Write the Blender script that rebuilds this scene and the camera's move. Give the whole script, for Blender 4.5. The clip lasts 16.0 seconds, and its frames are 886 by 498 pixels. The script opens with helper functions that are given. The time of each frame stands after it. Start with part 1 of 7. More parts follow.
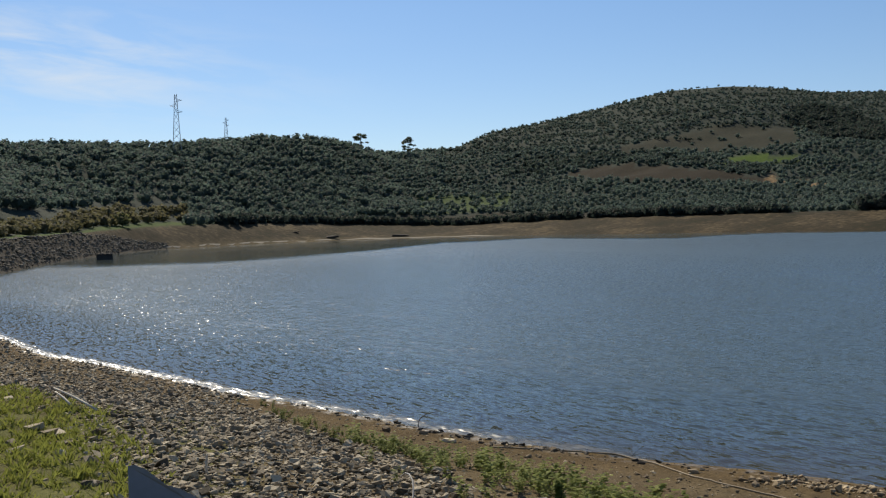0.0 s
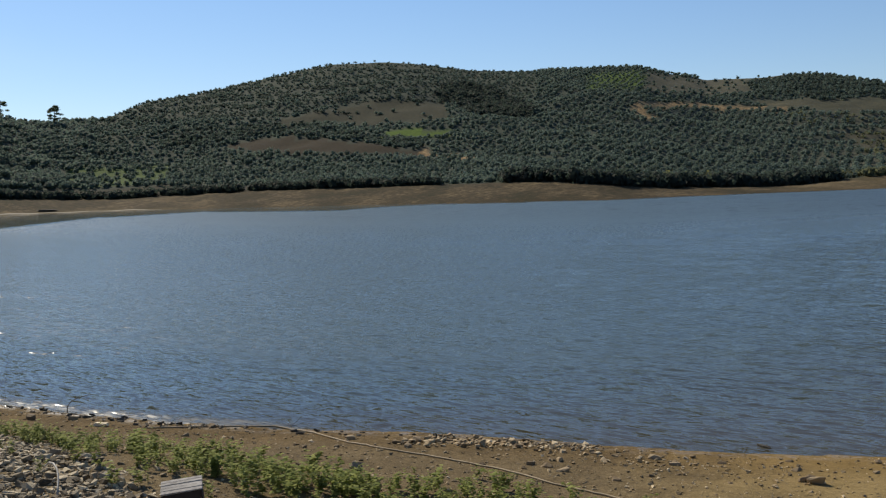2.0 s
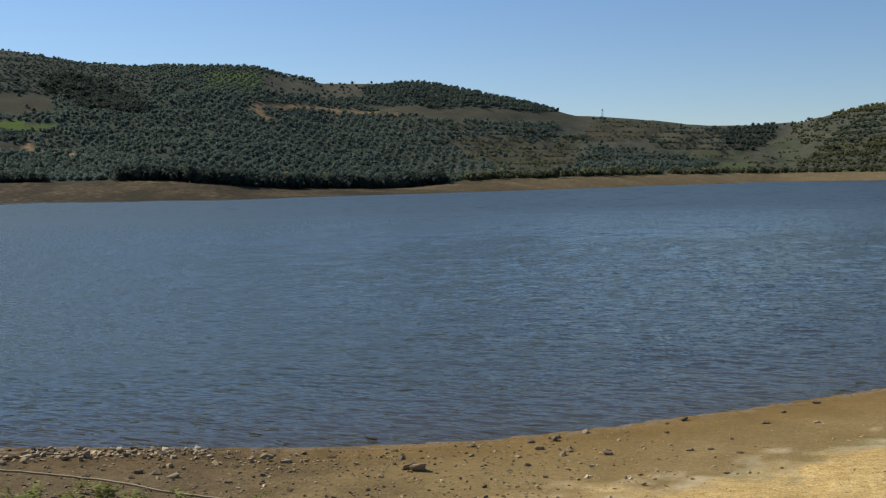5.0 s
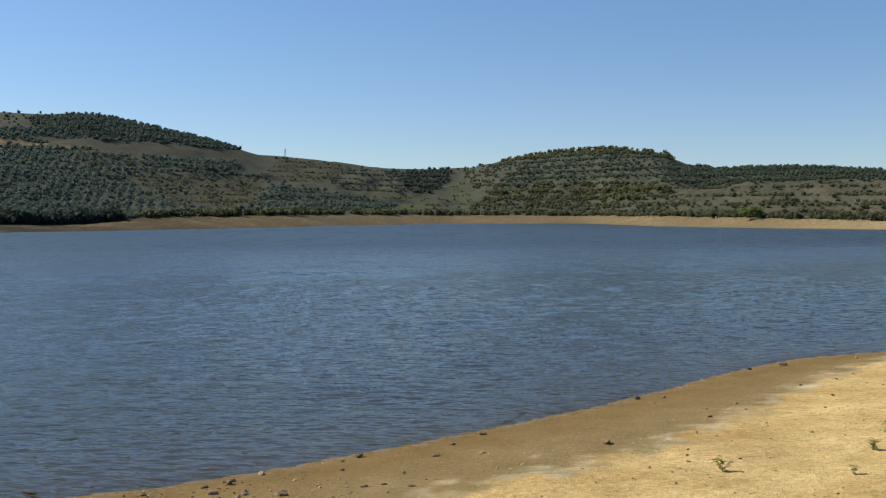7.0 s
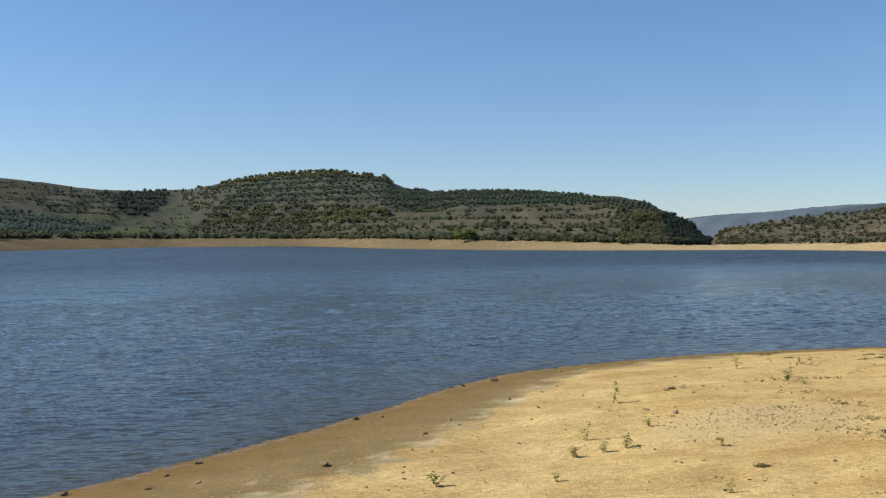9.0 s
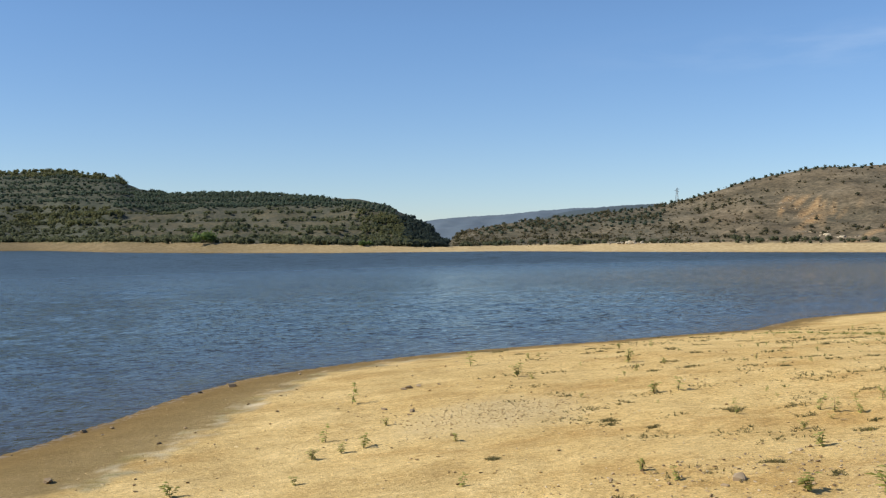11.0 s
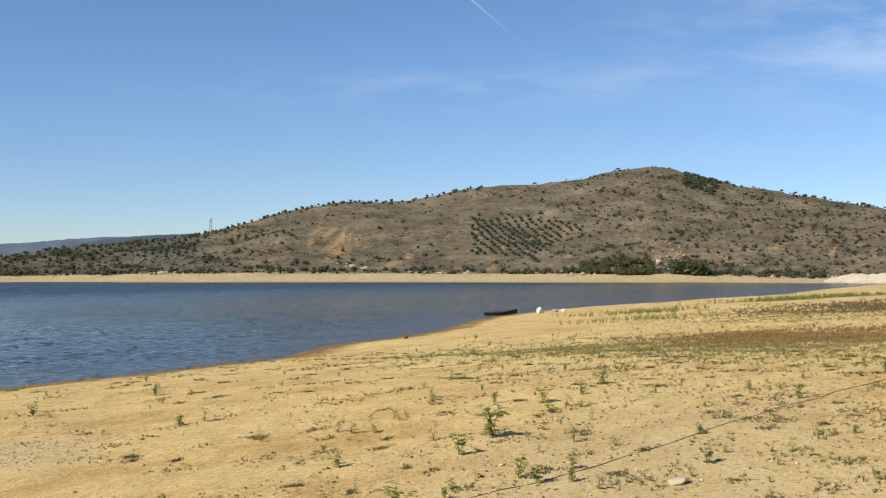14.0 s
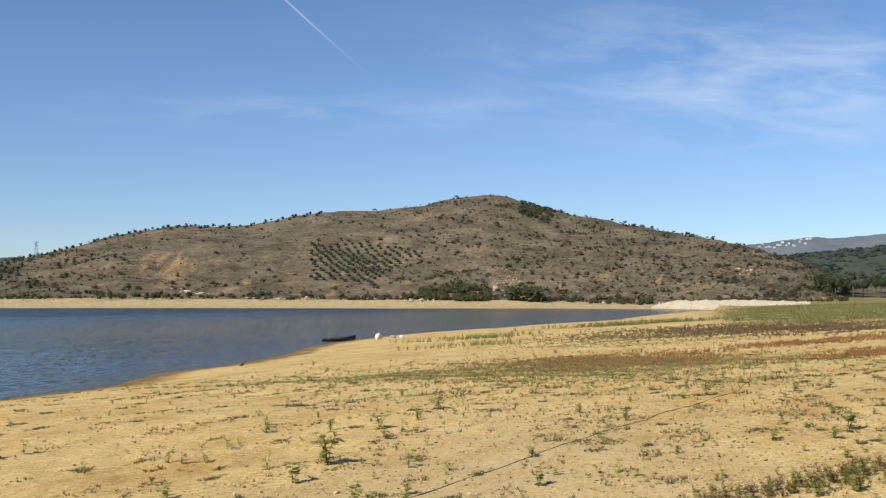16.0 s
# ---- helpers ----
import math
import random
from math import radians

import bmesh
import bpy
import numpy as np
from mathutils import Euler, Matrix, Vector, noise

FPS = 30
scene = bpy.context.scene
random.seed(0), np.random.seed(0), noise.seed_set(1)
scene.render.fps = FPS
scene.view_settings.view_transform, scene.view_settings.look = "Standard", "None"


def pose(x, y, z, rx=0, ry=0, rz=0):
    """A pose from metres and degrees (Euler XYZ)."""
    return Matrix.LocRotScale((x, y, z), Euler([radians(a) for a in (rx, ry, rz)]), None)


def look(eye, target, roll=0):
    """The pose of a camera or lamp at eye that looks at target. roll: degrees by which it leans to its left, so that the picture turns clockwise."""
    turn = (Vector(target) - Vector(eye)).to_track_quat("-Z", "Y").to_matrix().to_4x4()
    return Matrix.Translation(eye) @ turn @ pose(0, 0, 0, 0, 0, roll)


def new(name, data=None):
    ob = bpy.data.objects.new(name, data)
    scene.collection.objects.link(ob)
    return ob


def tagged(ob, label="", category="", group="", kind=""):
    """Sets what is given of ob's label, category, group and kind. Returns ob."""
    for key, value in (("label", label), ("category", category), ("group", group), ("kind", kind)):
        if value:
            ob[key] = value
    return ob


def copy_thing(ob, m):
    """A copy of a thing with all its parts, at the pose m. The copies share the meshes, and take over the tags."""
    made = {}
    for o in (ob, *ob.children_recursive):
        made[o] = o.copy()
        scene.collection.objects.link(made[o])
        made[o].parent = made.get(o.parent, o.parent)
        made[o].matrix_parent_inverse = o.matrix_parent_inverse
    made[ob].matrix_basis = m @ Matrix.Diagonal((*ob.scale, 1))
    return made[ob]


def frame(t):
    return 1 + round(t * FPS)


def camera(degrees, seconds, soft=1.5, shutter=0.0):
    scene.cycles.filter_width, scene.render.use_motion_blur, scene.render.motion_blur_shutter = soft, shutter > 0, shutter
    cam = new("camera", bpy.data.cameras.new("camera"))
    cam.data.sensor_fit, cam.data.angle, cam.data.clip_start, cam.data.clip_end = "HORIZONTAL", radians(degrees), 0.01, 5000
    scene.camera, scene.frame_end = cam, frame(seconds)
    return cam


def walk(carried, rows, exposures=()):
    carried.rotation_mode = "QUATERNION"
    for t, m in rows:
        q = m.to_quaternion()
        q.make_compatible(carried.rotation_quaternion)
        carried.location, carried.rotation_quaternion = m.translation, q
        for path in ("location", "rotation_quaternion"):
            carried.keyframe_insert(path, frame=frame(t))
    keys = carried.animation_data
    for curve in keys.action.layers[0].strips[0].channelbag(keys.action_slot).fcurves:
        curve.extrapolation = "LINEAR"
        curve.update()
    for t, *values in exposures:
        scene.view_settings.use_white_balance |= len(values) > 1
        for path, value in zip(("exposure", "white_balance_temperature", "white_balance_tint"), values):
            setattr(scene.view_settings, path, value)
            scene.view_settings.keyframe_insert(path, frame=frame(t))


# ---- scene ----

# ---------------------------------------------------------------- camera and its way
# one person turns on the spot; the camera is held half a metre in front of the body
EYE_HEIGHT, ARM, TINT = 6.0, 0.5, 10.0
cam = camera(44.88, 16.0, soft=1.2)
# seconds, heading (degrees clockwise from +y), pitch, lean
TURN = [
    (0.0, -58.126, -1.554, -1.568), (0.5, -53.651, -2.029, -1.766), (1.0, -49.134, -2.649, -1.910),
    (1.5, -44.771, -3.129, -1.824), (2.0, -40.260, -3.528, -1.780), (2.5, -36.955, -4.145, -1.552),
    (3.0, -34.557, -4.294, -1.304), (3.5, -31.877, -4.294, -1.066), (4.0, -28.759, -4.366, -1.100),
    (4.2, -26.948, -4.306, -1.047), (6.3, -9.353, -2.993, -0.413), (6.5, -7.524, -2.675, -0.309),
    (7.0, -3.241, -1.970, 0.170), (7.5, 0.000, -1.329, -0.207), (8.0, 3.264, -1.368, -0.094),
    (8.5, 7.323, -1.097, -0.351), (9.0, 11.540, -0.731, 0.015), (9.2, 13.008, -0.695, 0.044),
    (11.3, 27.710, -0.484, -0.183), (11.5, 29.500, -0.376, -0.184), (12.0, 34.443, -0.146, -0.310),
    (12.5, 39.319, 0.155, -0.429), (13.0, 43.215, 0.522, -0.387), (13.5, 46.549, 0.654, -0.066),
    (14.0, 49.767, 0.985, 0.038), (14.5, 52.420, 1.718, 0.286), (15.0, 55.078, 2.336, 0.327),
    (15.5, 56.849, 2.598, 0.141), (16.0, 58.316, 2.387, 0.184)]


def held(yaw, pitch, lean):
    a, b = radians(yaw), radians(pitch)
    eye = Vector((ARM * math.sin(a), ARM * math.cos(a), EYE_HEIGHT))
    way = Vector((math.sin(a) * math.cos(b), math.cos(a) * math.cos(b), math.sin(b)))
    return look(eye, eye + way * 10, lean)


walk(cam, [(t, held(a, b, c)) for t, a, b, c in TURN],
     exposures=[(0.0, -0.2, 7050.0, TINT), (1.5, -0.14, 7100.0, TINT), (2.4, 0.02, 7100.0, TINT), (3.0, -0.18, 7000.0, TINT), (4.2, -0.22, 6900.0, TINT), (6.3, 0.17, 6950.0, TINT), (7.0, 0.08, 6800.0, TINT), (9.0, 0.09, 6600.0, TINT), (12.0, 0.17, 6500.0, TINT), (16.0, 0.06, 6600.0, TINT)])

# ---------------------------------------------------------------- light
SUN_AZ, SUN_EL = -76.0, 38.0
world = bpy.data.worlds.new("sky")
scene.world = world
world.use_nodes = True
wn, wl = world.node_tree.nodes, world.node_tree.links
wn.clear()
w_out = wn.new("ShaderNodeOutputWorld")
w_bg = wn.new("ShaderNodeBackground")
w_sky = wn.new("ShaderNodeTexSky")
w_sky.sky_type = "NISHITA"
w_sky.sun_disc = False
w_sky.sun_elevation = radians(SUN_EL)
w_sky.sun_rotation = radians(SUN_AZ)
w_sky.altitude = 200
w_sky.air_density, w_sky.dust_density, w_sky.ozone_density = 0.74, 0.12, 2.3
w_bg.inputs["Strength"].default_value = 0.12
def sky_maths(op, a, b=0.0, clamp=False):
    n = wn.new("ShaderNodeMath")
    n.operation, n.use_clamp = op, clamp
    for sock, val in zip(n.inputs, (a, b)):
        if isinstance(val, bpy.types.NodeSocket):
            wl.new(val, sock)
        else:
            sock.default_value = val
    return n.outputs[0]


# thin cirrus over the hills at both ends of the lake, and one short contrail
w_co = wn.new("ShaderNodeTexCoord")
w_xyz = wn.new("ShaderNodeSeparateXYZ")
wl.new(w_co.outputs["Generated"], w_xyz.inputs[0])
w_head = sky_maths("MULTIPLY", sky_maths("ARCTAN2", w_xyz.outputs[0], w_xyz.outputs[1]), 57.2958)
w_rise = sky_maths("MULTIPLY", sky_maths("ARCSINE", w_xyz.outputs[2]), 57.2958)


def bell(value, centre, width):
    d = sky_maths("DIVIDE", sky_maths("SUBTRACT", value, centre), width)
    return sky_maths("POWER", 2.718, sky_maths("MULTIPLY", sky_maths("MULTIPLY", d, d), -1.0))


def veil(head, rise, wide, tall, slant, seed, density):
    tilted = sky_maths("ADD", w_rise, sky_maths("MULTIPLY", sky_maths("SUBTRACT", w_head, head), slant))
    vec = wn.new("ShaderNodeCombineXYZ")
    wl.new(sky_maths("MULTIPLY", w_head, 0.16), vec.inputs[0])
    wl.new(sky_maths("MULTIPLY", tilted, 0.75), vec.inputs[1])
    vec.inputs[2].default_value = seed
    tex = wn.new("ShaderNodeTexNoise")
    tex.inputs["Scale"].default_value, tex.inputs["Detail"].default_value, tex.inputs["Roughness"].default_value = 1.0, 6, 0.55
    tex.inputs["Distortion"].default_value = 0.35
    wl.new(vec.outputs[0], tex.inputs["Vector"])
    streak = sky_maths("MULTIPLY", sky_maths("SUBTRACT", tex.outputs["Fac"], 0.42), 3.0, True)
    return sky_maths("MULTIPLY", sky_maths("MULTIPLY", streak, density), sky_maths("MULTIPLY", bell(w_head, head, wide), bell(tilted, rise, tall)))


w_cloud = veil(76.0, 11.0, 12.0, 3.4, 0.10, 1.3, 0.42)
w_cloud = sky_maths("ADD", w_cloud, veil(53.0, 9.6, 14.0, 1.0, -0.02, 4.1, 0.18))
w_cloud = sky_maths("ADD", w_cloud, veil(-78.0, 8.6, 9.0, 2.4, 0.10, 2.9, 0.8))
w_line = sky_maths("ADD", sky_maths("MULTIPLY", sky_maths("SUBTRACT", w_head, 51.0), 0.64), sky_maths("MULTIPLY", sky_maths("SUBTRACT", w_rise, 14.3), 0.77))
w_cloud = sky_maths("ADD", w_cloud, sky_maths("MULTIPLY", sky_maths("MULTIPLY", bell(w_line, 0.0, 0.045), 0.32), bell(w_rise, 15.0, 1.9)), True)
w_mix = wn.new("ShaderNodeMix")
w_mix.data_type = "RGBA"
wl.new(w_cloud, w_mix.inputs[0])
w_blue = wn.new("ShaderNodeMix")
w_blue.data_type, w_blue.blend_type = "RGBA", "MULTIPLY"
w_blue.inputs[0].default_value = 1.0
wl.new(w_sky.outputs[0], w_blue.inputs[6])
# the air near the ground is a little duller than higher up
w_low = wn.new("ShaderNodeMix")
w_low.data_type = "RGBA"
wl.new(sky_maths("MULTIPLY", w_rise, 0.09, True), w_low.inputs[0])
w_low.inputs[6].default_value, w_low.inputs[7].default_value = (0.73, 0.765, 0.835, 1), (0.785, 0.93, 1.05, 1)
wl.new(w_low.outputs[2], w_blue.inputs[7])
wl.new(w_blue.outputs[2], w_mix.inputs[6])
w_mix.inputs[7].default_value = (7.4, 7.9, 8.4, 1)
wl.new(w_mix.outputs[2], w_bg.inputs["Color"])
wl.new(w_bg.outputs[0], w_out.inputs["Surface"])

sun_data = bpy.data.lights.new("sun", "SUN")
sun_data.energy, sun_data.angle, sun_data.color = 5.0, radians(0.53), (1.0, 0.93, 0.80)
sun = new("sun", sun_data)
sa, se = radians(SUN_AZ), radians(SUN_EL)
sun_way = Vector((math.sin(sa) * math.cos(se), math.cos(sa) * math.cos(se), math.sin(se)))
sun.matrix_world = look(sun_way * 100, (0, 0, 0))


# ---------------------------------------------------------------- material helpers
def material(name):
    m = bpy.data.materials.new(name)
    m.use_nodes = True
    nt = m.node_tree
    return m, nt, nt.nodes["Principled BSDF"]


def ramp(nt, fac, stops):
    n = nt.nodes.new("ShaderNodeValToRGB")
    while len(n.color_ramp.elements) < len(stops):
        n.color_ramp.elements.new(0.5)
    for e, (p, c) in zip(n.color_ramp.elements, stops):
        e.position, e.color = p, (*c, 1)
    nt.links.new(fac, n.inputs["Fac"])
    return n.outputs["Color"]


def noise_tex(nt, scale, detail=4, rough=0.55, vector=None, squash=None):
    n = nt.nodes.new("ShaderNodeTexNoise")
    n.inputs["Scale"].default_value, n.inputs["Detail"].default_value, n.inputs["Roughness"].default_value = scale, detail, rough
    if vector is None:
        g = nt.nodes.new("ShaderNodeNewGeometry")
        vector = g.outputs["Position"]
    if squash:
        mp = nt.nodes.new("ShaderNodeMapping")
        mp.inputs["Scale"].default_value = squash[:3]
        if len(squash) > 3:
            mp.inputs["Rotation"].default_value[2] = radians(squash[3])
        nt.links.new(vector, mp.inputs["Vector"])
        vector = mp.outputs["Vector"]
    nt.links.new(vector, n.inputs["Vector"])
    return n.outputs["Fac"]


def mixed(nt, fac, a, b, mode="MIX"):
    n = nt.nodes.new("ShaderNodeMix")
    n.data_type, n.blend_type = "RGBA", mode
    for sock, val in ((n.inputs[0], fac), (n.inputs[6], a), (n.inputs[7], b)):
        if isinstance(val, bpy.types.NodeSocket):
            nt.links.new(val, sock)
        elif isinstance(val, (int, float)):
            sock.default_value = val
        else:
            sock.default_value = (*val, 1)
    return n.outputs[2]


def maths(nt, op, a, b=0.0, clamp=False):
    n = nt.nodes.new("ShaderNodeMath")
    n.operation, n.use_clamp = op, clamp
    for sock, val in zip(n.inputs, (a, b)):
        if isinstance(val, bpy.types.NodeSocket):
            nt.links.new(val, sock)
        else:
            sock.default_value = val
    return n.outputs[0]


def attr(nt, name):
    n = nt.nodes.new("ShaderNodeAttribute")
    n.attribute_name = name
    return n.outputs["Fac"]


def bumped(nt, bsdf, height, strength, distance):
    b = nt.nodes.new("ShaderNodeBump")
    b.inputs["Strength"].default_value, b.inputs["Distance"].default_value = strength, distance
    nt.links.new(height, b.inputs["Height"])
    nt.links.new(b.outputs["Normal"], bsdf.inputs["Normal"])
    return b


# ---------------------------------------------------------------- the lie of the land
AZ = np.arange(-180, 180.01, 0.1)


def curve_of(pairs, sigma):
    """A smooth curve over the heading from a few stations (degrees, value)."""
    a, v = np.array(pairs, float).T
    y = np.interp(AZ, a, v)
    k = np.arange(-40, 41) * 0.1
    g = np.exp(-(k / sigma) ** 2 / 2)
    return np.convolve(np.pad(y, 40, "edge"), g / g.sum(), "valid")


NEAR_SHORE = curve_of([(-92, 130), (-88, 112), (-79, 56.2), (-74, 46.3), (-69.7, 39.8), (-64, 34.7), (-59.7, 31.5), (-55, 29.1),
                       (-49, 27.2), (-43, 26.3), (-37, 25.3), (-30, 24.3), (-24, 24.1), (-18, 24.4), (-12, 25.6), (-5, 28),
                       (0, 30.5), (4.6, 33.6), (8.5, 37.6), (12.5, 43.5), (15, 47), (19.4, 51), (25, 56), (33.5, 62.5),
                       (41.4, 72.3), (43.6, 83), (47.6, 93), (50, 105), (51.6, 125), (53.7, 140), (57, 164), (61.5, 184),
                       (62.3, 203), (65, 217), (67.7, 259), (72.6, 417)], 0.35)
FAR_SHORE = curve_of([(-92, 100), (-88, 112), (-80.5, 165), (-78, 212), (-75.2, 268), (-72.5, 307), (-68, 343), (-63.6, 368), (-58, 374),
                      (-53, 364), (-48, 342), (-41, 320), (-32, 297), (-20, 352), (-12, 416), (-6, 505), (-2.8, 565), (4.5, 585),
                      (8, 488), (11, 462), (13.5, 446), (19, 434), (25, 450), (28, 470), (31, 462), (34, 448), (40, 440),
                      (48, 438), (56, 436), (65, 452), (70, 442), (72.6, 425), (90, 425)], 0.5)
BEACH_EL = curve_of([(-92, -0.5), (-80.5, -0.4), (-74, 0.0), (-69.5, 0.1), (-64.8, 0.0), (-57.6, -0.33), (-50, -0.1), (-40, -0.1),
                     (-34.6, -0.08), (-29, -0.6), (-22.4, -0.7), (-18, -0.3), (-9, -0.15), (8, -0.18), (19, -0.34), (25, -0.5),
                     (31, -0.42), (34, -0.34), (43, -0.33), (52, -0.36), (62, -0.36), (70, -0.6), (90, -0.4)], 0.5)
WEST_CREST = [(-95, 4.0), (-80.4, 4.12), (-76.4, 4.25), (-72, 4.2), (-69, 4.4), (-67.5, 4.6), (-65.3, 4.5), (-63.5, 4.25),
                     (-62, 3.75), (-60.5, 3.55), (-59, 3.6), (-57.5, 3.75), (-55.4, 4.6), (-53, 4.95), (-49.7, 5.65), (-46.2, 6.35),
                     (-43.6, 6.48), (-41.5, 6.3), (-38.4, 5.85), (-36, 5.72), (-33.6, 5.75), (-29.7, 5.72), (-28.2, 5.3),
                     (-27, 5.1), (-26.3, 4.85), (-24, 4.85), (-21.3, 4.92), (-18.3, 4.35), (-15, 3.58), (-13, 3.0), (-9.7, 2.75)]
EAST_CREST = [(-6.4, 2.33), (-3.7, 2.32), (-1.6, 2.4), (0.2, 2.85), (2.6, 3.25), (5.6, 3.48), (8.5, 3.1), (9, 2.7),
                     (11, 2.25), (13.3, 2.4), (16, 2.3), (19.1, 2.15), (20.7, 2.08), (22.3, 1.75), (23.6, 1.1), (24.6, 0.6), (25.2, -0.3),
                     (25.6, -0.2), (26.3, 0.35), (29.4, 0.9), (32.6, 1.15), (36.4, 1.6), (38, 1.95), (41, 2.85), (43, 3.3),
                     (44.8, 3.52), (47.7, 3.53), (49.8, 3.98), (52, 4.35), (55.1, 4.47), (57.3, 4.75), (59, 5.15), (60.6, 5.32),
                     (61.7, 5.22), (62.7, 4.85), (64.8, 4.33), (67.8, 3.77), (70.7, 3.2), (72.4, 2.92), (74.4, 2.45), (76.3, 1.85),
                     (77.7, 1.3), (79, 0.6), (82, 0.2), (100, 0.2)]
CREST_EL = curve_of(WEST_CREST + EAST_CREST, 0.18)
CREST_R = curve_of([(-95, 330), (-80, 430), (-66, 560), (-61, 640), (-55, 760), (-44, 850), (-30, 850), (-26, 900), (-10, 950),
                    (-4, 1000), (0, 950), (5, 850), (10, 800), (16, 720), (22, 620), (25, 580), (30, 600), (36, 650), (50, 700),
                    (60, 750), (70, 700), (77, 620), (90, 600)], 1.2)

_sh = np.arange(-88, 72.7, 0.25)
_sr = np.interp(_sh, AZ, NEAR_SHORE)
SHORE_XY = np.stack([_sr * np.sin(np.radians(_sh)), _sr * np.cos(np.radians(_sh))], 1)


def shore_distance(x, y):
    out = np.full(x.shape, 1e9)
    for px, py in SHORE_XY:
        np.minimum(out, (x - px) ** 2 + (y - py) ** 2, out=out)
    return np.sqrt(out)


def wobble(x, y, size, seed=0.0):
    """Cheap smooth relief, about -1 to 1, features about size metres."""
    k = 2 * np.pi / size
    s = seed * 1.7
    return (np.sin(k * (0.83 * x + 0.55 * y) + s) * np.cos(k * (-0.47 * x + 0.91 * y) * 0.77 + 2 * s)
            + 0.6 * np.sin(k * 1.9 * (0.31 * x - 0.95 * y) + 3 * s) * np.cos(k * 1.6 * (0.99 * x + 0.12 * y) + s)
            + 0.35 * np.sin(k * 3.7 * (0.7 * x + 0.71 * y) + 5 * s) * np.cos(k * 3.3 * (0.64 * x - 0.77 * y) - s)) / 1.6


def banded(az, z, seed):
    """Patches drawn out along the contour lines of a slope, about -1 to 1."""
    return wobble(np.asarray(az) * 9.0, np.asarray(z) * 7.0, 46, seed) + 0.4 * wobble(np.asarray(az) * 9.0, np.asarray(z) * 7.0, 15, seed + 3)


def ease(t):
    t = np.clip(t, 0, 1)
    return t * t * (3 - 2 * t)


def land(x, y, full=False):
    """Height of the ground over the water. full: also the masks that its cover follows."""
    x, y = np.asarray(x, float), np.asarray(y, float)
    r, az = np.hypot(x, y), np.degrees(np.arctan2(x, y))
    rs, d0 = np.interp(az, AZ, NEAR_SHORE), np.interp(az, AZ, FAR_SHORE)
    e1, ec, dc = np.interp(az, AZ, BEACH_EL), np.interp(az, AZ, CREST_EL), np.interp(az, AZ, CREST_R)
    closed = (az < -88) | (az > 72.6)
    s = shore_distance(x, y)
    # the beach and bank on the camera's side
    near = 5.2 * (1 - np.exp(-s / 62.0)) + 0.035 * wobble(x, y, 5.0, 1) * np.clip(s / 4, 0, 1) + 0.10 * wobble(x, y, 17, 2) * np.clip(s / 12, 0, 1)
    bank = ease((-38 - az) / 22.0) * ease((s - 1.0) / 9.0) * 0.9
    near = near + bank * np.exp(-((r - 26) / 22.0) ** 2)
    near = near + (4.45 - near) * ease((13.5 - r) / 11.0)
    # the far side: drawn-down beach, then the hills up to their crest
    d1 = d0 + np.interp(az, [-90, -72, -60, -30, -5, 5, 15, 60, 80], [14, 22, 45, 36, 50, 50, 32, 26, 30]) + 2.5 * wobble(x, y, 38, 6)
    z1 = EYE_HEIGHT + d1 * np.tan(np.radians(e1))
    tb = (r - d0) / (d1 - d0)
    tc = np.clip(tb, 0, 1)
    scarp = np.where(tc < 0.72, 0.5 * tc / 0.72, 0.5 + 0.5 * ease((tc - 0.72) / 0.2))
    edge = ease((az - 2) / 10)
    beach = z1 * (edge * scarp + (1 - edge) * tc ** 0.9) + 0.25 * wobble(x, y, 23, 3) * np.clip(tb, 0, 1) * np.clip(2 - tb, 0, 1)
    th = np.clip((r - d1) / np.maximum(dc - d1, 30), 0, 1)
    el = e1 + (ec - e1) * (0.35 * th + 0.65 * ease(th) ** 0.9)
    hill = EYE_HEIGHT + r * np.tan(np.radians(el))
    body = np.clip(np.sin(np.pi * th), 0, 1)
    rough = (3.0 * wobble(x, y, 140, 4) + 1.2 * wobble(x, y, 46, 5)) * body * np.clip((ec - e1) / 3, 0.2, 1)
    hill = hill + rough
    step = 5.0
    terr = ease((az + 24) / 6) * ease((24 - az) / 4) * body
    hill = hill + terr * 0.75 * (step * (np.floor(hill / step) + ease((hill / step - np.floor(hill / step)) * 2.2 - 0.6)) - hill)
    zc = EYE_HEIGHT + dc * np.tan(np.radians(ec))
    past = np.maximum(zc - (r - dc) * 0.3, -2.0)
    far = np.where(r < d1, beach, np.where(r < dc, hill, past))
    # under water
    bed_near = -0.028 * s - 0.05 * np.maximum(s - 8, 0) - 0.01
    bed_far = -np.clip((d0 - r) * 0.08, 0, 6)
    bed = np.maximum(np.maximum(bed_near, bed_far), -6.0)
    z = np.where(closed, np.maximum(near, np.where(r > d0, far, -9)), np.where(r < rs, near, np.where(r > d0, far, bed)))
    if full:
        u = (np.degrees(np.arctan2(z - EYE_HEIGHT, np.maximum(r, 1))) - e1) / np.maximum(ec - e1, 0.4)
        return z, dict(u=u, r=r, az=az, s=s, rs=rs, d0=d0, d1=d1, dc=dc, th=th, near=(r < rs) | (closed & (near >= np.where(r > d0, far, -9))))
    return z


# ---------------------------------------------------------------- how the hillsides are used
def within(a, u, corners):
    """True inside a field whose corners are given as (heading, share of the slope's height)."""
    inside = np.zeros(np.shape(a), bool)
    for (a0, u0), (a1, u1) in zip(corners, corners[1:] + corners[:1]):
        if u0 != u1:
            inside ^= ((u0 > u) != (u1 > u)) & (a < (a1 - a0) * (u - u0) / (u1 - u0) + a0)
    return inside


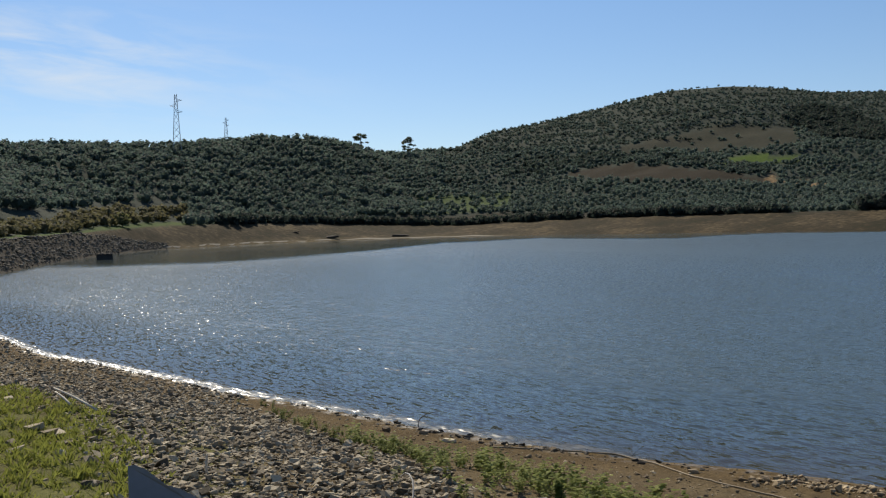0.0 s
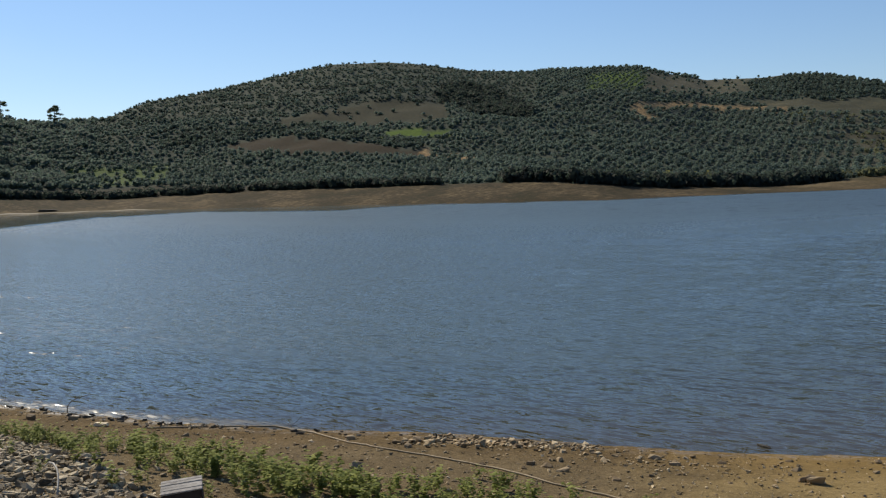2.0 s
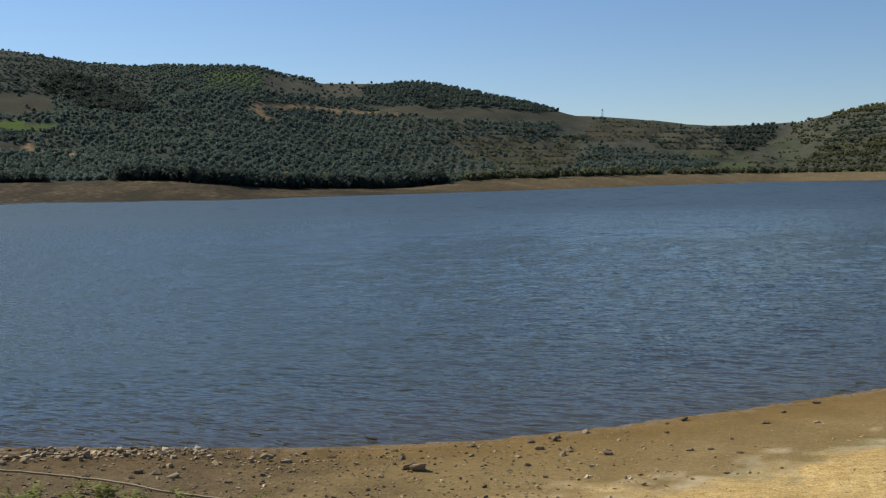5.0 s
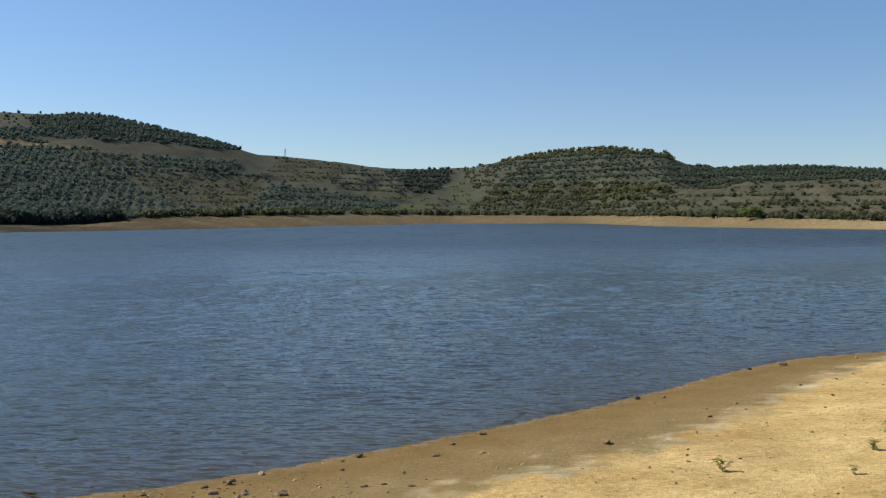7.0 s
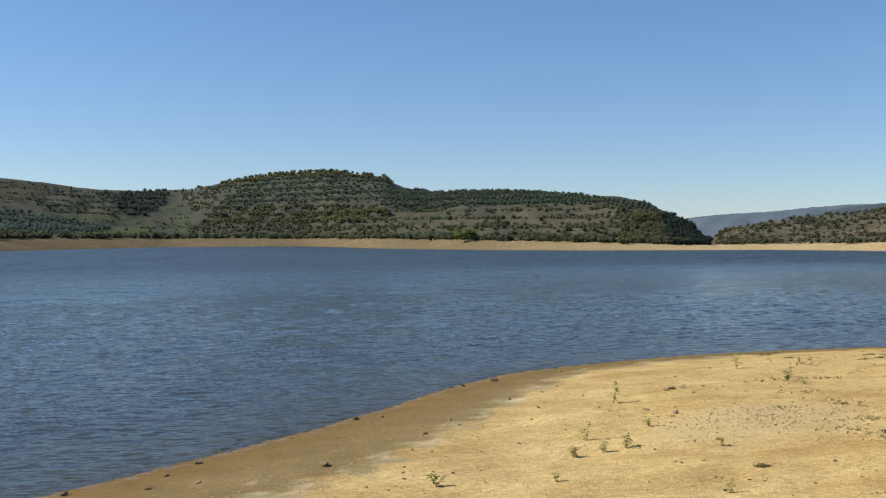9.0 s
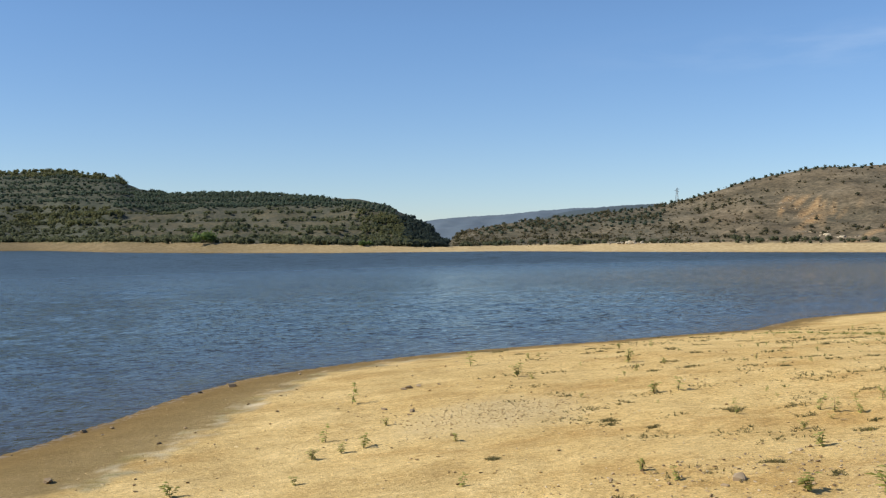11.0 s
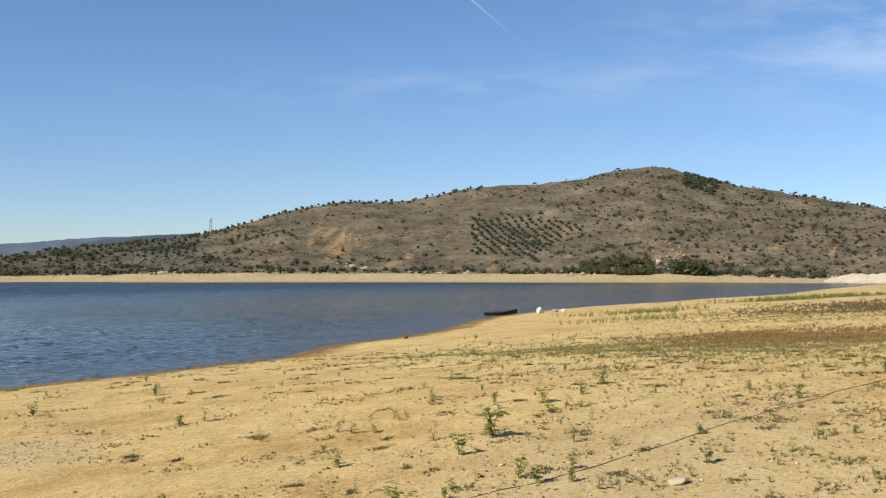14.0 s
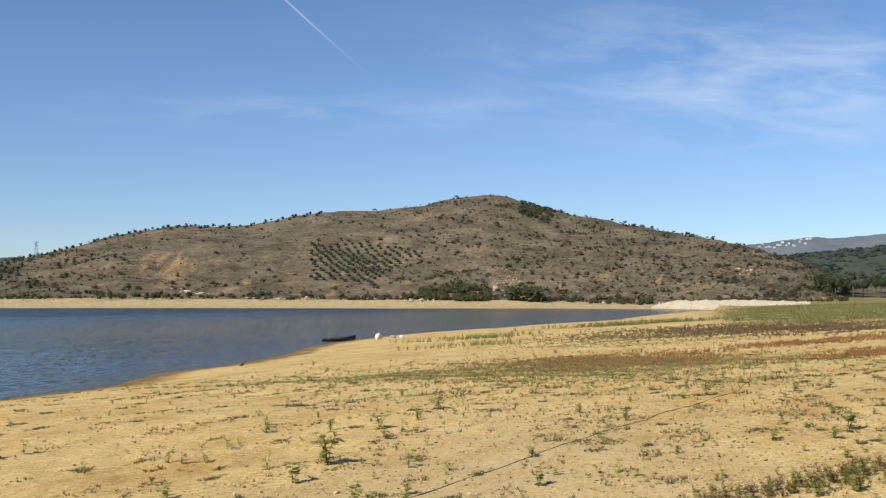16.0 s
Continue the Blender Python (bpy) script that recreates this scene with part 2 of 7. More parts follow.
FALLOW_FIELD = [(-51.7, 0.43), (-50, 0.47), (-48.1, 0.45), (-45.8, 0.39), (-41.1, 0.28), (-40.5, 0.21), (-43.5, 0.26), (-47.2, 0.30), (-50.1, 0.35)]
GREEN_FIELD = [(-43.4, 0.42), (-42.6, 0.46), (-39.5, 0.48), (-39.9, 0.41), (-43.2, 0.39)]
OLD_FIELD = [(-48.6, 0.62), (-46.3, 0.64), (-43.4, 0.69), (-39.9, 0.69), (-39.6, 0.56), (-43.7, 0.49), (-48.6, 0.56)]
GULLY = [(-40.6, 0.76), (-39.6, 0.87), (-38.4, 0.88), (-36.9, 0.80), (-35.1, 0.66), (-35.3, 0.57), (-37.2, 0.59), (-38.6, 0.63)]
UPPER_ROW = [(-56.7, 0.83), (-56.7, 0.96), (-54.1, 0.77), (-50, 0.65), (-50, 0.61), (-54.1, 0.69)]
FIELD_ROW = [(-54.7, 0.5), (-54.4, 0.61), (-50, 0.59), (-45.8, 0.5), (-43.3, 0.38), (-43.8, 0.35), (-46.3, 0.42), (-48.6, 0.48), (-51.4, 0.49), (-53.6, 0.48)]
MAQUIS = [(-58, 0.9), (-57, 1.1), (-35, 1.1), (-35.1, 0.78), (-39.9, 0.69), (-43.4, 0.69), (-48.6, 0.62), (-54.1, 0.77)]
LIME_GROUND = [(-59.5, 0.45), (-54.4, 0.32), (-54.3, 0.14), (-59.5, 0.19)]
CUT_BANK = [(-63, 0.10), (-56.8, 0.13), (-50.1, 0.04), (-50.2, -0.08), (-63, -0.06)]
COPSE = [(-43.5, 0.38), (-41.3, 0.39), (-41.2, 0.31), (-42.9, 0.32)]
LOWER_TRACK = [(-41.3, 0.35), (-40.7, 0.28), (-39.3, 0.255), (-37.9, 0.23), (-37.9, 0.205), (-39.3, 0.225), (-41.0, 0.25), (-41.7, 0.34)]
UPPER_TRACK = [(-29.3, 0.56), (-30.4, 0.65), (-30.0, 0.70), (-26.5, 0.775), (-22.1, 0.71), (-22.1, 0.68), (-26.5, 0.74), (-29.6, 0.66), (-28.9, 0.57)]
GREEN_ORCHARD = [(-32.4, 0.95), (-29.5, 0.97), (-29.4, 0.82), (-32.5, 0.8)]
BARE_SHOULDER = [(-29.4, 0.97), (-26.4, 0.98), (-26.4, 0.87), (-29.4, 0.81)]
SADDLE = [(-27.0, 1.1), (-20.5, 1.1), (-20.5, 0.985), (-22.4, 0.975), (-24.2, 0.95), (-24.0, 0.86), (-26.5, 0.84)]
HILLTOP_WOOD = [(-24.2, 0.95), (-22.4, 0.98), (-20.4, 1.0), (-13.4, 1.05), (-14.9, 0.91), (-20.7, 0.77), (-23.8, 0.84)]
HILL_PASTURE = [(-24.7, 0.80), (-20.7, 0.76), (-14.9, 0.91), (-13.2, 1.05), (-12.1, 0.95), (-12.4, 0.86), (-16, 0.73), (-19.3, 0.64), (-22.7, 0.70)]
SHRUB_BAND = [(-22.7, 0.68), (-19.3, 0.64), (-15.2, 0.64), (-12.5, 0.68), (-12.5, 0.54), (-16.6, 0.53), (-22.1, 0.52)]
BROWN_TIERS = [(-19.9, 0.46), (-16.6, 0.53), (-12.5, 0.56), (-9.5, 0.62), (-7.6, 0.95), (-12.1, 0.97), (-12.5, 0.68), (-13, 0.4), (-11.8, 0.19), (-14.2, 0.08), (-17.0, 0.12), (-18.5, 0.23)]
LOW_OLIVES = [(-12.6, 0.40), (-11.8, 0.55), (-7.5, 0.33), (-5.6, 0.18), (-7.5, 0.08), (-13.5, 0.06)]
GRASS_STRIP = [(-8.2, 0.44), (-4.6, 0.42), (-4.2, 0.34), (-7.8, 0.35)]
LOW_STRIP = [(-7.0, 0.21), (-4.0, 0.25), (-3.1, 0.15), (-4.0, 0.06), (-6.8, 0.08)]
HEDGED_SLOPE = [(-9.5, 0.62), (-7.6, 0.95), (-5.8, 0.93), (-4.6, 0.45), (-8.2, 0.46)]
FOLD = [(-6.0, 0.93), (-2.6, 1.0), (-3.1, 0.68), (-4.0, 0.42), (-5.1, 0.5)]
MEADOW = [(-3.1, 0.66), (-2.4, 0.72), (-1.6, 0.42), (-1.6, 0.15), (-2.6, 0.13)]
TAN_BANK = [(-2.7, 0.88), (0.8, 0.58), (1.2, 0.49), (-2.5, 0.76)]
RIM = [(-1.2, 1.1), (9.0, 1.1), (8.8, 0.95), (4.8, 0.9), (0.2, 0.93)]
ROUND_HILL = [(-2.4, 0.85), (0.2, 0.93), (4.8, 0.9), (8.8, 0.95), (10.4, 0.95), (8.8, 0.76), (0.8, 0.79)]
GREEN_BELT = [(0.8, 0.79), (8.8, 0.76), (11, 1.1), (19, 1.1), (19.2, 0.94), (22.8, 0.94), (22.8, 0.78), (18, 0.76), (14.9, 0.71), (8.8, 0.55), (1.3, 0.5), (-1.0, 0.42)]
THICKET = [(-0.9, 0.42), (1.9, 0.49), (4.8, 0.47), (8.8, 0.53), (8.3, 0.25), (6.3, 0.2), (2.5, 0.27), (-1.2, 0.27)]
BROWN_SLOPE = [(8.8, 0.55), (14.9, 0.71), (18, 0.76), (22.8, 0.80), (23.2, 0.4), (23.6, 0.0), (8.2, 0.02), (8.3, 0.25)]
FOOT_BRUSH = [(-1.7, 0.3), (2.5, 0.27), (6.3, 0.2), (8.2, 0.18), (8.2, 0.0), (-1.7, 0.03)]
BARE_TOP = [(18.6, 0.96), (20.4, 0.99), (21.6, 0.97), (21.6, 1.2), (18.6, 1.2)]
RAVINE = [(22.9, 0.75), (23.6, 1.0), (25.6, 1.3), (25.3, -0.2), (23.7, -0.1), (23.2, 0.2)]
DRY_GROVE = [(51.2, 0.62), (54.1, 0.65), (57.4, 0.49), (55.5, 0.31), (54.5, 0.18), (51.3, 0.23)]
SLIDE = [(42.8, 0.68), (44.1, 0.66), (46.0, 0.40), (45.4, 0.30), (43.9, 0.27), (42.5, 0.41)]
CRAG = [(60.7, 0.31), (62.1, 0.33), (62.7, 0.14), (60.9, 0.14)]


def fields(x, y, a, u, *corners):
    """Inside any of the fields, with uneven edges."""
    a, u = a + 0.22 * wobble(x, y, 24, 6), u + 0.010 * wobble(x, y, 30, 2)
    return np.any([within(a, u, c) for c in corners], axis=0)


# ---------------------------------------------------------------- ground: one sheet to the horizon
def mesh_object(name, verts, faces, mat, parent=None, smooth=True):
    me = bpy.data.meshes.new(name)
    me.from_pydata([tuple(v) for v in verts], [], [tuple(f) for f in faces])
    me.materials.append(mat)
    if smooth:
        me.polygons.foreach_set("use_smooth", np.ones(len(me.polygons), dtype=bool))
    ob = new(name, me)
    ob.parent = parent
    return ob


def grid_mesh(name, co, rows, cols, mat, loop=False):
    """A sheet of rows x cols vertices."""
    me = bpy.data.meshes.new(name)
    i = np.arange(rows - 1)[:, None] * cols
    n = cols if loop else cols - 1
    j = np.arange(n)[None, :]
    k = (j + 1) % cols
    quads = np.stack([i + j, i + k, i + cols + k, i + cols + j], -1).reshape(-1, 4)
    me.vertices.add(len(co))
    me.vertices.foreach_set("co", np.asarray(co, np.float32).ravel())
    me.loops.add(quads.size)
    me.loops.foreach_set("vertex_index", quads.ravel().astype(np.int32))
    me.polygons.add(len(quads))
    me.polygons.foreach_set("loop_start", (np.arange(len(quads)) * 4).astype(np.int32))
    me.polygons.foreach_set("use_smooth", np.ones(len(quads), dtype=bool))
    me.update(calc_edges=True)
    me.validate()
    me.materials.append(mat)
    return new(name, me)


def set_attr(me, name, values):
    a = me.attributes.new(name, "FLOAT", "POINT")
    a.data.foreach_set("value", np.asarray(values, np.float32))


def blob(x, y, cx, cy, rx, ry, turn=0.0, soft=0.25):
    """1 inside an ellipse of the plan, fading out at its rim."""
    a = np.radians(turn)
    u = ((x - cx) * np.cos(a) + (y - cy) * np.sin(a)) / rx
    v = (-(x - cx) * np.sin(a) + (y - cy) * np.cos(a)) / ry
    return ease((1 + soft - np.hypot(u, v)) / (2 * soft))


def ground_material():
    m, nt, b = material("ground_cover")
    big, mid, fine = noise_tex(nt, 0.05, 5, 0.6), noise_tex(nt, 0.6, 6, 0.62), noise_tex(nt, 9.0, 6, 0.7)
    broken = maths(nt, "SUBTRACT", maths(nt, "MULTIPLY", mid, 1.6), 0.8)

    def mask(name, rough=0.5):
        return maths(nt, "ADD", attr(nt, name), maths(nt, "MULTIPLY", maths(nt, "MULTIPLY", broken, rough), maths(nt, "MULTIPLY", maths(nt, "MULTIPLY", attr(nt, name), maths(nt, "SUBTRACT", 1.0, attr(nt, name))), 4.0)), True)

    under = ramp(nt, mid, [(0.3, (0.044, 0.056, 0.046)), (0.55, (0.054, 0.067, 0.053)), (0.8, (0.066, 0.077, 0.058))])
    dryhill = ramp(nt, maths(nt, "ADD", maths(nt, "MULTIPLY", mid, 0.45), maths(nt, "MULTIPLY", big, 0.55)),
                   [(0.36, (0.078, 0.063, 0.042)), (0.46, (0.135, 0.108, 0.070)), (0.54, (0.190, 0.152, 0.100)), (0.66, (0.29, 0.235, 0.160))])
    straw = ramp(nt, noise_tex(nt, 0.22, 6, 0.75, squash=(1, 1, 2.5)), [(0.38, (0.62, 0.60, 0.55)), (0.5, (1.0, 1.0, 1.0)), (0.62, (1.25, 1.2, 1.1))])
    dryhill = mixed(nt, 0.8, dryhill, mixed(nt, 1.0, dryhill, straw, "MULTIPLY"))
    c = mixed(nt, mask("hilldry"), under, dryhill)
    c = mixed(nt, mask("grass_field"), c, ramp(nt, mid, [(0.3, (0.055, 0.10, 0.018)), (0.7, (0.10, 0.15, 0.03))]))
    c = mixed(nt, mask("tread", 0.8), c, ramp(nt, mid, [(0.3, (0.080, 0.068, 0.036)), (0.7, (0.145, 0.118, 0.066))]))
    c = mixed(nt, mask("fallow"), c, ramp(nt, mid, [(0.3, (0.026, 0.022, 0.015)), (0.7, (0.046, 0.037, 0.024))]))
    c = mixed(nt, mask("clay", 0.9), c, ramp(nt, mid, [(0.3, (0.26, 0.13, 0.055)), (0.7, (0.46, 0.33, 0.17))]))
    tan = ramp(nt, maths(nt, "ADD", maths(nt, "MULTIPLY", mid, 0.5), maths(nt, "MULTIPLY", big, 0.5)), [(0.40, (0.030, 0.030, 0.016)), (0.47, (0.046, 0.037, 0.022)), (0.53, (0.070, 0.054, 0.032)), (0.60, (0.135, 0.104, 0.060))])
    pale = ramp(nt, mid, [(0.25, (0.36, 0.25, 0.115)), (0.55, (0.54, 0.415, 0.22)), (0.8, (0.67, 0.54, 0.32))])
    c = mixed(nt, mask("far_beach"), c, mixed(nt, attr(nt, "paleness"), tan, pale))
    # stone tones of the far bank; on the near bank painted shade, under the dirt
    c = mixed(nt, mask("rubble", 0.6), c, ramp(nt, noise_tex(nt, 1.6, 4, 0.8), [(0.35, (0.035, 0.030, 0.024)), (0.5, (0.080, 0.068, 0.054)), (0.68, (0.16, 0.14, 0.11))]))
    dirt = ramp(nt, maths(nt, "ADD", maths(nt, "MULTIPLY", mid, 0.5), maths(nt, "MULTIPLY", fine, 0.5)),
                [(0.3, (0.086, 0.064, 0.036)), (0.52, (0.158, 0.120, 0.068)), (0.72, (0.26, 0.205, 0.122))])
    c = mixed(nt, attr(nt, "near_land"), c, dirt)
    c = mixed(nt, mask("damp_sand", 0.8), c, ramp(nt, maths(nt, "ADD", maths(nt, "MULTIPLY", mid, 0.5), maths(nt, "MULTIPLY", fine, 0.5)),
              [(0.3, (0.185, 0.131, 0.055)), (0.52, (0.265, 0.195, 0.088)), (0.72, (0.36, 0.275, 0.14))]))
    grain = ramp(nt, maths(nt, "ADD", maths(nt, "MULTIPLY", noise_tex(nt, 26, 3, 0.65), 0.6), maths(nt, "MULTIPLY", noise_tex(nt, 7, 4, 0.7), 0.4)),
                 [(0.39, (0.36, 0.32, 0.27)), (0.47, (0.90, 0.88, 0.85)), (0.55, (1.0, 1.0, 1.0)), (0.62, (1.65, 1.58, 1.48))])
    c = mixed(nt, maths(nt, "MULTIPLY", attr(nt, "near_land"), maths(nt, "SUBTRACT", 0.85, maths(nt, "MULTIPLY", attr(nt, "damp_sand"), 0.5))), c, mixed(nt, 1.0, c, grain, "MULTIPLY"))
    sand = ramp(nt, maths(nt, "ADD", maths(nt, "MULTIPLY", mid, 0.45), maths(nt, "MULTIPLY", fine, 0.55)),
                [(0.28, (0.44, 0.302, 0.118)), (0.48, (0.64, 0.465, 0.198)), (0.62, (0.73, 0.558, 0.262)), (0.8, (0.78, 0.645, 0.38))])
    speck = ramp(nt, noise_tex(nt, 22, 3, 0.6), [(0.34, (0.45, 0.42, 0.36)), (0.42, (1, 1, 1))])
    sand = mixed(nt, 0.8, sand, mixed(nt, 1.0, sand, speck, "MULTIPLY"))
    sand = mixed(nt, 0.5, sand, mixed(nt, 1.0, sand, ramp(nt, noise_tex(nt, 3.6, 5, 0.75, squash=(0.85, 1.15, 1, -35)), [(0.35, (0.60, 0.55, 0.46)), (0.52, (1, 1, 1)), (0.7, (1.0, 0.99, 0.96))]), "MULTIPLY"))
    sand = mixed(nt, 0.6, sand, mixed(nt, 1.0, sand, grain, "MULTIPLY"))
    damp = ramp(nt, noise_tex(nt, 0.20, 6, 0.68, squash=(0.7, 1.4, 1, -30)), [(0.34, (0.80, 0.71, 0.60)), (0.45, (0.98, 0.95, 0.91)), (0.54, (1.05, 1.05, 1.06)), (0.68, (1.12, 1.14, 1.20))])
    sand = mixed(nt, 0.85, sand, mixed(nt, 1.0, sand, damp, "MULTIPLY"))
    c = mixed(nt, mask("dry_sand", 0.9), c, sand)
    c = mixed(nt, maths(nt, "MULTIPLY", mask("silt_rim", 1.0), ramp(nt, noise_tex(nt, 0.9, 5, 0.7), [(0.42, (0, 0, 0)), (0.6, (1, 1, 1))])), c, ramp(nt, mid, [(0.3, (0.34, 0.29, 0.18)), (0.6, (0.60, 0.50, 0.33))]))
    c = mixed(nt, mask("gravel", 0.9), c, ramp(nt, fine, [(0.3, (0.38, 0.275, 0.125)), (0.5, (0.55, 0.42, 0.21)), (0.7, (0.68, 0.55, 0.32))]))
    turf = ramp(nt, maths(nt, "ADD", maths(nt, "MULTIPLY", mid, 0.6), maths(nt, "MULTIPLY", fine, 0.4)),
                [(0.3, (0.075, 0.085, 0.026)), (0.55, (0.145, 0.15, 0.05)), (0.75, (0.25, 0.225, 0.09))])
    c = mixed(nt, mask("turf", 1.0), c, turf)
    c = mixed(nt, mask("red_weed", 1.0), c, (0.24, 0.115, 0.045))
    c = mixed(nt, maths(nt, "MULTIPLY", mask("wet", 0.5), 0.9), c, mixed(nt, 1.0, c, (0.82, 0.74, 0.62), "MULTIPLY"))
    nt.links.new(c, b.inputs["Base Color"])
    film = maths(nt, "MULTIPLY", attr(nt, "wet_film"), ramp(nt, noise_tex(nt, 2.2, 3, 0.7), [(0.44, (0, 0, 0)), (0.58, (1, 1, 1))]))
    nt.links.new(maths(nt, "SUBTRACT", 0.95, maths(nt, "MULTIPLY", film, 0.65)), b.inputs["Roughness"])
    nt.links.new(maths(nt, "ADD", 0.06, maths(nt, "MULTIPLY", film, 0.44)), b.inputs["Specular IOR Level"])
    bumped(nt, b, maths(nt, "ADD", maths(nt, "ADD", maths(nt, "MULTIPLY", fine, 0.6), mid), maths(nt, "MULTIPLY", noise_tex(nt, 28, 3, 0.6), 0.2)), 0.7, 0.09)
    return m


def build_ground():
    fine_az = np.arange(-86, 86.01, 0.25)
    az = np.concatenate([np.arange(-180, -86, 4.0), fine_az, np.arange(90, 180, 4.0)])
    r = [0.002, 0.5, 1.0, 1.5]
    while r[-1] < 1300:
        r.append(r[-1] * 1.0175 if r[-1] > 9 else r[-1] + 0.5)
    r = np.array(r + [1700, 2400, 3400, 4800])
    A, Rr = np.meshgrid(np.radians(az), r)
    x, y = (Rr * np.sin(A)).ravel(), (Rr * np.cos(A)).ravel()
    z, q = land(x, y, True)
    ob = grid_mesh("ground", np.stack([x, y, z], 1), len(r), len(az), ground_material(), loop=True)
    a, th, s, near = q["az"], q["th"], q["s"], q["near"].astype(float)
    me = ob.data
    bed = ((q["r"] < q["d0"]) & (near < 0.5) & (s < 40) & (a < 72)).astype(float)
    set_attr(me, "near_land", np.maximum(near, bed))
    on_beach = ((q["r"] < q["d1"]) & (near < 0.5) & (bed < 0.5)).astype(float)
    rim = ease(1.0 - (q["r"] - q["d1"]) / 6.0) * (1 - near)
    set_attr(me, "far_beach", np.maximum(on_beach, rim))
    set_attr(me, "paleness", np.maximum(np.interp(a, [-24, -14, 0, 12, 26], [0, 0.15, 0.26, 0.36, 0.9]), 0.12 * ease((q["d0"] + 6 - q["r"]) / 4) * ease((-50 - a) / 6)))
    u, hill = q["u"], (near < 0.5) & (q["r"] > q["d1"] - 6) & (q["r"] < q["dc"] + 40)

    def cover(*corners):
        return hill * fields(x, y, a, u, *corners).astype(float)

    brown = np.maximum.reduce([ease((a - 22) / 5.0) * np.interp(a, [27, 30, 36, 40], [0.7, 0.6, 0.65, 1.0]) * (0.84 + 0.2 * wobble(x, y, 90, 3)),
                               0.48 * cover(BROWN_SLOPE), 0.6 * cover(TAN_BANK, BARE_TOP), 0.42 * cover(BROWN_TIERS), 0.4 * cover(HILL_PASTURE), 0.4 * cover(SADDLE, BARE_SHOULDER, HEDGED_SLOPE),
                               0.18 * cover(OLD_FIELD), 0.4 * cover(LOW_STRIP), 0.08 * cover(MAQUIS) * ease(0.2 + 1.2 * banded(a, z, 7)), 0.3 * ease((a + 24) / 6)])
    set_attr(me, "hilldry", brown * np.interp(a, [-60, -24, -18, 19, 24], [0.75, 0.75, 0.6, 0.6, 1.0]))
    lawn = np.maximum.reduce([cover(GREEN_FIELD), 0.8 * cover(GREEN_ORCHARD), 0.6 * cover(LIME_GROUND), 0.35 * cover(GRASS_STRIP, LOW_STRIP), 0.16 * cover(MEADOW), 0.06 * cover(OLD_FIELD, HILL_PASTURE)])
    edge_green = 0.4 * ease((a + 13) / 4) * ease((12 - a) / 4) * (1 - near) * ease((q["r"] - q["d0"] - 14) / 20) * (q["r"] < q["d1"] + 20)
    bank_green = 0.75 * ease((-70.0 - a) / 1.5) * (1 - near) * ease((q["r"] - q["d1"] + 2) / 3) * ease((q["d1"] + 16 - q["r"]) / 4)
    set_attr(me, "grass_field", np.maximum.reduce([lawn, edge_green, bank_green]))
    # gully, ravine and cut bank: dark soil that also carries their painted shade
    set_attr(me, "fallow", np.maximum.reduce([cover(FALLOW_FIELD), 0.9 * cover(CUT_BANK), 0.5 * cover(GULLY, FOLD, RAVINE, OLD_FIELD), 0.3 * cover(BROWN_TIERS, HILL_PASTURE)]))
    # near term darkens the ground as shade between the stones, below the dirt layer
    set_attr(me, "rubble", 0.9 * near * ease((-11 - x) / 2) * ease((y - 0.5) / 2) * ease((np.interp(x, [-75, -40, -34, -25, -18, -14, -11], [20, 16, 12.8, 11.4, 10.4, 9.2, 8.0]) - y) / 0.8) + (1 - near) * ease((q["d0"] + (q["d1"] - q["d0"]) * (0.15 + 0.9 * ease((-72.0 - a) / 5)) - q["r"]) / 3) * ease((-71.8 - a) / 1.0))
    set_attr(me, "tread", TREAD(a, z) * (0.4 * cover(BROWN_SLOPE, HEDGED_SLOPE) + 0.25 * cover(BROWN_TIERS, SHRUB_BAND)))
    up = (q["r"] - q["d0"]) / (q["d1"] - q["d0"])
    ochre = 0.7 * ease((up - 0.5) / 0.2) * ease((1.12 - up) / 0.1) * ease(0.55 + 0.6 * wobble(x, y, 26, 4)) * ease((a - 4) / 12)
    set_attr(me, "clay", np.maximum.reduce([0.55 * cover(LOWER_TRACK, UPPER_TRACK), 0.85 * cover(SLIDE) * ease(0.4 + wobble(x, y, 11, 5)), 0.3 * cover(CRAG) * ease(0.5 + wobble(x, y, 9, 5)), ochre, 0.6 * ease((banded(a, 2.2 * z, 9) - 0.62) / 0.15) * ease((a - 40) / 6) * (q["r"] > q["d1"]) * ease((0.6 - th) / 0.3)]) * (1 - near))
    # behind the bank the soil turns to sand again
    side = np.where(a < -110, -330 - 2 * a, a)
    dry = ease((side + 26 + 2 * wobble(x, y, 9, 8)) / 18.0) * ease((s - np.interp(a, [-30, 8, 22, 40], [5.2, 4.6, 1.6, 1.2]) - 0.5 * wobble(x, y, 5, 9) - 0.9 * wobble(x, y, 2.1, 3)) / 2.2) * near
    set_attr(me, "dry_sand", dry * np.interp(a, [-5, 10, 25, 38], [0.8, 0.8, 0.88, 1.0]))
    set_attr(me, "damp_sand", np.maximum(ease((side + 34 + 2 * wobble(x, y, 9, 8)) / 16.0) * near, bed))
    set_attr(me, "silt_rim", 0.9 * ease(dry * 4) * ease((1 - dry) * 2.2) * ease((a + 22) / 12.0) * ease((32 - a) / 10.0))
    set_attr(me, "gravel", GRAVEL(x, y) * near)
    moss = 0.5 * ease(dry * 5) * ease((1 - dry) * 1.6) * ease(0.4 + 0.8 * wobble(x, y, 4.5, 7)) * ease((a + 12) / 10) * ease((30 - a) / 8)
    set_attr(me, "turf", np.maximum(TURF(x, y, a, q["r"], s), moss) * near)
    set_attr(me, "red_weed", RED_WEED(x, y) * near)
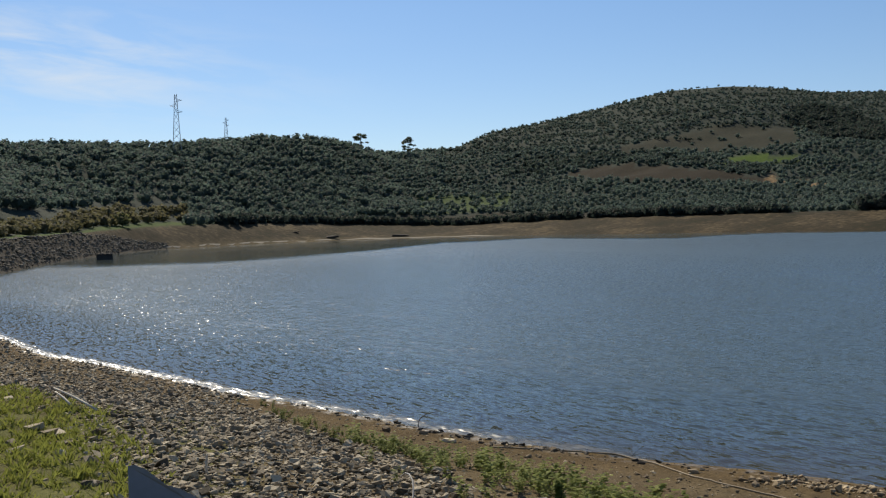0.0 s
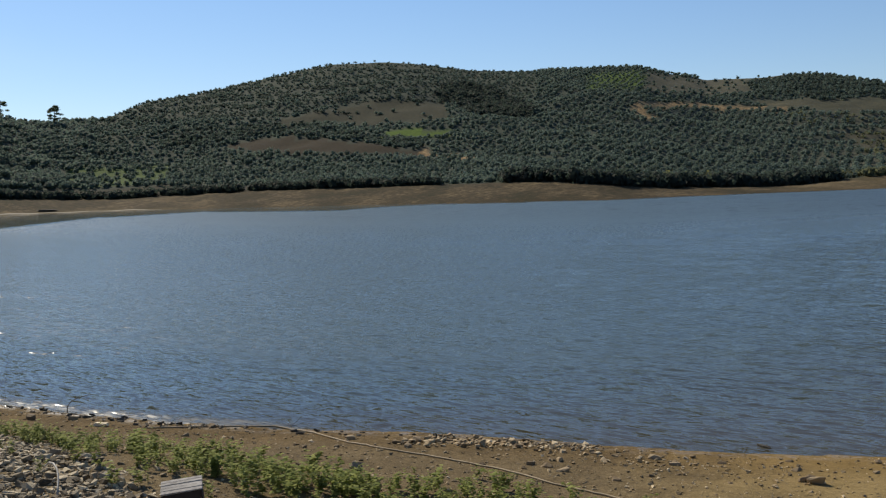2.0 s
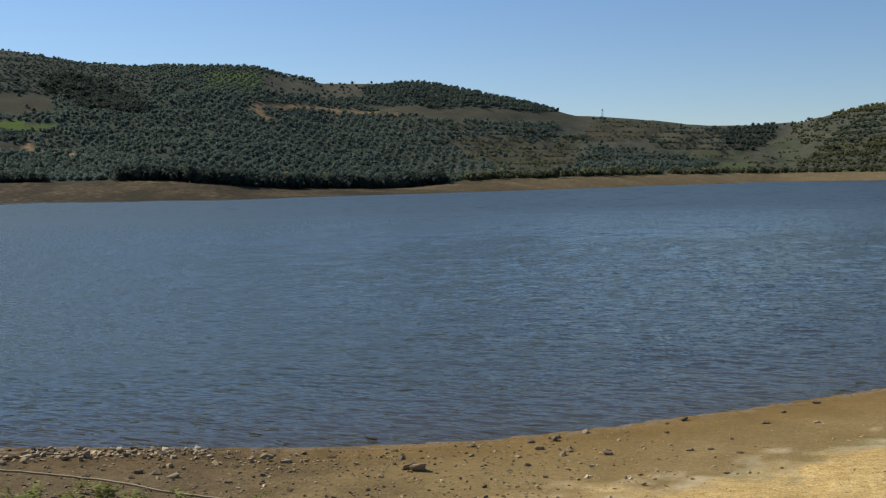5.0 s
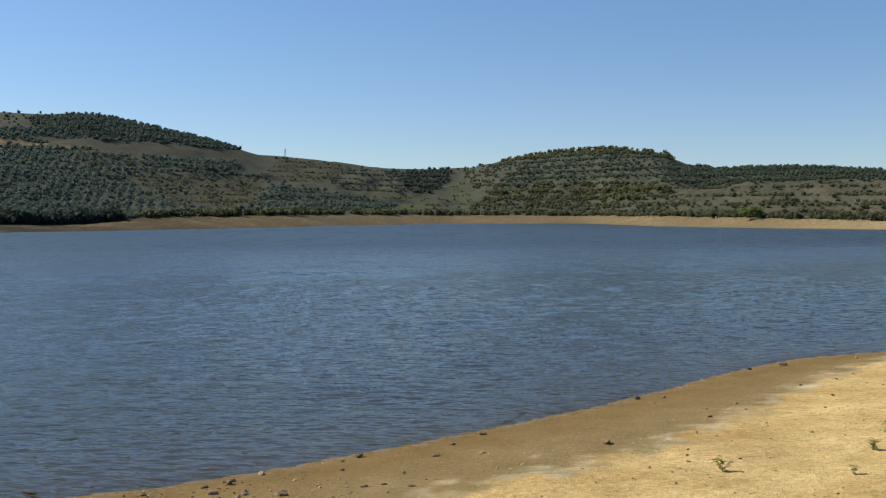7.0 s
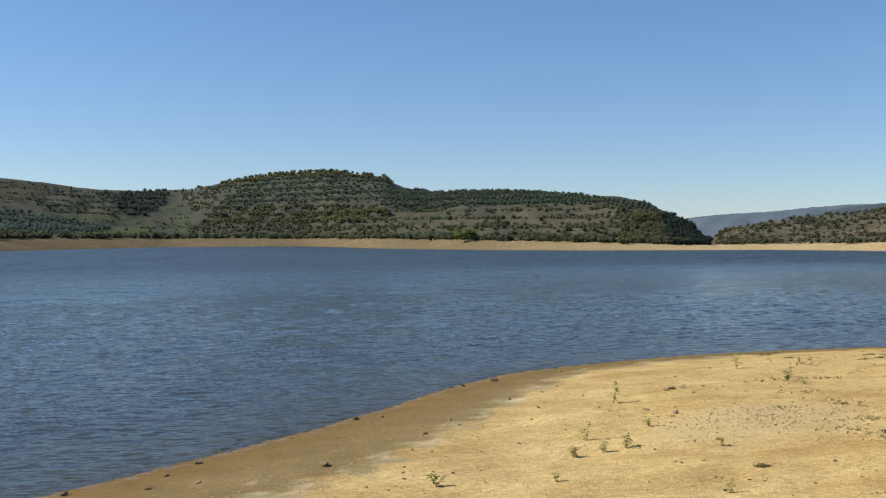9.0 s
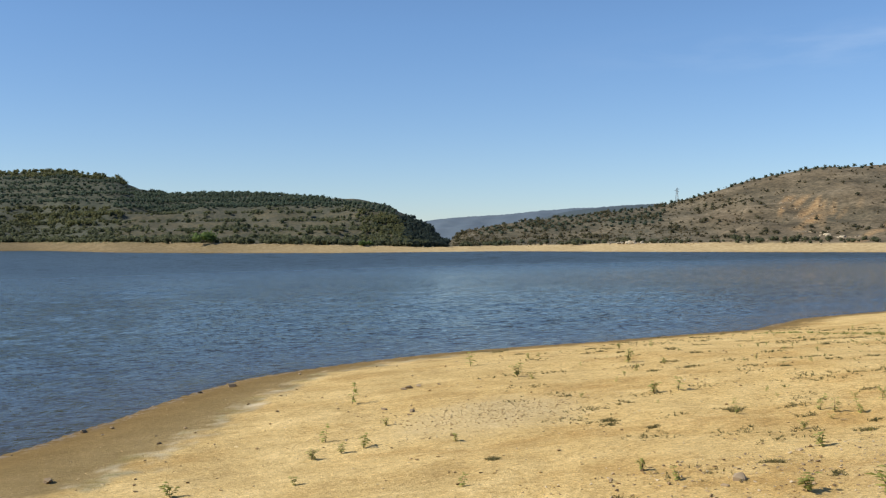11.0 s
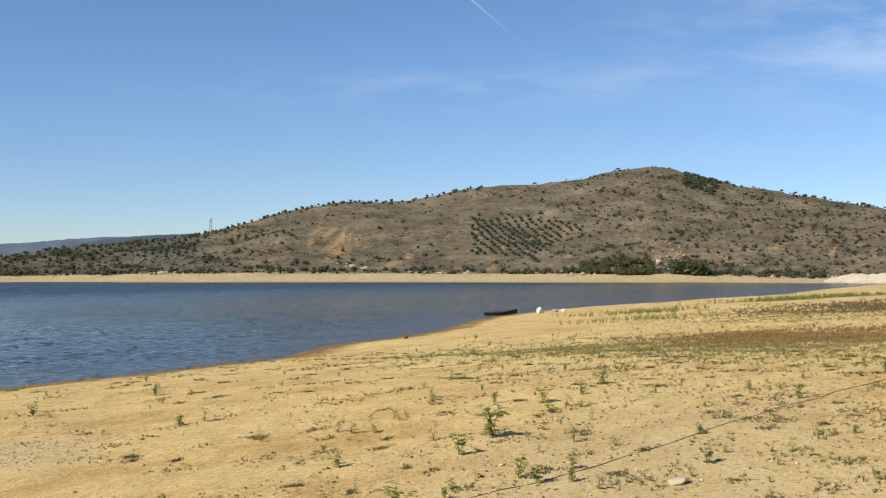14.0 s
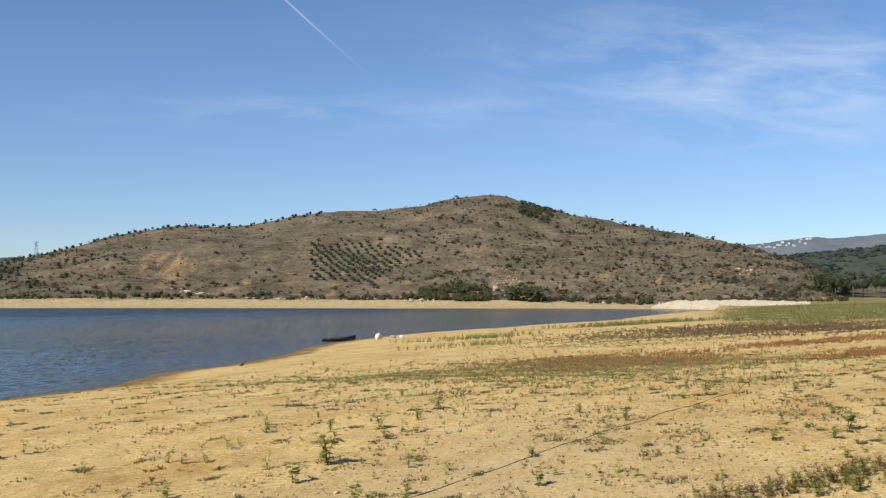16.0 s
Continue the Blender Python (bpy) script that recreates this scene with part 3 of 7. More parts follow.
    wet = np.where(near > 0.5, ease((4.0 - s) / 3.6), 0.8 * ease((q["d0"] + 4 - q["r"]) / 5.0) * ease((a + 80) / 24))
    set_attr(me, "wet", wet)
    set_attr(me, "wet_film", ease((0.75 - s) / 0.5) * near)
    tagged(ob, "bare drawn-down lake shore and dry hills round the water", "ground", kind="structure")
    return ob


def TREAD(a, z):
    k = z / 5.0 - np.floor(z / 5.0)
    return ease((a + 18) / 5) * ease((24 - a) / 3) * ease((k - 0.32) / 0.1) * ease((0.98 - k) / 0.08)


def GRAVEL(x, y):
    return np.maximum.reduce([0.8 * blob(x, y, 14.6, 27.2, 3.2, 2.2, 35, 0.5), 0.6 * blob(x, y, 19, 10.5, 11, 4.5, 20, 0.6)])


def TURF(x, y, a, r, s):
    left = ease((-66 - a) / 6) * ease((31 - r) / 5) * ease((a + 165) / 30) * ease((r - 5) / 5)
    right = ease((a - 60 - 4 * wobble(x, y, 30, 5)) / 6) * ease((r - 105 - 12 * wobble(x, y, 24, 6)) / 30)
    right = right * ease((s - 4) / 5) * ease((a - 71) / 4)
    right = np.maximum(right, 1.4 * blob(x, y, 131, 51, 15, 3.2, -23, 0.6))
    right = np.maximum(right, 0.55 * blob(x, y, 53.5, 25.5, 14, 5, -62, 0.8) * (0.7 + 0.3 * wobble(x, y, 4, 2)))
    return np.maximum(left * (0.75 + 0.25 * wobble(x, y, 3, 3)), np.interp(a, [64, 72], [0.58, 0.95]) * right * (0.8 + 0.35 * wobble(x, y, 19, 4)))


def RED_WEED(x, y):
    return 0.5 * blob(x, y, 58.7, 24.3, 6.0, 4.5, -48, 0.8)


ground = build_ground()


# ---------------------------------------------------------------- water
def water_material():
    m, nt, b = material("lake_water")
    deep = ramp(nt, noise_tex(nt, 0.02, 3), [(0.3, (0.033, 0.041, 0.030)), (0.7, (0.041, 0.050, 0.036))])
    # base colour lifted on the sunward side, for the brighter sky mirrored there
    deep = mixed(nt, attr(nt, "sunward_lift"), deep, (0.060, 0.084, 0.080))
    nt.links.new(mixed(nt, attr(nt, "silt"), deep, (0.105, 0.090, 0.053)), b.inputs["Base Color"])
    # wind roughens the surface, with small smooth facets left between
    calm = ramp(nt, noise_tex(nt, 5.0, 2, 0.6), [(0.42, (0.11, 0.11, 0.11)), (0.68, (0.04, 0.04, 0.04))])
    # far out the wavelets are finer than the eye can part: there they count as roughness
    calm = mixed(nt, attr(nt, "haze_of_ripples"), calm, (0.28, 0.28, 0.28))
    # cat's paws of the finest ripples, where the wind comes down from the bank
    paws = ramp(nt, noise_tex(nt, 3.0, 3, 0.6), [(0.40, (0.48, 0.48, 0.48)), (0.60, (0.28, 0.28, 0.28))])
    calm = mixed(nt, attr(nt, "paws"), calm, paws)
    calm = maths(nt, "ADD", 0.03, maths(nt, "MULTIPLY", calm, attr(nt, "stir")))
    nt.links.new(calm, b.inputs["Roughness"])
    b.inputs["IOR"].default_value = 1.333
    b.inputs["Specular Tint"].default_value = (0.92, 0.96, 0.89, 1)
    clear = nt.nodes.new("ShaderNodeBsdfTransparent")
    clear.inputs["Color"].default_value = (0.86, 0.80, 0.66, 1)
    gloss = nt.nodes.new("ShaderNodeBsdfGlossy")
    nt.links.new(calm, gloss.inputs["Roughness"])
    fres = nt.nodes.new("ShaderNodeFresnel")
    fres.inputs["IOR"].default_value = 1.333
    shallow = nt.nodes.new("ShaderNodeMixShader")
    nt.links.new(fres.outputs[0], shallow.inputs[0])
    nt.links.new(clear.outputs[0], shallow.inputs[1])
    nt.links.new(gloss.outputs[0], shallow.inputs[2])
    mix = nt.nodes.new("ShaderNodeMixShader")
    nt.links.new(attr(nt, "murk"), mix.inputs[0])
    nt.links.new(shallow.outputs[0], mix.inputs[1])
    nt.links.new(b.outputs[0], mix.inputs[2])
    nt.links.new(mix.outputs[0], nt.nodes["Material Output"].inputs["Surface"])
    # the slope of the ripples, from swell to wavelets
    g = nt.nodes.new("ShaderNodeNewGeometry")
    total = None
    for scale, detail, rough, k, turn in ((0.10, 2, 0.5, 0.03, 12), (0.5, 2, 0.5, 0.07, 8), (3.4, 3, 0.55, 0.58, 6), (8.5, 2, 0.6, 0.34, 3)):
        mp = nt.nodes.new("ShaderNodeMapping")
        mp.inputs["Scale"].default_value = (0.38, 1.65, 1)
        mp.inputs["Rotation"].default_value[2] = radians(turn)
        nt.links.new(g.outputs["Position"], mp.inputs["Vector"])
        n = nt.nodes.new("ShaderNodeTexNoise")
        n.inputs["Scale"].default_value, n.inputs["Detail"].default_value, n.inputs["Roughness"].default_value = scale, detail, rough
        nt.links.new(mp.outputs["Vector"], n.inputs["Vector"])
        vm = nt.nodes.new("ShaderNodeVectorMath")
        vm.operation = "MULTIPLY_ADD"
        nt.links.new(n.outputs["Color"], vm.inputs[0])
        vm.inputs[1].default_value = (2 * k, 2 * k, 0)
        vm.inputs[2].default_value = (-k, -k, 0)
        if total is None:
            total = vm.outputs[0]
        else:
            ad = nt.nodes.new("ShaderNodeVectorMath")
            nt.links.new(total, ad.inputs[0])
            nt.links.new(vm.outputs[0], ad.inputs[1])
            total = ad.outputs[0]
    chop = nt.nodes.new("ShaderNodeVectorMath")
    chop.operation = "SCALE"
    nt.links.new(total, chop.inputs[0])
    nt.links.new(attr(nt, "chop"), chop.inputs["Scale"])
    up = nt.nodes.new("ShaderNodeVectorMath")
    nt.links.new(chop.outputs[0], up.inputs[0])
    nt.links.new(g.outputs["Normal"], up.inputs[1])
    nz = nt.nodes.new("ShaderNodeVectorMath")
    nz.operation = "NORMALIZE"
    nt.links.new(up.outputs[0], nz.inputs[0])
    for sock in (b.inputs["Normal"], gloss.inputs["Normal"]):
        nt.links.new(nz.outputs[0], sock)
    return m


def ripples(x, y, out):
    """Height of the waves: trains that cross at random, short ones near the lee shore, longer ones out in the wind."""
    g = np.random.default_rng(77)
    z = np.zeros_like(x)
    for least, steep, a, b in ((0.5, 0.044, -5, 62), (1.5, 0.054, 62, 150)):
        share = ease((out - a) / (0.5 * abs(a) + 4) + 0.5) * ease((b - out) / (0.5 * b) + 0.5)
        for k in range(12):
            length = least * 2.3 ** g.uniform(0, 1)
            way = radians(84 + g.normal(0, 17))
            wave = 2 * np.pi / length
            z += share * steep / wave * np.sin(wave * (math.cos(way) * x + math.sin(way) * y) + g.uniform(0, 6.28) + 0.6 * wobble(x, y, 14 * least, k))
    z = z * (0.78 + 0.22 * wobble(x, y, 23, 5)) * ease((170 - np.hypot(x, y)) / 90)
    # wavelets that have turned to run in along the shore
    z += 0.015 * ease((9 - out) / 6) * np.sin(2 * np.pi * out / 0.62 + 1.4 * wobble(x, y, 9, 2)) * (0.6 + 0.4 * wobble(x, y, 3.1, 7))
    # confused chop in the open middle of the lake
    return z + ease((out - 75) / 90) * 0.00030 * np.hypot(x, y) * g.normal(0, 1, x.shape)


def build_water():
    az = np.arange(-92, 76.01, 0.4)
    rs, d0 = np.interp(az, AZ, NEAR_SHORE), np.interp(az, AZ, FAR_SHORE)
    lo, hi = rs - 3.0, np.maximum(d0 + 6, rs + 8)
    # rows close together at the near shore, wider and wider towards the far one
    rows = 470
    t = np.linspace(0, 1, rows)[:, None]
    Rr = lo[None, :] * (hi / lo)[None, :] ** t
    A = np.radians(az)[None, :] + 0 * Rr
    x, y, r = (Rr * np.sin(A)).ravel(), (Rr * np.cos(A)).ravel(), Rr.ravel()
    head, far = np.repeat(az[None, :], rows, 0).ravel(), np.repeat(d0[None, :], rows, 0).ravel()
    out = shore_distance(x, y)
    # slack water under the far shores mirrors the slopes
    slack = np.interp(head, [-78, -71, -66.6, -62.5, -58, -53, -48.7, -45.7, -43, -40, -36, -20], [195, 184, 200, 222, 281, 308, 280, 268, 296, 304, 290, 700])
    slack = np.minimum(slack, far - 4)
    rough = 0.2 + 0.8 * ease((slack + 6 * wobble(x, y, 40, 3) - r) / 24.0 + 0.3)
    lift = ripples(x, y, out) * (0.3 + 0.7 * ease(out / 7)) * rough * ease((far - r) / 30)
    ob = grid_mesh("water", np.stack([x, y, lift], 1), rows, len(az), water_material())
    depth = -land(x, y)
    set_attr(ob.data, "murk", 0.55 + 0.45 * np.maximum(np.clip(1 - np.exp(-np.maximum(depth, 0) / np.interp(head, [-45, -15, 5], [0.22, 0.4, 0.6])), 0, 1), ease((out - 15) / 10)))
    sparkle = ease((-44 - head) / 8)
    edge = 1 + (0.3 + 0.6 * sparkle) * ease((0.9 - out) / 0.5)
    set_attr(ob.data, "paws", np.maximum(np.interp(head, [-80, -66, -57, -46, -32, -14], [0.3, 0.4, 0.5, 0.5, 0.35, 0.0]) * ease((out - 2) / 12), 0.8 * sparkle * ease((1.0 - out) / 0.6)))
    fine = ease((out - 45) / 110)
    set_attr(ob.data, "haze_of_ripples", fine)
    set_attr(ob.data, "stir", rough * (0.75 + 0.25 * ease((head + 66) / 20)))
    set_attr(ob.data, "chop", edge * rough * np.interp(head, [-76, -60, -35, -10, 10, 26, 40], [0.86, 0.74, 0.78, 1.05, 1.3, 1.45, 1.8]) * (0.75 + 0.25 * ease((out - 1) / 8.0)) * (1 - 0.2 * fine))
    set_attr(ob.data, "silt", np.exp(-out / np.interp(head, [-45, -20], [2.2, 7.0])))
    # painted brightness of the water towards the sun
    set_attr(ob.data, "sunward_lift", np.interp(head, [-70, -58, -34, -16], [0.9, 1.0, 0.9, 0.0]) * ease((out - 1) / 4))
    tagged(ob, "wind-rippled blue lake water with a brown shallow edge", "water", kind="structure")


build_water()


# ---------------------------------------------------------------- trees and scrub, shared shapes
def ico(sub):
    bm = bmesh.new()
    bmesh.ops.create_icosphere(bm, subdivisions=sub, radius=1.0)
    v = np.array([p.co[:] for p in bm.verts])
    f = np.array([[q.index for q in p.verts] for p in bm.faces])
    bm.free()
    return v, f


ROCKS = []
ICO1 = ico(2)
rng = np.random.default_rng(7)


def crown_shape(lobes, base, seed, flat=0.8):
    """A lumpy crown about 1 m in radius standing on z = 0: a few uneven lobes."""
    g = np.random.default_rng(seed)
    vs, fs, off = [], [], 0
    for k in range(lobes):
        v, f = base
        v = v * (1 + g.uniform(-0.24, 0.24, (len(v), 1)))
        size = 1.0 if lobes == 1 else (g.uniform(0.5, 0.72) if lobes < 6 else g.uniform(0.26, 0.46))
        a = g.uniform(0, 6.28)
        d = 0.0 if lobes == 1 else (g.uniform(0.25, 0.5) if lobes < 6 else 0.85 * math.sqrt(g.uniform(0.05, 1)))
        v = v * np.array([size, size, size * flat * g.uniform(0.85, 1.2)]) + np.array([d * math.cos(a), d * math.sin(a), 0.62 + (g.uniform(-0.12, 0.35) if lobes < 6 else g.uniform(-0.25, 0.5) * (1.1 - d))])
        vs.append(v), fs.append(f + off)
        off += len(v)
    return np.concatenate(vs), np.concatenate(fs)


def spray_shape(seed, leaves, size, flat=0.8, core=0.74):
    """A crown about 1 m in radius on z = 0: a small uneven core in a loose shell of leaf sprays."""
    g = np.random.default_rng(seed)
    v, f = ico(1)
    squash = np.array([1, 1, flat])
    v = v * core * (1 + g.uniform(-0.28, 0.2, (len(v), 1)))
    out = g.normal(0, 1, (leaves, 3))
    out[:, 2] = np.abs(out[:, 2]) * g.choice([1, 1, -0.6], leaves)
    out /= np.linalg.norm(out, axis=1)[:, None]
    lump = 1 + 0.16 * np.sin(3 * np.arctan2(out[:, 1], out[:, 0]) + seed) + 0.1 * np.sin(5 * out[:, 2] + seed)
    mid = out * (g.uniform(0.72, 1.04, leaves) * lump)[:, None]
    face = out + 0.38 * g.normal(0, 1, (leaves, 3))
    side = np.cross(face, g.normal(0, 1, (leaves, 3)))
    side /= np.linalg.norm(side, axis=1)[:, None]
    up = np.cross(face / np.linalg.norm(face, axis=1)[:, None], side)
    w = size * g.uniform(0.6, 1.2, (leaves, 1))
    tri = np.stack([mid - side * w * 0.6 - up * w * 0.4, mid + side * w * 0.6 - up * w * 0.4, mid + up * w * 0.7], 1).reshape(-1, 3)
    vs = np.concatenate([v, tri]) * squash + np.array([0, 0, 0.62])
    return vs, np.concatenate([f, len(v) + np.arange(leaves * 3).reshape(-1, 3)])


def joined(name, shapes, places, mat):
    """One mesh out of many placed shapes; places: rows of x, y, z, width, height, turn, shape."""
    vs, fs, off = [], [], 0
    for x, y, z, w, h, a, k in places:
        v, f = shapes[int(k) % len(shapes)]
        c, s = math.cos(a), math.sin(a)
        p = np.empty_like(v)
        p[:, 0], p[:, 1], p[:, 2] = x + w * (c * v[:, 0] - s * v[:, 1]), y + w * (s * v[:, 0] + c * v[:, 1]), z + h * v[:, 2]
        vs.append(p), fs.append(f + off)
        off += len(v)
    co, tri = np.concatenate(vs), np.concatenate(fs)
    me = bpy.data.meshes.new(name)
    me.vertices.add(len(co))
    me.vertices.foreach_set("co", co.astype(np.float32).ravel())
    me.loops.add(tri.size)
    me.loops.foreach_set("vertex_index", tri.ravel().astype(np.int32))
    me.polygons.add(len(tri))
    me.polygons.foreach_set("loop_start", (np.arange(len(tri)) * 3).astype(np.int32))
    me.update(calc_edges=True)
    if shapes is ROCKS:
        me.shade_flat()
    me.materials.append(mat)
    return new(name, me)


def leaf_material(name, dark, mid, light, island=True):
    m, nt, b = material(name)
    g = nt.nodes.new("ShaderNodeNewGeometry")
    o = nt.nodes.new("ShaderNodeObjectInfo")
    own = g.outputs["Random Per Island"] if island else o.outputs["Random"]
    n = noise_tex(nt, 2.2, 4, 0.7)
    tree = noise_tex(nt, 0.16, 4, 0.7)
    f = maths(nt, "ADD", maths(nt, "ADD", maths(nt, "MULTIPLY", own, 0.4), maths(nt, "MULTIPLY", n, 0.25)), maths(nt, "MULTIPLY", tree, 0.4))
    nt.links.new(ramp(nt, f, [(0.2, dark), (0.5, mid), (0.85, light)]), b.inputs["Base Color"])
    b.inputs["Roughness"].default_value = 0.75
    b.inputs["Specular IOR Level"].default_value = 0.2
    bp = bumped(nt, b, noise_tex(nt, 3.5, 4, 0.75), 0.6, 0.2)
    thin = nt.nodes.new("ShaderNodeBsdfTranslucent")
    thin.inputs["Color"].default_value = (*[min(1, c * 1.75) for c in mid], 1)
    nt.links.new(bp.outputs["Normal"], thin.inputs["Normal"])
    mix = nt.nodes.new("ShaderNodeMixShader")
    mix.inputs[0].default_value = 0.50
    nt.links.new(b.outputs[0], mix.inputs[1])
    nt.links.new(thin.outputs[0], mix.inputs[2])
    nt.links.new(mix.outputs[0], nt.nodes["Material Output"].inputs["Surface"])
    return m


OLIVE = leaf_material("olive_foliage", (0.058, 0.081, 0.068), (0.080, 0.111, 0.092), (0.106, 0.144, 0.118))
DEEP_OLIVE = leaf_material("deep_olive_foliage", (0.054, 0.073, 0.050), (0.076, 0.101, 0.068), (0.102, 0.128, 0.085))
SCRUB = leaf_material("scrub_foliage", (0.062, 0.073, 0.040), (0.098, 0.108, 0.058), (0.14, 0.142, 0.078))
AUTUMN = leaf_material("turning_foliage", (0.072, 0.078, 0.034), (0.112, 0.116, 0.050), (0.158, 0.152, 0.066))
BIG_CROWNS = [spray_shape(10 + i, 40, 0.46) for i in range(6)]
SCRUB_LUMPS = [spray_shape(240 + i, 15, 0.62, 0.75, 0.6) for i in range(6)]
SMALL_CROWNS = [spray_shape(40 + i, 20, 0.56, 0.78) for i in range(6)]


def orchard(spacing, a0, a1, turn, jitter=0.18, rmin=100, rmax=1100, wide=1.0):
    """Candidate places on a planted grid inside a range of headings; wide: the rows stand further apart."""
    n = int(2 * rmax / spacing)
    i, j = np.meshgrid(np.arange(-n // 2, n // 2), np.arange(-n // 2, n // 2))
    u, v = i.ravel() * spacing, j.ravel() * spacing
    u = wide * u + rng.normal(0, jitter * spacing, u.shape)
    v = v + rng.normal(0, jitter * spacing, v.shape)
    c, s = math.cos(radians(turn)), math.sin(radians(turn))
    x, y = c * u - s * v, s * u + c * v
    az, r = np.degrees(np.arctan2(x, y)), np.hypot(x, y)
    k = (az > a0) & (az < a1) & (r > rmin) & (r < rmax)
    return x[k], y[k]


def keep_on_hill(x, y, lo=0.02, hi=1.0):
    z, q = land(x, y, True)
    k = (q["r"] > q["d1"] + 4) & (q["r"] < q["dc"] - 2) & (q["th"] >= lo) & (q["th"] <= hi)
    return x[k], y[k], z[k], {n: v[k] for n, v in q.items()}


def stand(name, x, y, z, width, height, mat, label, category, plain=False):
    n = len(x)
    far = np.hypot(x, y) > 520
    g = np.random.default_rng(len(x))
    rows = np.stack([x, y, z - 0.15 * height, width, height, g.uniform(0, 6.28, n), g.integers(0, 6, n)], 1)
    for k, shapes in ((~far, BIG_CROWNS), (far, SMALL_CROWNS)) if not plain else ((far | True, SCRUB_LUMPS),):
        if k.any():
            tagged(joined(name, shapes, rows[k], mat), label, category, kind="stuff")


def part(name, v, f, mat, parent=None, label="", smooth=False):
    """One mesh object under a thing or under a part."""
    ob = mesh_object(name, v, f, mat, parent, smooth)
    if label:
        tagged(ob, label)
    return ob


def thing(name, label, category, group="", at=(0, 0, 0), turn=0.0):
    ob = new(name)
    ob.matrix_world = pose(*at, 0, 0, turn)
    return tagged(ob, label, category, group)


def tube(points, radii, sides=7):
    """A bent round bar through the points."""
    pts = [Vector(p) for p in points]
    v, f = [], []
    for i, p in enumerate(pts):
        d = (pts[min(i + 1, len(pts) - 1)] - pts[max(i - 1, 0)]).normalized()
        up = Vector((0, 0, 1)) if abs(d.z) < 0.95 else Vector((1, 0, 0))
        s = d.cross(up).normalized()
        t = s.cross(d)
        rad = radii[i] if hasattr(radii, "__len__") else radii
        for k in range(sides):
            a = 2 * math.pi * k / sides
            v.append(tuple(p + (s * math.cos(a) + t * math.sin(a)) * rad))
    for i in range(len(pts) - 1):
        for k in range(sides):
            m = (k + 1) % sides
            f.append((i * sides + k, i * sides + m, (i + 1) * sides + m, (i + 1) * sides + k))
    f.append(tuple(range(sides))[::-1])
    f.append(tuple(range((len(pts) - 1) * sides, len(pts) * sides)))
    return v, f


def merge(*shapes):
    v, f = [], []
    for sv, sf in shapes:
        n = len(v)
        v += [tuple(p) for p in sv]
        f += [tuple(i + n for i in q) for q in sf]
    return v, f


def bevelled_box(sx, sy, sz, bevel=0.01, at=(0, 0, 0), wear=0.0, seed=0):
    bm = bmesh.new()
    bmesh.ops.create_cube(bm, size=1.0)
    bmesh.ops.scale(bm, vec=(sx, sy, sz), verts=bm.verts)
    bmesh.ops.bevel(bm, geom=list(bm.edges), offset=bevel, segments=2, affect="EDGES")
    g = np.random.default_rng(seed)
    v = [tuple(np.array(p.co[:]) + g.uniform(-wear, wear, 3) + np.array(at)) for p in bm.verts]
    f = [tuple(q.index for q in p.verts) for p in bm.faces]
    bm.free()
    return v, f


def plain_material(name, dark, light, scale=8.0, rough=0.85, bump=0.02, metal=0.0):
    m, nt, b = material(name)
    n1, n2 = noise_tex(nt, scale, 5, 0.65), noise_tex(nt, scale * 0.18, 3, 0.5)
    nt.links.new(ramp(nt, maths(nt, "ADD", maths(nt, "MULTIPLY", n1, 0.6), maths(nt, "MULTIPLY", n2, 0.4)), [(0.3, dark), (0.7, light)]), b.inputs["Base Color"])
    b.inputs["Roughness"].default_value, b.inputs["Metallic"].default_value = rough, metal
    b.inputs["Specular IOR Level"].default_value = 0.3
    bumped(nt, b, n1, 0.7, bump)
    return m


def stone_material(name, dark, mid, light, by_object):
    m, nt, b = material(name)
    own = nt.nodes.new("ShaderNodeObjectInfo").outputs["Random"] if by_object else nt.nodes.new("ShaderNodeNewGeometry").outputs["Random Per Island"]
    n = noise_tex(nt, 14, 5, 0.7)
    f = maths(nt, "ADD", maths(nt, "MULTIPLY", own, 0.7), maths(nt, "MULTIPLY", n, 0.35))
    nt.links.new(ramp(nt, f, [(0.15, dark), (0.5, mid), (0.95, light)]), b.inputs["Base Color"])
    b.inputs["Roughness"].default_value = 0.85
    b.inputs["Specular IOR Level"].default_value = 0.25
    bumped(nt, b, n, 0.6, 0.02)
    return m


# ---------------------------------------------------------------- hill woods, orchards, hedges
def scatter(a, r):
    return r * np.sin(np.radians(a)), r * np.cos(np.radians(a))


BARK = plain_material("grey_bark", (0.06, 0.05, 0.038), (0.13, 0.11, 0.085), 6.0, 0.9, 0.03)


def trunk_shape(height, radius, fork=3, seed=0):
    g = np.random.default_rng(seed)
    lean = g.uniform(-0.08, 0.08, 2) * height
    top = (lean[0], lean[1], height * 0.55)
    shapes = [tube([(0, 0, -0.3), (lean[0] * 0.4, lean[1] * 0.4, height * 0.28), top], [radius * 1.25, radius, radius * 0.75], 6)]
    for k in range(fork):
        a = 2 * math.pi * (k + g.uniform(0, 0.5)) / fork
        shapes.append(tube([top, (top[0] + 0.22 * height * math.cos(a), top[1] + 0.22 * height * math.sin(a), height * 0.85)], [radius * 0.6, radius * 0.25], 5))
    return merge(*shapes)


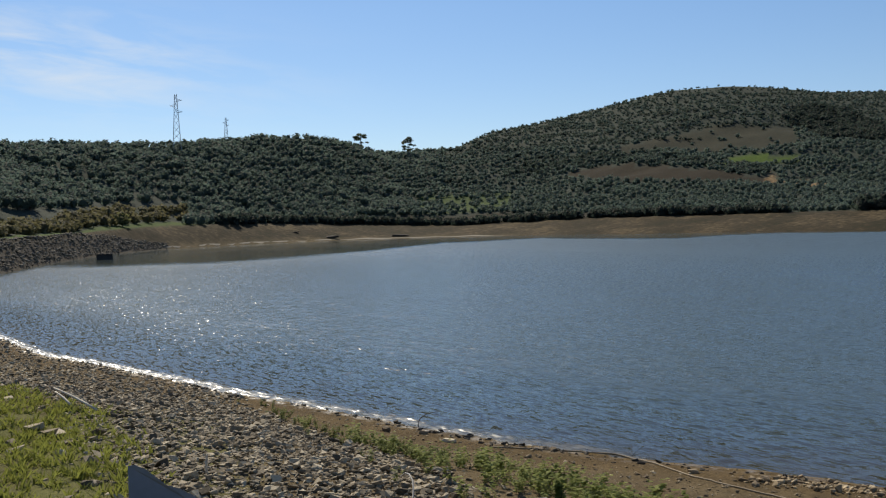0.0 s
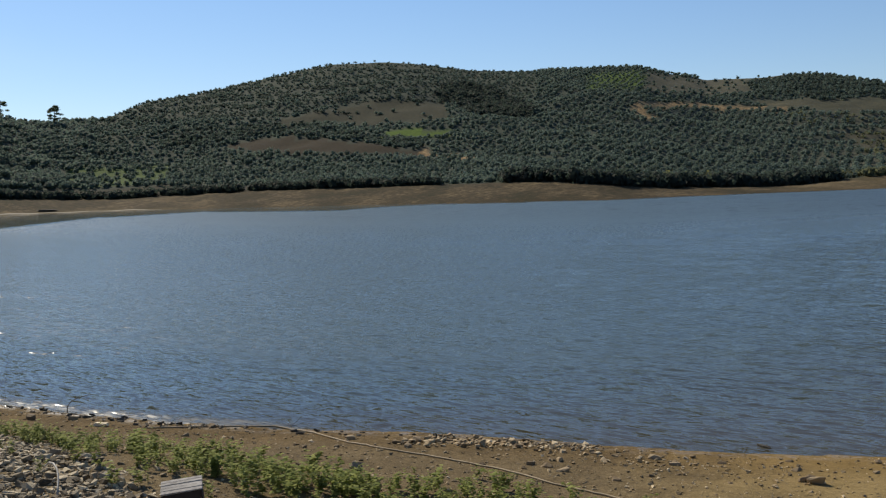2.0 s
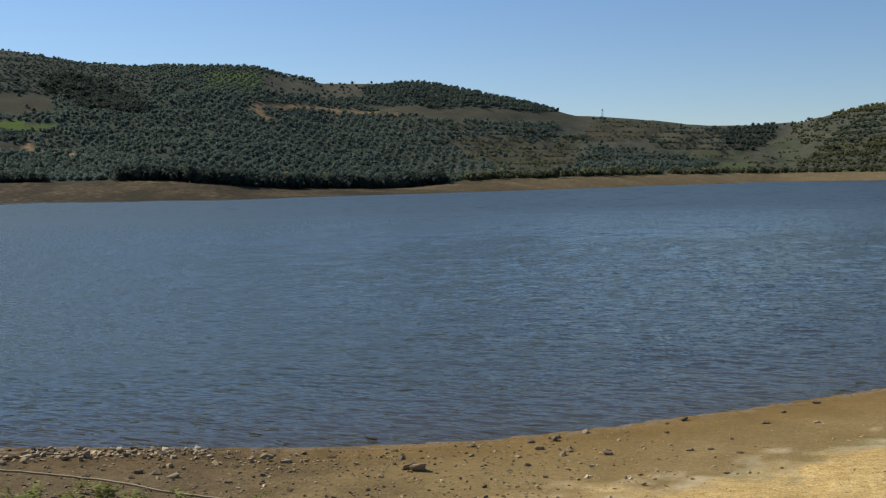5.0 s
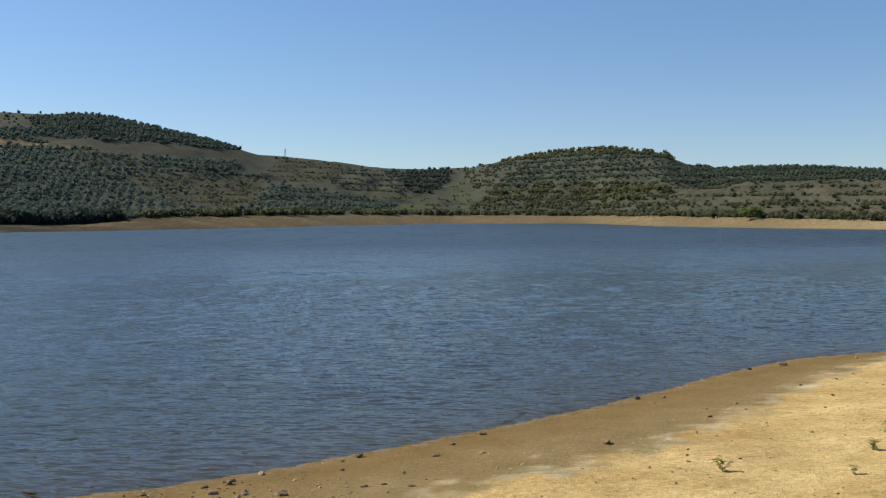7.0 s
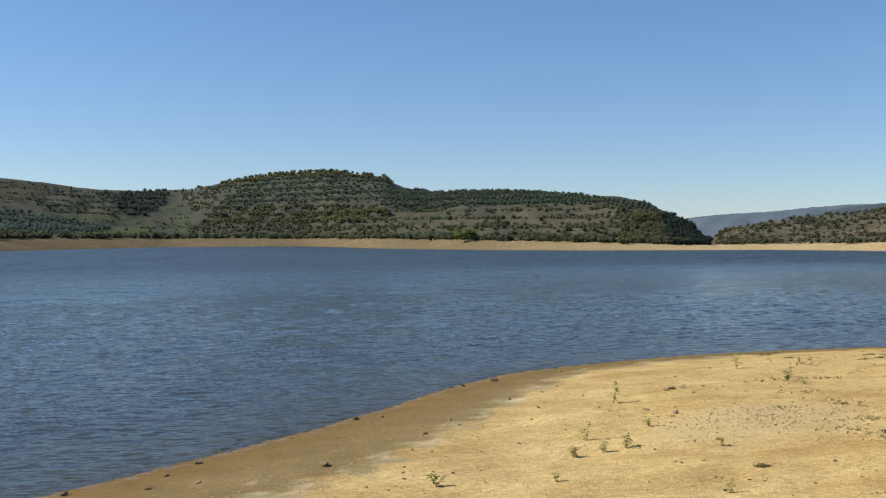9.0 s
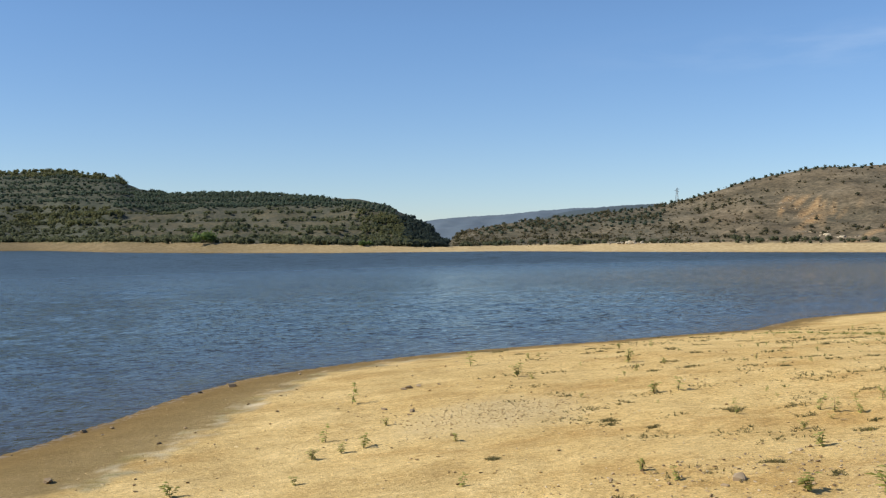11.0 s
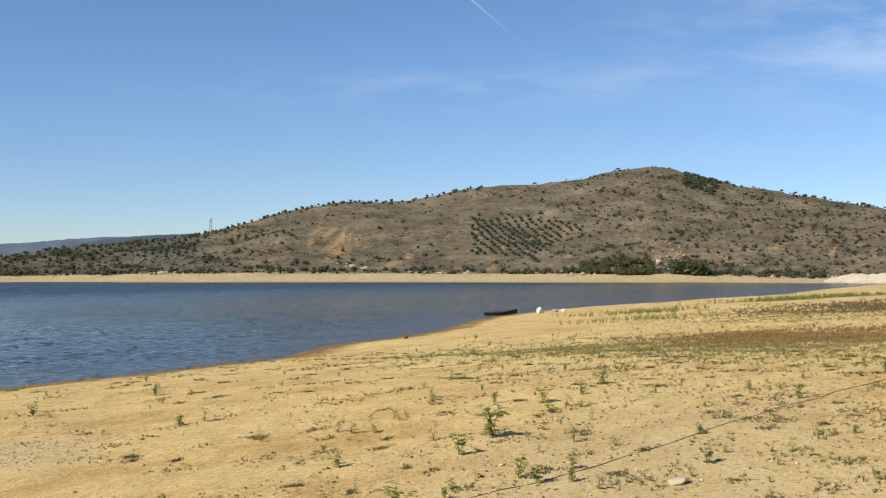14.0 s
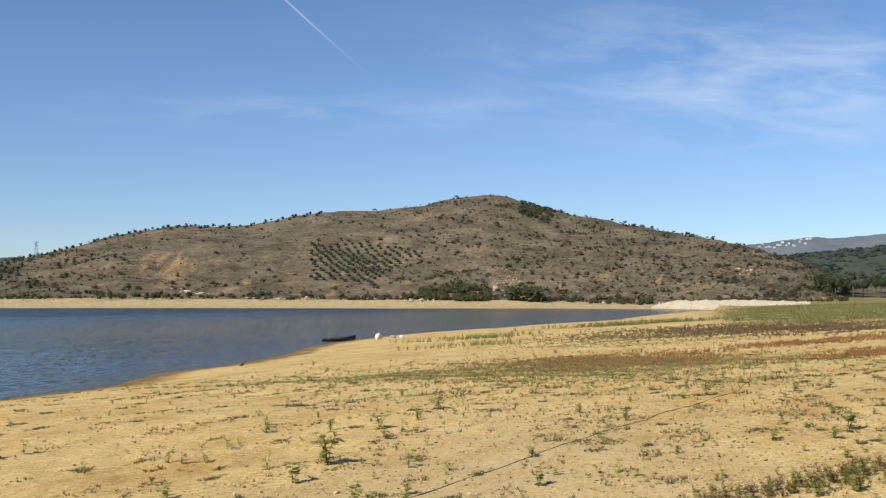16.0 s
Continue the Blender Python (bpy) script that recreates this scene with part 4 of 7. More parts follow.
def leafy_crown(radius, height, seed, clumps=9, leaves=150, base=None):
    """Uneven lobes with loose sprays of leaves round them, so that the outline is broken."""
    g = np.random.default_rng(seed)
    v, f = crown_shape(clumps, ICO1, seed + 500, 0.85)
    v = v * np.array([radius, radius, height])
    vs, fs, n = [v * np.array([0.86, 0.86, 0.9])], [f], len(v)
    for k in range(leaves):
        c = v[g.integers(0, len(v))] * g.uniform(0.88, 1.14, 3)
        d = g.normal(0, 1, (3, 3)) * radius * 0.085
        vs.append(c + d), fs.append(np.array([[n, n + 1, n + 2]]))
        n += 3
    return np.concatenate(vs), np.concatenate(fs)


def olive_cover(x, y, a, u):
    """Share of planted places that carry an olive tree."""
    d = np.where(a < -14, 0.95, 0.0)
    for share, corners in ((0.82, [MAQUIS]), (0.5, [LIME_GROUND]), (0.05, [OLD_FIELD]), (0.12, [BARE_SHOULDER]), (0.10, [SADDLE]), (0.72, [SHRUB_BAND]), (0.06, [BROWN_TIERS]),
                           (0.92, [LOW_OLIVES]), (0.0, [FALLOW_FIELD, GREEN_FIELD, HILL_PASTURE, LOWER_TRACK, UPPER_TRACK, CUT_BANK, GULLY]), (0.10, [HEDGED_SLOPE]), (0.95, [GREEN_BELT]), (0.9, [ROUND_HILL])):
        d = np.where(fields(x, y, a, u, *corners), share, d)
    d = np.where((a < -71.5) & (u < 0.30), 0.0, d)
    return np.where((a > -46) & (a < -40.5) & (u > 0.95), 0.12, d)


def olives():
    g = np.random.default_rng(3)
    xa, ya = orchard(3.5, -95, -14, 18, 0.20, wide=1.36)
    xb, yb = orchard(4.0, -14, 25, 18, 0.10)
    x, y, z, q = keep_on_hill(np.concatenate([xa, xb]), np.concatenate([ya, yb]), 0.0, 1.0)
    a, u = q["az"], q["u"]
    k = g.uniform(0, 1, len(x)) < olive_cover(x, y, a, u)
    # the round hill is planted along its contour lines
    k &= ~(within(a, u, ROUND_HILL) & (np.mod(z, 3.4) > 2.3))
    x, y, r, a, u = x[k], y[k], q["r"][k], a[k], u[k]
    low = within(a, u, MAQUIS)
    x, y = x + low * g.normal(0, 1.7, len(x)), y + low * g.normal(0, 1.7, len(x))
    # gaps of open ground among the brush on top
    k = ~(low & (wobble(x, y, 60, 3) + 0.7 * wobble(x, y, 21, 8) > 0.75))
    x, y, r, a, u, low = x[k], y[k], r[k], a[k], u[k], low[k]
    z = land(x, y)
    w = g.uniform(1.2, 1.72, len(x)) * (1 + 0.16 * wobble(x, y, 80, 9))
    w = np.where(within(a, u, GREEN_ORCHARD), 1.05, w)
    w = np.where(low, w * g.uniform(0.42, 0.85, len(x)), w)
    w = np.where(a < -58, w * 1.35, w)
    h = w * g.uniform(0.95, 1.25, len(x))
    near = np.zeros(len(x), bool)
    near[np.argsort(r)[:280]] = True
    for k, mat, label in ((~near & (a < -4), OLIVE, "grey-green olive trees in planted rows on the hillside"), (~near & (a >= -4), DEEP_OLIVE, "deep green olive trees in rows on the round hill")):
        stand("olive_grove", x[k], y[k], z[k], w[k], h[k], mat, label, "olive grove")
    made = []
    for i in range(6):
        t = thing("olive_tree", "rounded grey-green olive tree on the slope above the lake", "olive tree", "olives above the shore")
        part("trunk", *trunk_shape(1.6, 0.16, 3, i), BARK, t)
        v, f = spray_shape(60 + i, 150, 0.3)
        part("crown", v + np.array([0, 0, 0.2]), f, OLIVE, t)
        made.append(t)
    for n, i in enumerate(np.nonzero(near)[0]):
        m = pose(x[i], y[i], z[i] - 0.1, 0, 0, g.uniform(0, 360)) @ Matrix.Diagonal((w[i], w[i], h[i], 1))
        if n < 6:
            made[n].matrix_world = m
        else:
            c = copy_thing(made[n % 6], m)
            c.matrix_world = m


olives()


def hedge(name, a0, a1, lo, hi, count, wmin, wmax, tall, mat, label, seed, rough=1.0):
    """A band of brush between two headings, from lo to hi metres behind the beach's upper edge."""
    g = np.random.default_rng(seed)
    a = g.uniform(a0, a1, count)
    x, y = scatter(a, 1.0)
    d0 = np.interp(a, AZ, FAR_SHORE) + np.interp(a, [-90, -72, -60, -30, -5, 5, 15, 60, 80], [14, 22, 45, 36, 50, 50, 32, 26, 30])
    r = d0 + g.uniform(lo, hi, count)
    x, y = x * r, y * r
    k = wobble(x, y, 30, seed) + 0.5 * wobble(x, y, 11, seed) + g.normal(0, 0.3, count) > -0.55
    x, y, count = x[k], y[k], int(k.sum())
    w = g.uniform(wmin, wmax, count)
    stand(name, x, y, land(x, y), w, w * tall * g.uniform(0.8, 1.2, count), mat, label, "scrub")


def wood(name, corners, count, wmin, wmax, tall, mat, label, seed, plain=False, clumped=-9.0, level=0.0):
    """A stand of brush or trees over one field of a slope; clumped: how bare it is between the clumps."""
    g = np.random.default_rng(seed)
    ca, cu = np.array(corners).T
    a, t = g.uniform(ca.min() - 0.3, ca.max() + 0.3, count), g.uniform(0, 1, count)
    d1 = np.interp(a, AZ, FAR_SHORE) + np.interp(a, [-90, -72, -60, -30, -5, 5, 15, 60, 80], [14, 22, 45, 36, 50, 50, 32, 26, 30])
    # even over the slope's height, within the reach of the field
    e = np.clip(cu.min() + (cu.max() - cu.min()) * t, 0, 1)
    k = np.linspace(0, 1, 60)
    x, y = scatter(a, d1 + np.interp(e, 0.35 * k + 0.65 * ease(k) ** 0.9, k) * (np.interp(a, AZ, CREST_R) - d1))
    z, q = land(x, y, True)
    k = fields(x, y, q["az"], q["u"], corners) & (q["r"] < q["dc"] - 2) & (wobble(x, y, 34, seed) + 0.6 * wobble(x, y, 12, seed) + g.normal(0, 0.25, count) > clumped)
    if level:
        k &= np.mod(z + 2.0 * wobble(x, y, 120, 4), level) < 0.17 * level
    w = g.uniform(wmin, wmax, k.sum())
    stand(name, x[k], y[k], z[k], w, w * tall * g.uniform(0.8, 1.2, len(w)), mat, label, "wood", plain)


DARK = leaf_material("dark_foliage", (0.030, 0.045, 0.037), (0.050, 0.071, 0.057), (0.078, 0.102, 0.080))
# darker copy of DARK, with gully and ravine shade put into the leaves
DARK_SHADED = leaf_material("dark_shaded_foliage", (0.022, 0.032, 0.028), (0.034, 0.048, 0.039), (0.052, 0.068, 0.052))
hedge("shore_hedge", -70, -40.3, 0, 8, 760, 1.1, 2.2, 1.2, DARK_SHADED, "dark evergreen hedge along the foot of the far slope", 21)
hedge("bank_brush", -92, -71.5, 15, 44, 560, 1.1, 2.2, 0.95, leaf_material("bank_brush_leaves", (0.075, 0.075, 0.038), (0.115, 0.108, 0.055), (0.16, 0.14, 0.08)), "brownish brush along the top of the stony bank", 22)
hedge("shore_wood", -37, -20, 0, 20, 760, 1.6, 2.8, 1.35, DARK_SHADED, "thick mixed wood of tall bushes above the far beach", 23)
hedge("turning_trees", -28.4, -25, 8, 24, 110, 1.6, 2.6, 1.3, AUTUMN, "yellow-green trees turning colour above the far beach", 24)
hedge("shore_brush", -20, -2, 0, 14, 260, 1.4, 2.6, 1.1, SCRUB, "dark brush along the foot of the terraced slope", 25)
hedge("shore_brush", -2, 24.5, 0, 10, 420, 1.0, 2.2, 1.1, SCRUB, "dark brush along the foot of the terraced slope", 26)
hedge("shore_brush", 26, 76, 0, 20, 420, 0.6, 1.7, 1.0, SCRUB, "low brush along the foot of the dry hill", 27)


# stands in for the shaded gully by leaf colour
wood("gully_wood", GULLY, 1900, 1.2, 2.2, 1.2, DARK_SHADED, "dark wood in a fold of the hill", 31)
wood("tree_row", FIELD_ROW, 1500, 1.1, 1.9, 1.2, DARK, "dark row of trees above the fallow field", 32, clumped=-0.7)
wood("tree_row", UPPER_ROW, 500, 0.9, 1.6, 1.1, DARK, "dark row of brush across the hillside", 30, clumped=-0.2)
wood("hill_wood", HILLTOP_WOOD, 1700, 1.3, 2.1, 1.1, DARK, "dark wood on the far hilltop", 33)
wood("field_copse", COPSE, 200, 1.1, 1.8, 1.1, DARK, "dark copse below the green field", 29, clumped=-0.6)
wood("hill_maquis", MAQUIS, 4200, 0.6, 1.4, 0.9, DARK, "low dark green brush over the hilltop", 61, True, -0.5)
wood("hill_hedge", [(-60, 0.5), (-58, 1.0), (-35, 1.0), (-35, 0.72), (-40, 0.68), (-48.6, 0.5)], 6500, 0.7, 1.5, 1.1, DARK_SHADED, "dark hedges along the contour of the hill", 69, True, -0.3, 8.0)
wood("shrub_band", SHRUB_BAND, 500, 0.9, 1.6, 1.0, SCRUB, "dark shrubs along the middle of the slope", 62, True, 0.1)
wood("tier_scrub", BROWN_TIERS, 2300, 0.6, 1.5, 0.95, SCRUB, "dark scrub drawn out along the brown terraces", 65, True, -0.1)
wood("tier_scrub", [(-8.4, 0.34), (-3.4, 0.40), (-2.6, 0.15), (-3.5, 0.02), (-8.4, 0.03)], 330, 0.8, 1.6, 1.0, SCRUB, "dark bushes between the grass strips", 71, True, 0.0)
wood("slope_scrub", HEDGED_SLOPE, 700, 0.8, 1.6, 1.0, DARK, "dark hedges and brush over the terraced slope", 66, True, -0.1)
wood("slope_scrub", MEADOW, 160, 0.7, 1.4, 1.0, SCRUB, "scattered bushes on the small meadow", 67, True, 0.2)
wood("fold_edge", [(-2.6, 1.0), (-1, 1.0), (0.5, 0.8), (1.3, 0.5), (-1, 0.42), (-1.5, 0.5), (-2.2, 0.8)], 520, 0.9, 1.7, 1.1, SCRUB, "dark bushes up the edge of the round hill", 68, clumped=-0.3)
wood("rim_wood", RIM, 900, 1.1, 1.9, 1.1, AUTUMN, "olive-brown wood along the round hill's top", 34)
wood("thicket", THICKET, 900, 1.0, 1.9, 1.2, AUTUMN, "brown and green thicket on the terraces", 35, clumped=-0.5)
wood("thicket", THICKET, 500, 1.0, 1.9, 1.2, SCRUB, "dark green bushes among the thicket", 42, clumped=-0.1)
wood("foot_brush", FOOT_BRUSH, 800, 1.0, 1.9, 1.0, SCRUB, "dark brush over the foot of the terraces", 63, clumped=-0.5)
wood("slope_clumps", BROWN_SLOPE, 1500, 0.9, 1.9, 1.0, SCRUB, "dark clumps of brush on the brown slope", 64, clumped=0.35)
wood("slope_clumps", BROWN_SLOPE, 500, 0.8, 1.6, 0.9, AUTUMN, "brown brush on the terraced slope", 40, clumped=0.3)
# the ravine's shade is put into the leaf colour
wood("ravine_wood", RAVINE, 900, 0.9, 1.8, 1.1, DARK_SHADED, "dark trees on the ravine's steep side", 37)
wood("ravine_scrub", [(20.6, 0.7), (22.9, 0.8), (23.3, 0.4), (23.6, 0.0), (21.0, 0.02)], 420, 0.9, 1.7, 1.05, AUTUMN, "mixed brush beside the ravine", 70, clumped=-0.4)
wood("fold_wood", FOLD, 700, 1.1, 2.0, 1.15, DARK, "dark trees along the fold between two hills", 38, clumped=-0.7)


def terrace_rows():
    """Brush along the edges of the terraces."""
    g = np.random.default_rng(36)
    n = 9000
    a = g.uniform(-24, 24.5, n)
    d1 = np.interp(a, AZ, FAR_SHORE) + 45
    r = d1 + g.uniform(0, 0.9, n) * (np.interp(a, AZ, CREST_R) - d1)
    x, y = scatter(a, r)
    z, q = land(x, y, True)
    level = np.floor(z / 5.0)
    run = np.sin(1.1 * a + 2.3 * level) + 0.7 * np.sin(2.9 * a + 5.1 * level) + 0.3 * np.sin(7 * a + level)
    k = (TREAD(a, z) < 0.2) & (run + g.normal(0, 0.25, n) > 0.0)
    k |= g.uniform(0, 1, n) < 0.02
    k &= within(a, q["u"], BROWN_TIERS) | within(a, q["u"], BROWN_SLOPE) | within(a, q["u"], HEDGED_SLOPE)
    x, y, z = x[k], y[k], z[k]
    w = g.uniform(0.7, 1.7, len(x))
    stand("terrace_scrub", x, y, z, w, w * 1.05, SCRUB, "dark brush along the edges of the terraces", "scrub", True)


terrace_rows()


def dry_hill_scrub():
    """Brush on the dry hill: low tufts everywhere, larger bushes in drifts."""
    g = np.random.default_rng(5)
    low = leaf_material("dry_scrub", (0.092, 0.077, 0.044), (0.135, 0.112, 0.063), (0.185, 0.152, 0.088))
    green = leaf_material("green_scrub", (0.062, 0.060, 0.033), (0.098, 0.092, 0.050), (0.140, 0.126, 0.069))
    d = lambda a: np.interp(a, AZ, FAR_SHORE) + 28
    for n, least, most, mat, label, bare, size in ((9000, 0.35, 0.9, low, "low dull tufts scattered over the dry hill", 0.1, 90), (5200, 0.7, 1.75, green, "dull green bushes in drifts over the dry hill", 0.42, 60)):
        a, t = g.uniform(25.8, 79, n), g.uniform(0, 1, n) ** 0.8
        x, y = scatter(a, d(a) + 4 + (np.interp(a, AZ, CREST_R) - d(a)) * t)
        z, q = land(x, y, True)
        clump = wobble(x, y, size, 12) + 0.6 * wobble(x, y, 25, 14) + g.normal(0, 0.45, n) + np.interp(a, [26, 38, 46, 51, 58, 64, 79], [0.15, 0.1, -0.45, -0.45, 0.2, 0.35, 0.3]) - 0.3 * (q["u"] - 0.4)
        k = (clump > bare) & ~within(a, q["u"], DRY_GROVE) & ~(within(a, q["u"], SLIDE) & (g.uniform(0, 1, n) < 0.8))
        w = least + (most - least) * g.power(0.7, k.sum())
        stand("hill_scrub", x[k], y[k], z[k], w, w * 0.95, mat, label, "scrub", True)


dry_hill_scrub()
wood("hill_thicket", [(62.5, 1.0), (64.3, 1.0), (63.9, 0.84), (62.4, 0.86)], 260, 0.9, 1.7, 1.0, SCRUB, "dark green thicket near the dry hill's top", 41)
wood("foot_thicket", [(57.2, 0.10), (59, 0.16), (60.8, 0.10), (60.8, -0.02), (57.2, -0.02)], 200, 1.0, 2.0, 1.2, AUTUMN, "dark thicket at the foot of the dry hill", 28)


def hill_grove():
    """The small planted grove on the dry hill, and the rows on its left shoulder."""
    g = np.random.default_rng(8)
    x, y = orchard(4.7, 50.5, 58.6, 54, 0.09, 420, 660)
    x, y, z, q = keep_on_hill(x, y, 0.0, 1.0)
    k = within(q["az"], q["u"], DRY_GROVE)
    w = g.uniform(1.05, 1.4, k.sum())
    stand("hill_grove", x[k], y[k], z[k], w, w * 1.0, leaf_material("grove_foliage", (0.050, 0.066, 0.042), (0.080, 0.102, 0.062), (0.115, 0.138, 0.08)),
          "small planted grove of round trees on the dry hill", "grove")
    x, y = orchard(7.6, 27, 52, 25, 0.07, 480, 760)
    x, y, z, q = keep_on_hill(x, y, 0.0, 1.0)
    k = ((q["az"] < 37) & (q["u"] > 0.5)) | ((q["u"] > 0.955) & (q["az"] > 37))
    w = g.uniform(0.9, 1.4, k.sum())
    stand("ridge_orchard", x[k], y[k], z[k], w, w * 1.1, DEEP_OLIVE, "spaced young trees in rows along the low ridge", "orchard")


hill_grove()


def skyline_trees():
    """Two round-headed pines on the saddle and single bushes on the shores."""
    pine = leaf_material("pine_foliage", (0.040, 0.052, 0.030), (0.070, 0.088, 0.050), (0.11, 0.125, 0.075))
    for a, r, tall, wide in ((-62.35, 628, 14.0, 4.7), (-59.85, 640, 12.4, 4.8)):
        x, y = scatter(a, r)
        z = float(land(np.array([x]), np.array([y]))[0])
        t = thing("pine_tree", "dark round-headed pine standing alone on the saddle", "pine tree", "pines on the saddle", (x, y, z - 0.4))
        part("trunk", *tube([(0, 0, -0.3), (0.2, 0.1, tall * 0.5), (0.1, 0, tall * 0.95)], [0.34, 0.24, 0.06], 7), BARK, t)
        g = np.random.default_rng(int(r))
        tiers = []
        for k in range(24):
            up, b = g.uniform(-0.95, 0.95), g.uniform(0, 6.28)
            h = 0.62 + 0.30 * up
            reach = 0.82 * wide * math.sqrt(1 - up * up) * g.uniform(0.4, 1.0)
            v, f = spray_shape(int(r) + k, 60, 0.5, 0.55, 0.5)
            size = wide * g.uniform(0.22, 0.38)
            tiers.append((v * size + np.array([reach * math.cos(b), reach * math.sin(b), h * tall - 0.6 * size]), f))
        part("crown", *merge(*tiers), pine, t)
    fig = leaf_material("fig_foliage", (0.055, 0.085, 0.026), (0.10, 0.145, 0.042), (0.16, 0.21, 0.065))
    for a, off, wide, tall, label in ((12.7, 30, 5.6, 7.6, "bright green spreading bush on the far beach"), (21.0, 31, 3.6, 3.0, "green bush by the far beach"),
                                      (-74.7, 30, 2.6, 6.0, "slender yellow-green tree behind the bank")):
        r = float(np.interp(a, AZ, FAR_SHORE)) + off
        x, y = scatter(a, r)
        z = float(land(np.array([x]), np.array([y]))[0])
        t = thing("bush", label, "bush", "", (x, y, z - 0.2))
        part("stem", *trunk_shape(tall * 0.6, 0.12, 5, int(r)), BARK, t)
        v, f = leafy_crown(wide, tall * 0.62, int(r) + 3, 8, 260)
        part("crown", v, f, fig if a > 0 else AUTUMN, t)


skyline_trees()


def stony_bank():
    """Tipped stone on the bank across the bay."""
    g = np.random.default_rng(51)
    n = 3600
    a, k = g.uniform(-92, -72.5, n), g.uniform(0, 1, n)
    d0 = np.interp(a, AZ, FAR_SHORE)
    r = d0 + 0.5 + k * np.interp(a, [-90, -77, -73.5, -72], [14, 20, 8, 2])
    x, y = scatter(a, r)
    w = g.uniform(0.3, 1.0, n)
    shapes = [crown_shape(1, ico(1), 70 + i, 0.5) for i in range(8)]
    rows = np.stack([x, y, land(x, y) - 0.25 * w, w * 0.5, w * 0.4, g.uniform(0, 6.28, n), g.integers(0, 8, n)], 1)
    tagged(joined("stony_bank", shapes, rows, stone_material("bank_stone", (0.085, 0.070, 0.052), (0.18, 0.150, 0.112), (0.33, 0.28, 0.21), False)), "dark grey tipped stone on the bank across the bay", "stone", kind="stuff")


stony_bank()


# ---------------------------------------------------------------- lattice pylons on the ridges
STEEL = plain_material("galvanised_steel", (0.20, 0.21, 0.22), (0.34, 0.35, 0.36), 3.0, 0.5, 0.002, 0.6)


def pylon(a, r, tall, wide, sink=0.0):
    x, y = scatter(a, r)
    z = float(land(np.array([x]), np.array([y]))[0]) - sink
    t = thing("pylon", "grey steel lattice power pylon on the ridge", "pylon", "pylons on the skyline", (x, y, z), -a)
    bar = max(0.10, wide * 0.035)
    base, head = wide / 2, wide * 0.12
    for sx in (-1, 1):
        for sy in (-1, 1):
            part("leg", *tube([(sx * base, sy * base, 0), (sx * head, sy * head, tall)], bar, 5), STEEL, t)
    steps = 9
    for k in range(steps):
        z0, z1 = tall * k / steps, tall * (k + 1) / steps
        w0, w1 = base + (head - base) * k / steps, base + (head - base) * (k + 1) / steps
        brace = merge(tube([(-w0, -w0, z0), (w1, -w1, z1)], bar * 0.6, 4), tube([(w0, w0, z0), (-w1, w1, z1)], bar * 0.6, 4),
                      tube([(w0, -w0, z0), (w1, w1, z1)], bar * 0.6, 4), tube([(-w0, w0, z0), (-w1, -w1, z1)], bar * 0.6, 4))
        part("brace", *brace, STEEL, t)
    for h, side in ((0.88, 1), (0.78, -1), (0.68, 1)):
        arm = merge(tube([(0, 0, tall * h), (side * wide * 0.75, 0, tall * h + 0.02 * tall)], [bar * 1.2, bar * 0.6], 5),
                    tube([(0, 0, tall * (h + 0.05)), (side * wide * 0.75, 0, tall * h + 0.02 * tall)], bar * 0.6, 4))
        part("crossarm", *arm, STEEL, t)


pylon(-71.85, 478, 25.0, 3.6)
pylon(-69.35, 530, 12.0, 2.0)
pylon(-11.6, 942, 7.0, 1.6)
pylon(-3.1, 1000, 6.5, 2.2)
pylon(37.55, 655, 8.2, 1.8)


# ---------------------------------------------------------------- distant mountains
def far_range(name, stations, r, label, dark, light):
    c = curve_of(stations, 0.3)
    lo, hi = stations[0][0], stations[-1][0]
    a = np.arange(lo, hi, 0.12)
    el = np.interp(a, AZ, c)
    k = np.linspace(0, 1, 24)
    A, K = np.meshgrid(a, k)
    Rr = r * (0.80 + 0.20 * K)
    x, y = scatter(A, Rr)
    z = -5 + (r * np.tan(np.radians(np.interp(A, AZ, c))) + EYE_HEIGHT + 5) * ease(K) ** 0.8 + r * 0.0022 * wobble(x, y, r * 0.07, 3) * np.sin(np.pi * K) + r * 0.0008 * wobble(x, y, r * 0.012, 4) * K
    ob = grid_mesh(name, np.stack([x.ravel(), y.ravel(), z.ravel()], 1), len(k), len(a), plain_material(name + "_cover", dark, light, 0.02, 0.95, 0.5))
    return tagged(ob, label, "mountain", kind="structure")


# base colours of the next three ranges carry the haze of distance
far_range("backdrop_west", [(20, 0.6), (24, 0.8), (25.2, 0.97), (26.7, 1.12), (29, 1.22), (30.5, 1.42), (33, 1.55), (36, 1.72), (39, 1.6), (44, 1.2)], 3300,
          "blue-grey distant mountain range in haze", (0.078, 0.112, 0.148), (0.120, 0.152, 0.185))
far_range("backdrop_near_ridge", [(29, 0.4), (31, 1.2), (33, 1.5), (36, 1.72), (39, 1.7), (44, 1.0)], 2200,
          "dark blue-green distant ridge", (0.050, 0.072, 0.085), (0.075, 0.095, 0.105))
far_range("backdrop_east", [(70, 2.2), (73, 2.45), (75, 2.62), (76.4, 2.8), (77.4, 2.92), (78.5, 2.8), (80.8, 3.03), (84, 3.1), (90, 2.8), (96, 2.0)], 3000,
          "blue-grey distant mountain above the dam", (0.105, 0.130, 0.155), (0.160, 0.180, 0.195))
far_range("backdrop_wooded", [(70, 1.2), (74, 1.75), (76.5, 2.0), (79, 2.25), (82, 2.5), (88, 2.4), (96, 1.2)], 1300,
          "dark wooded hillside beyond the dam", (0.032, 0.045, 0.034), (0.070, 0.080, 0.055))


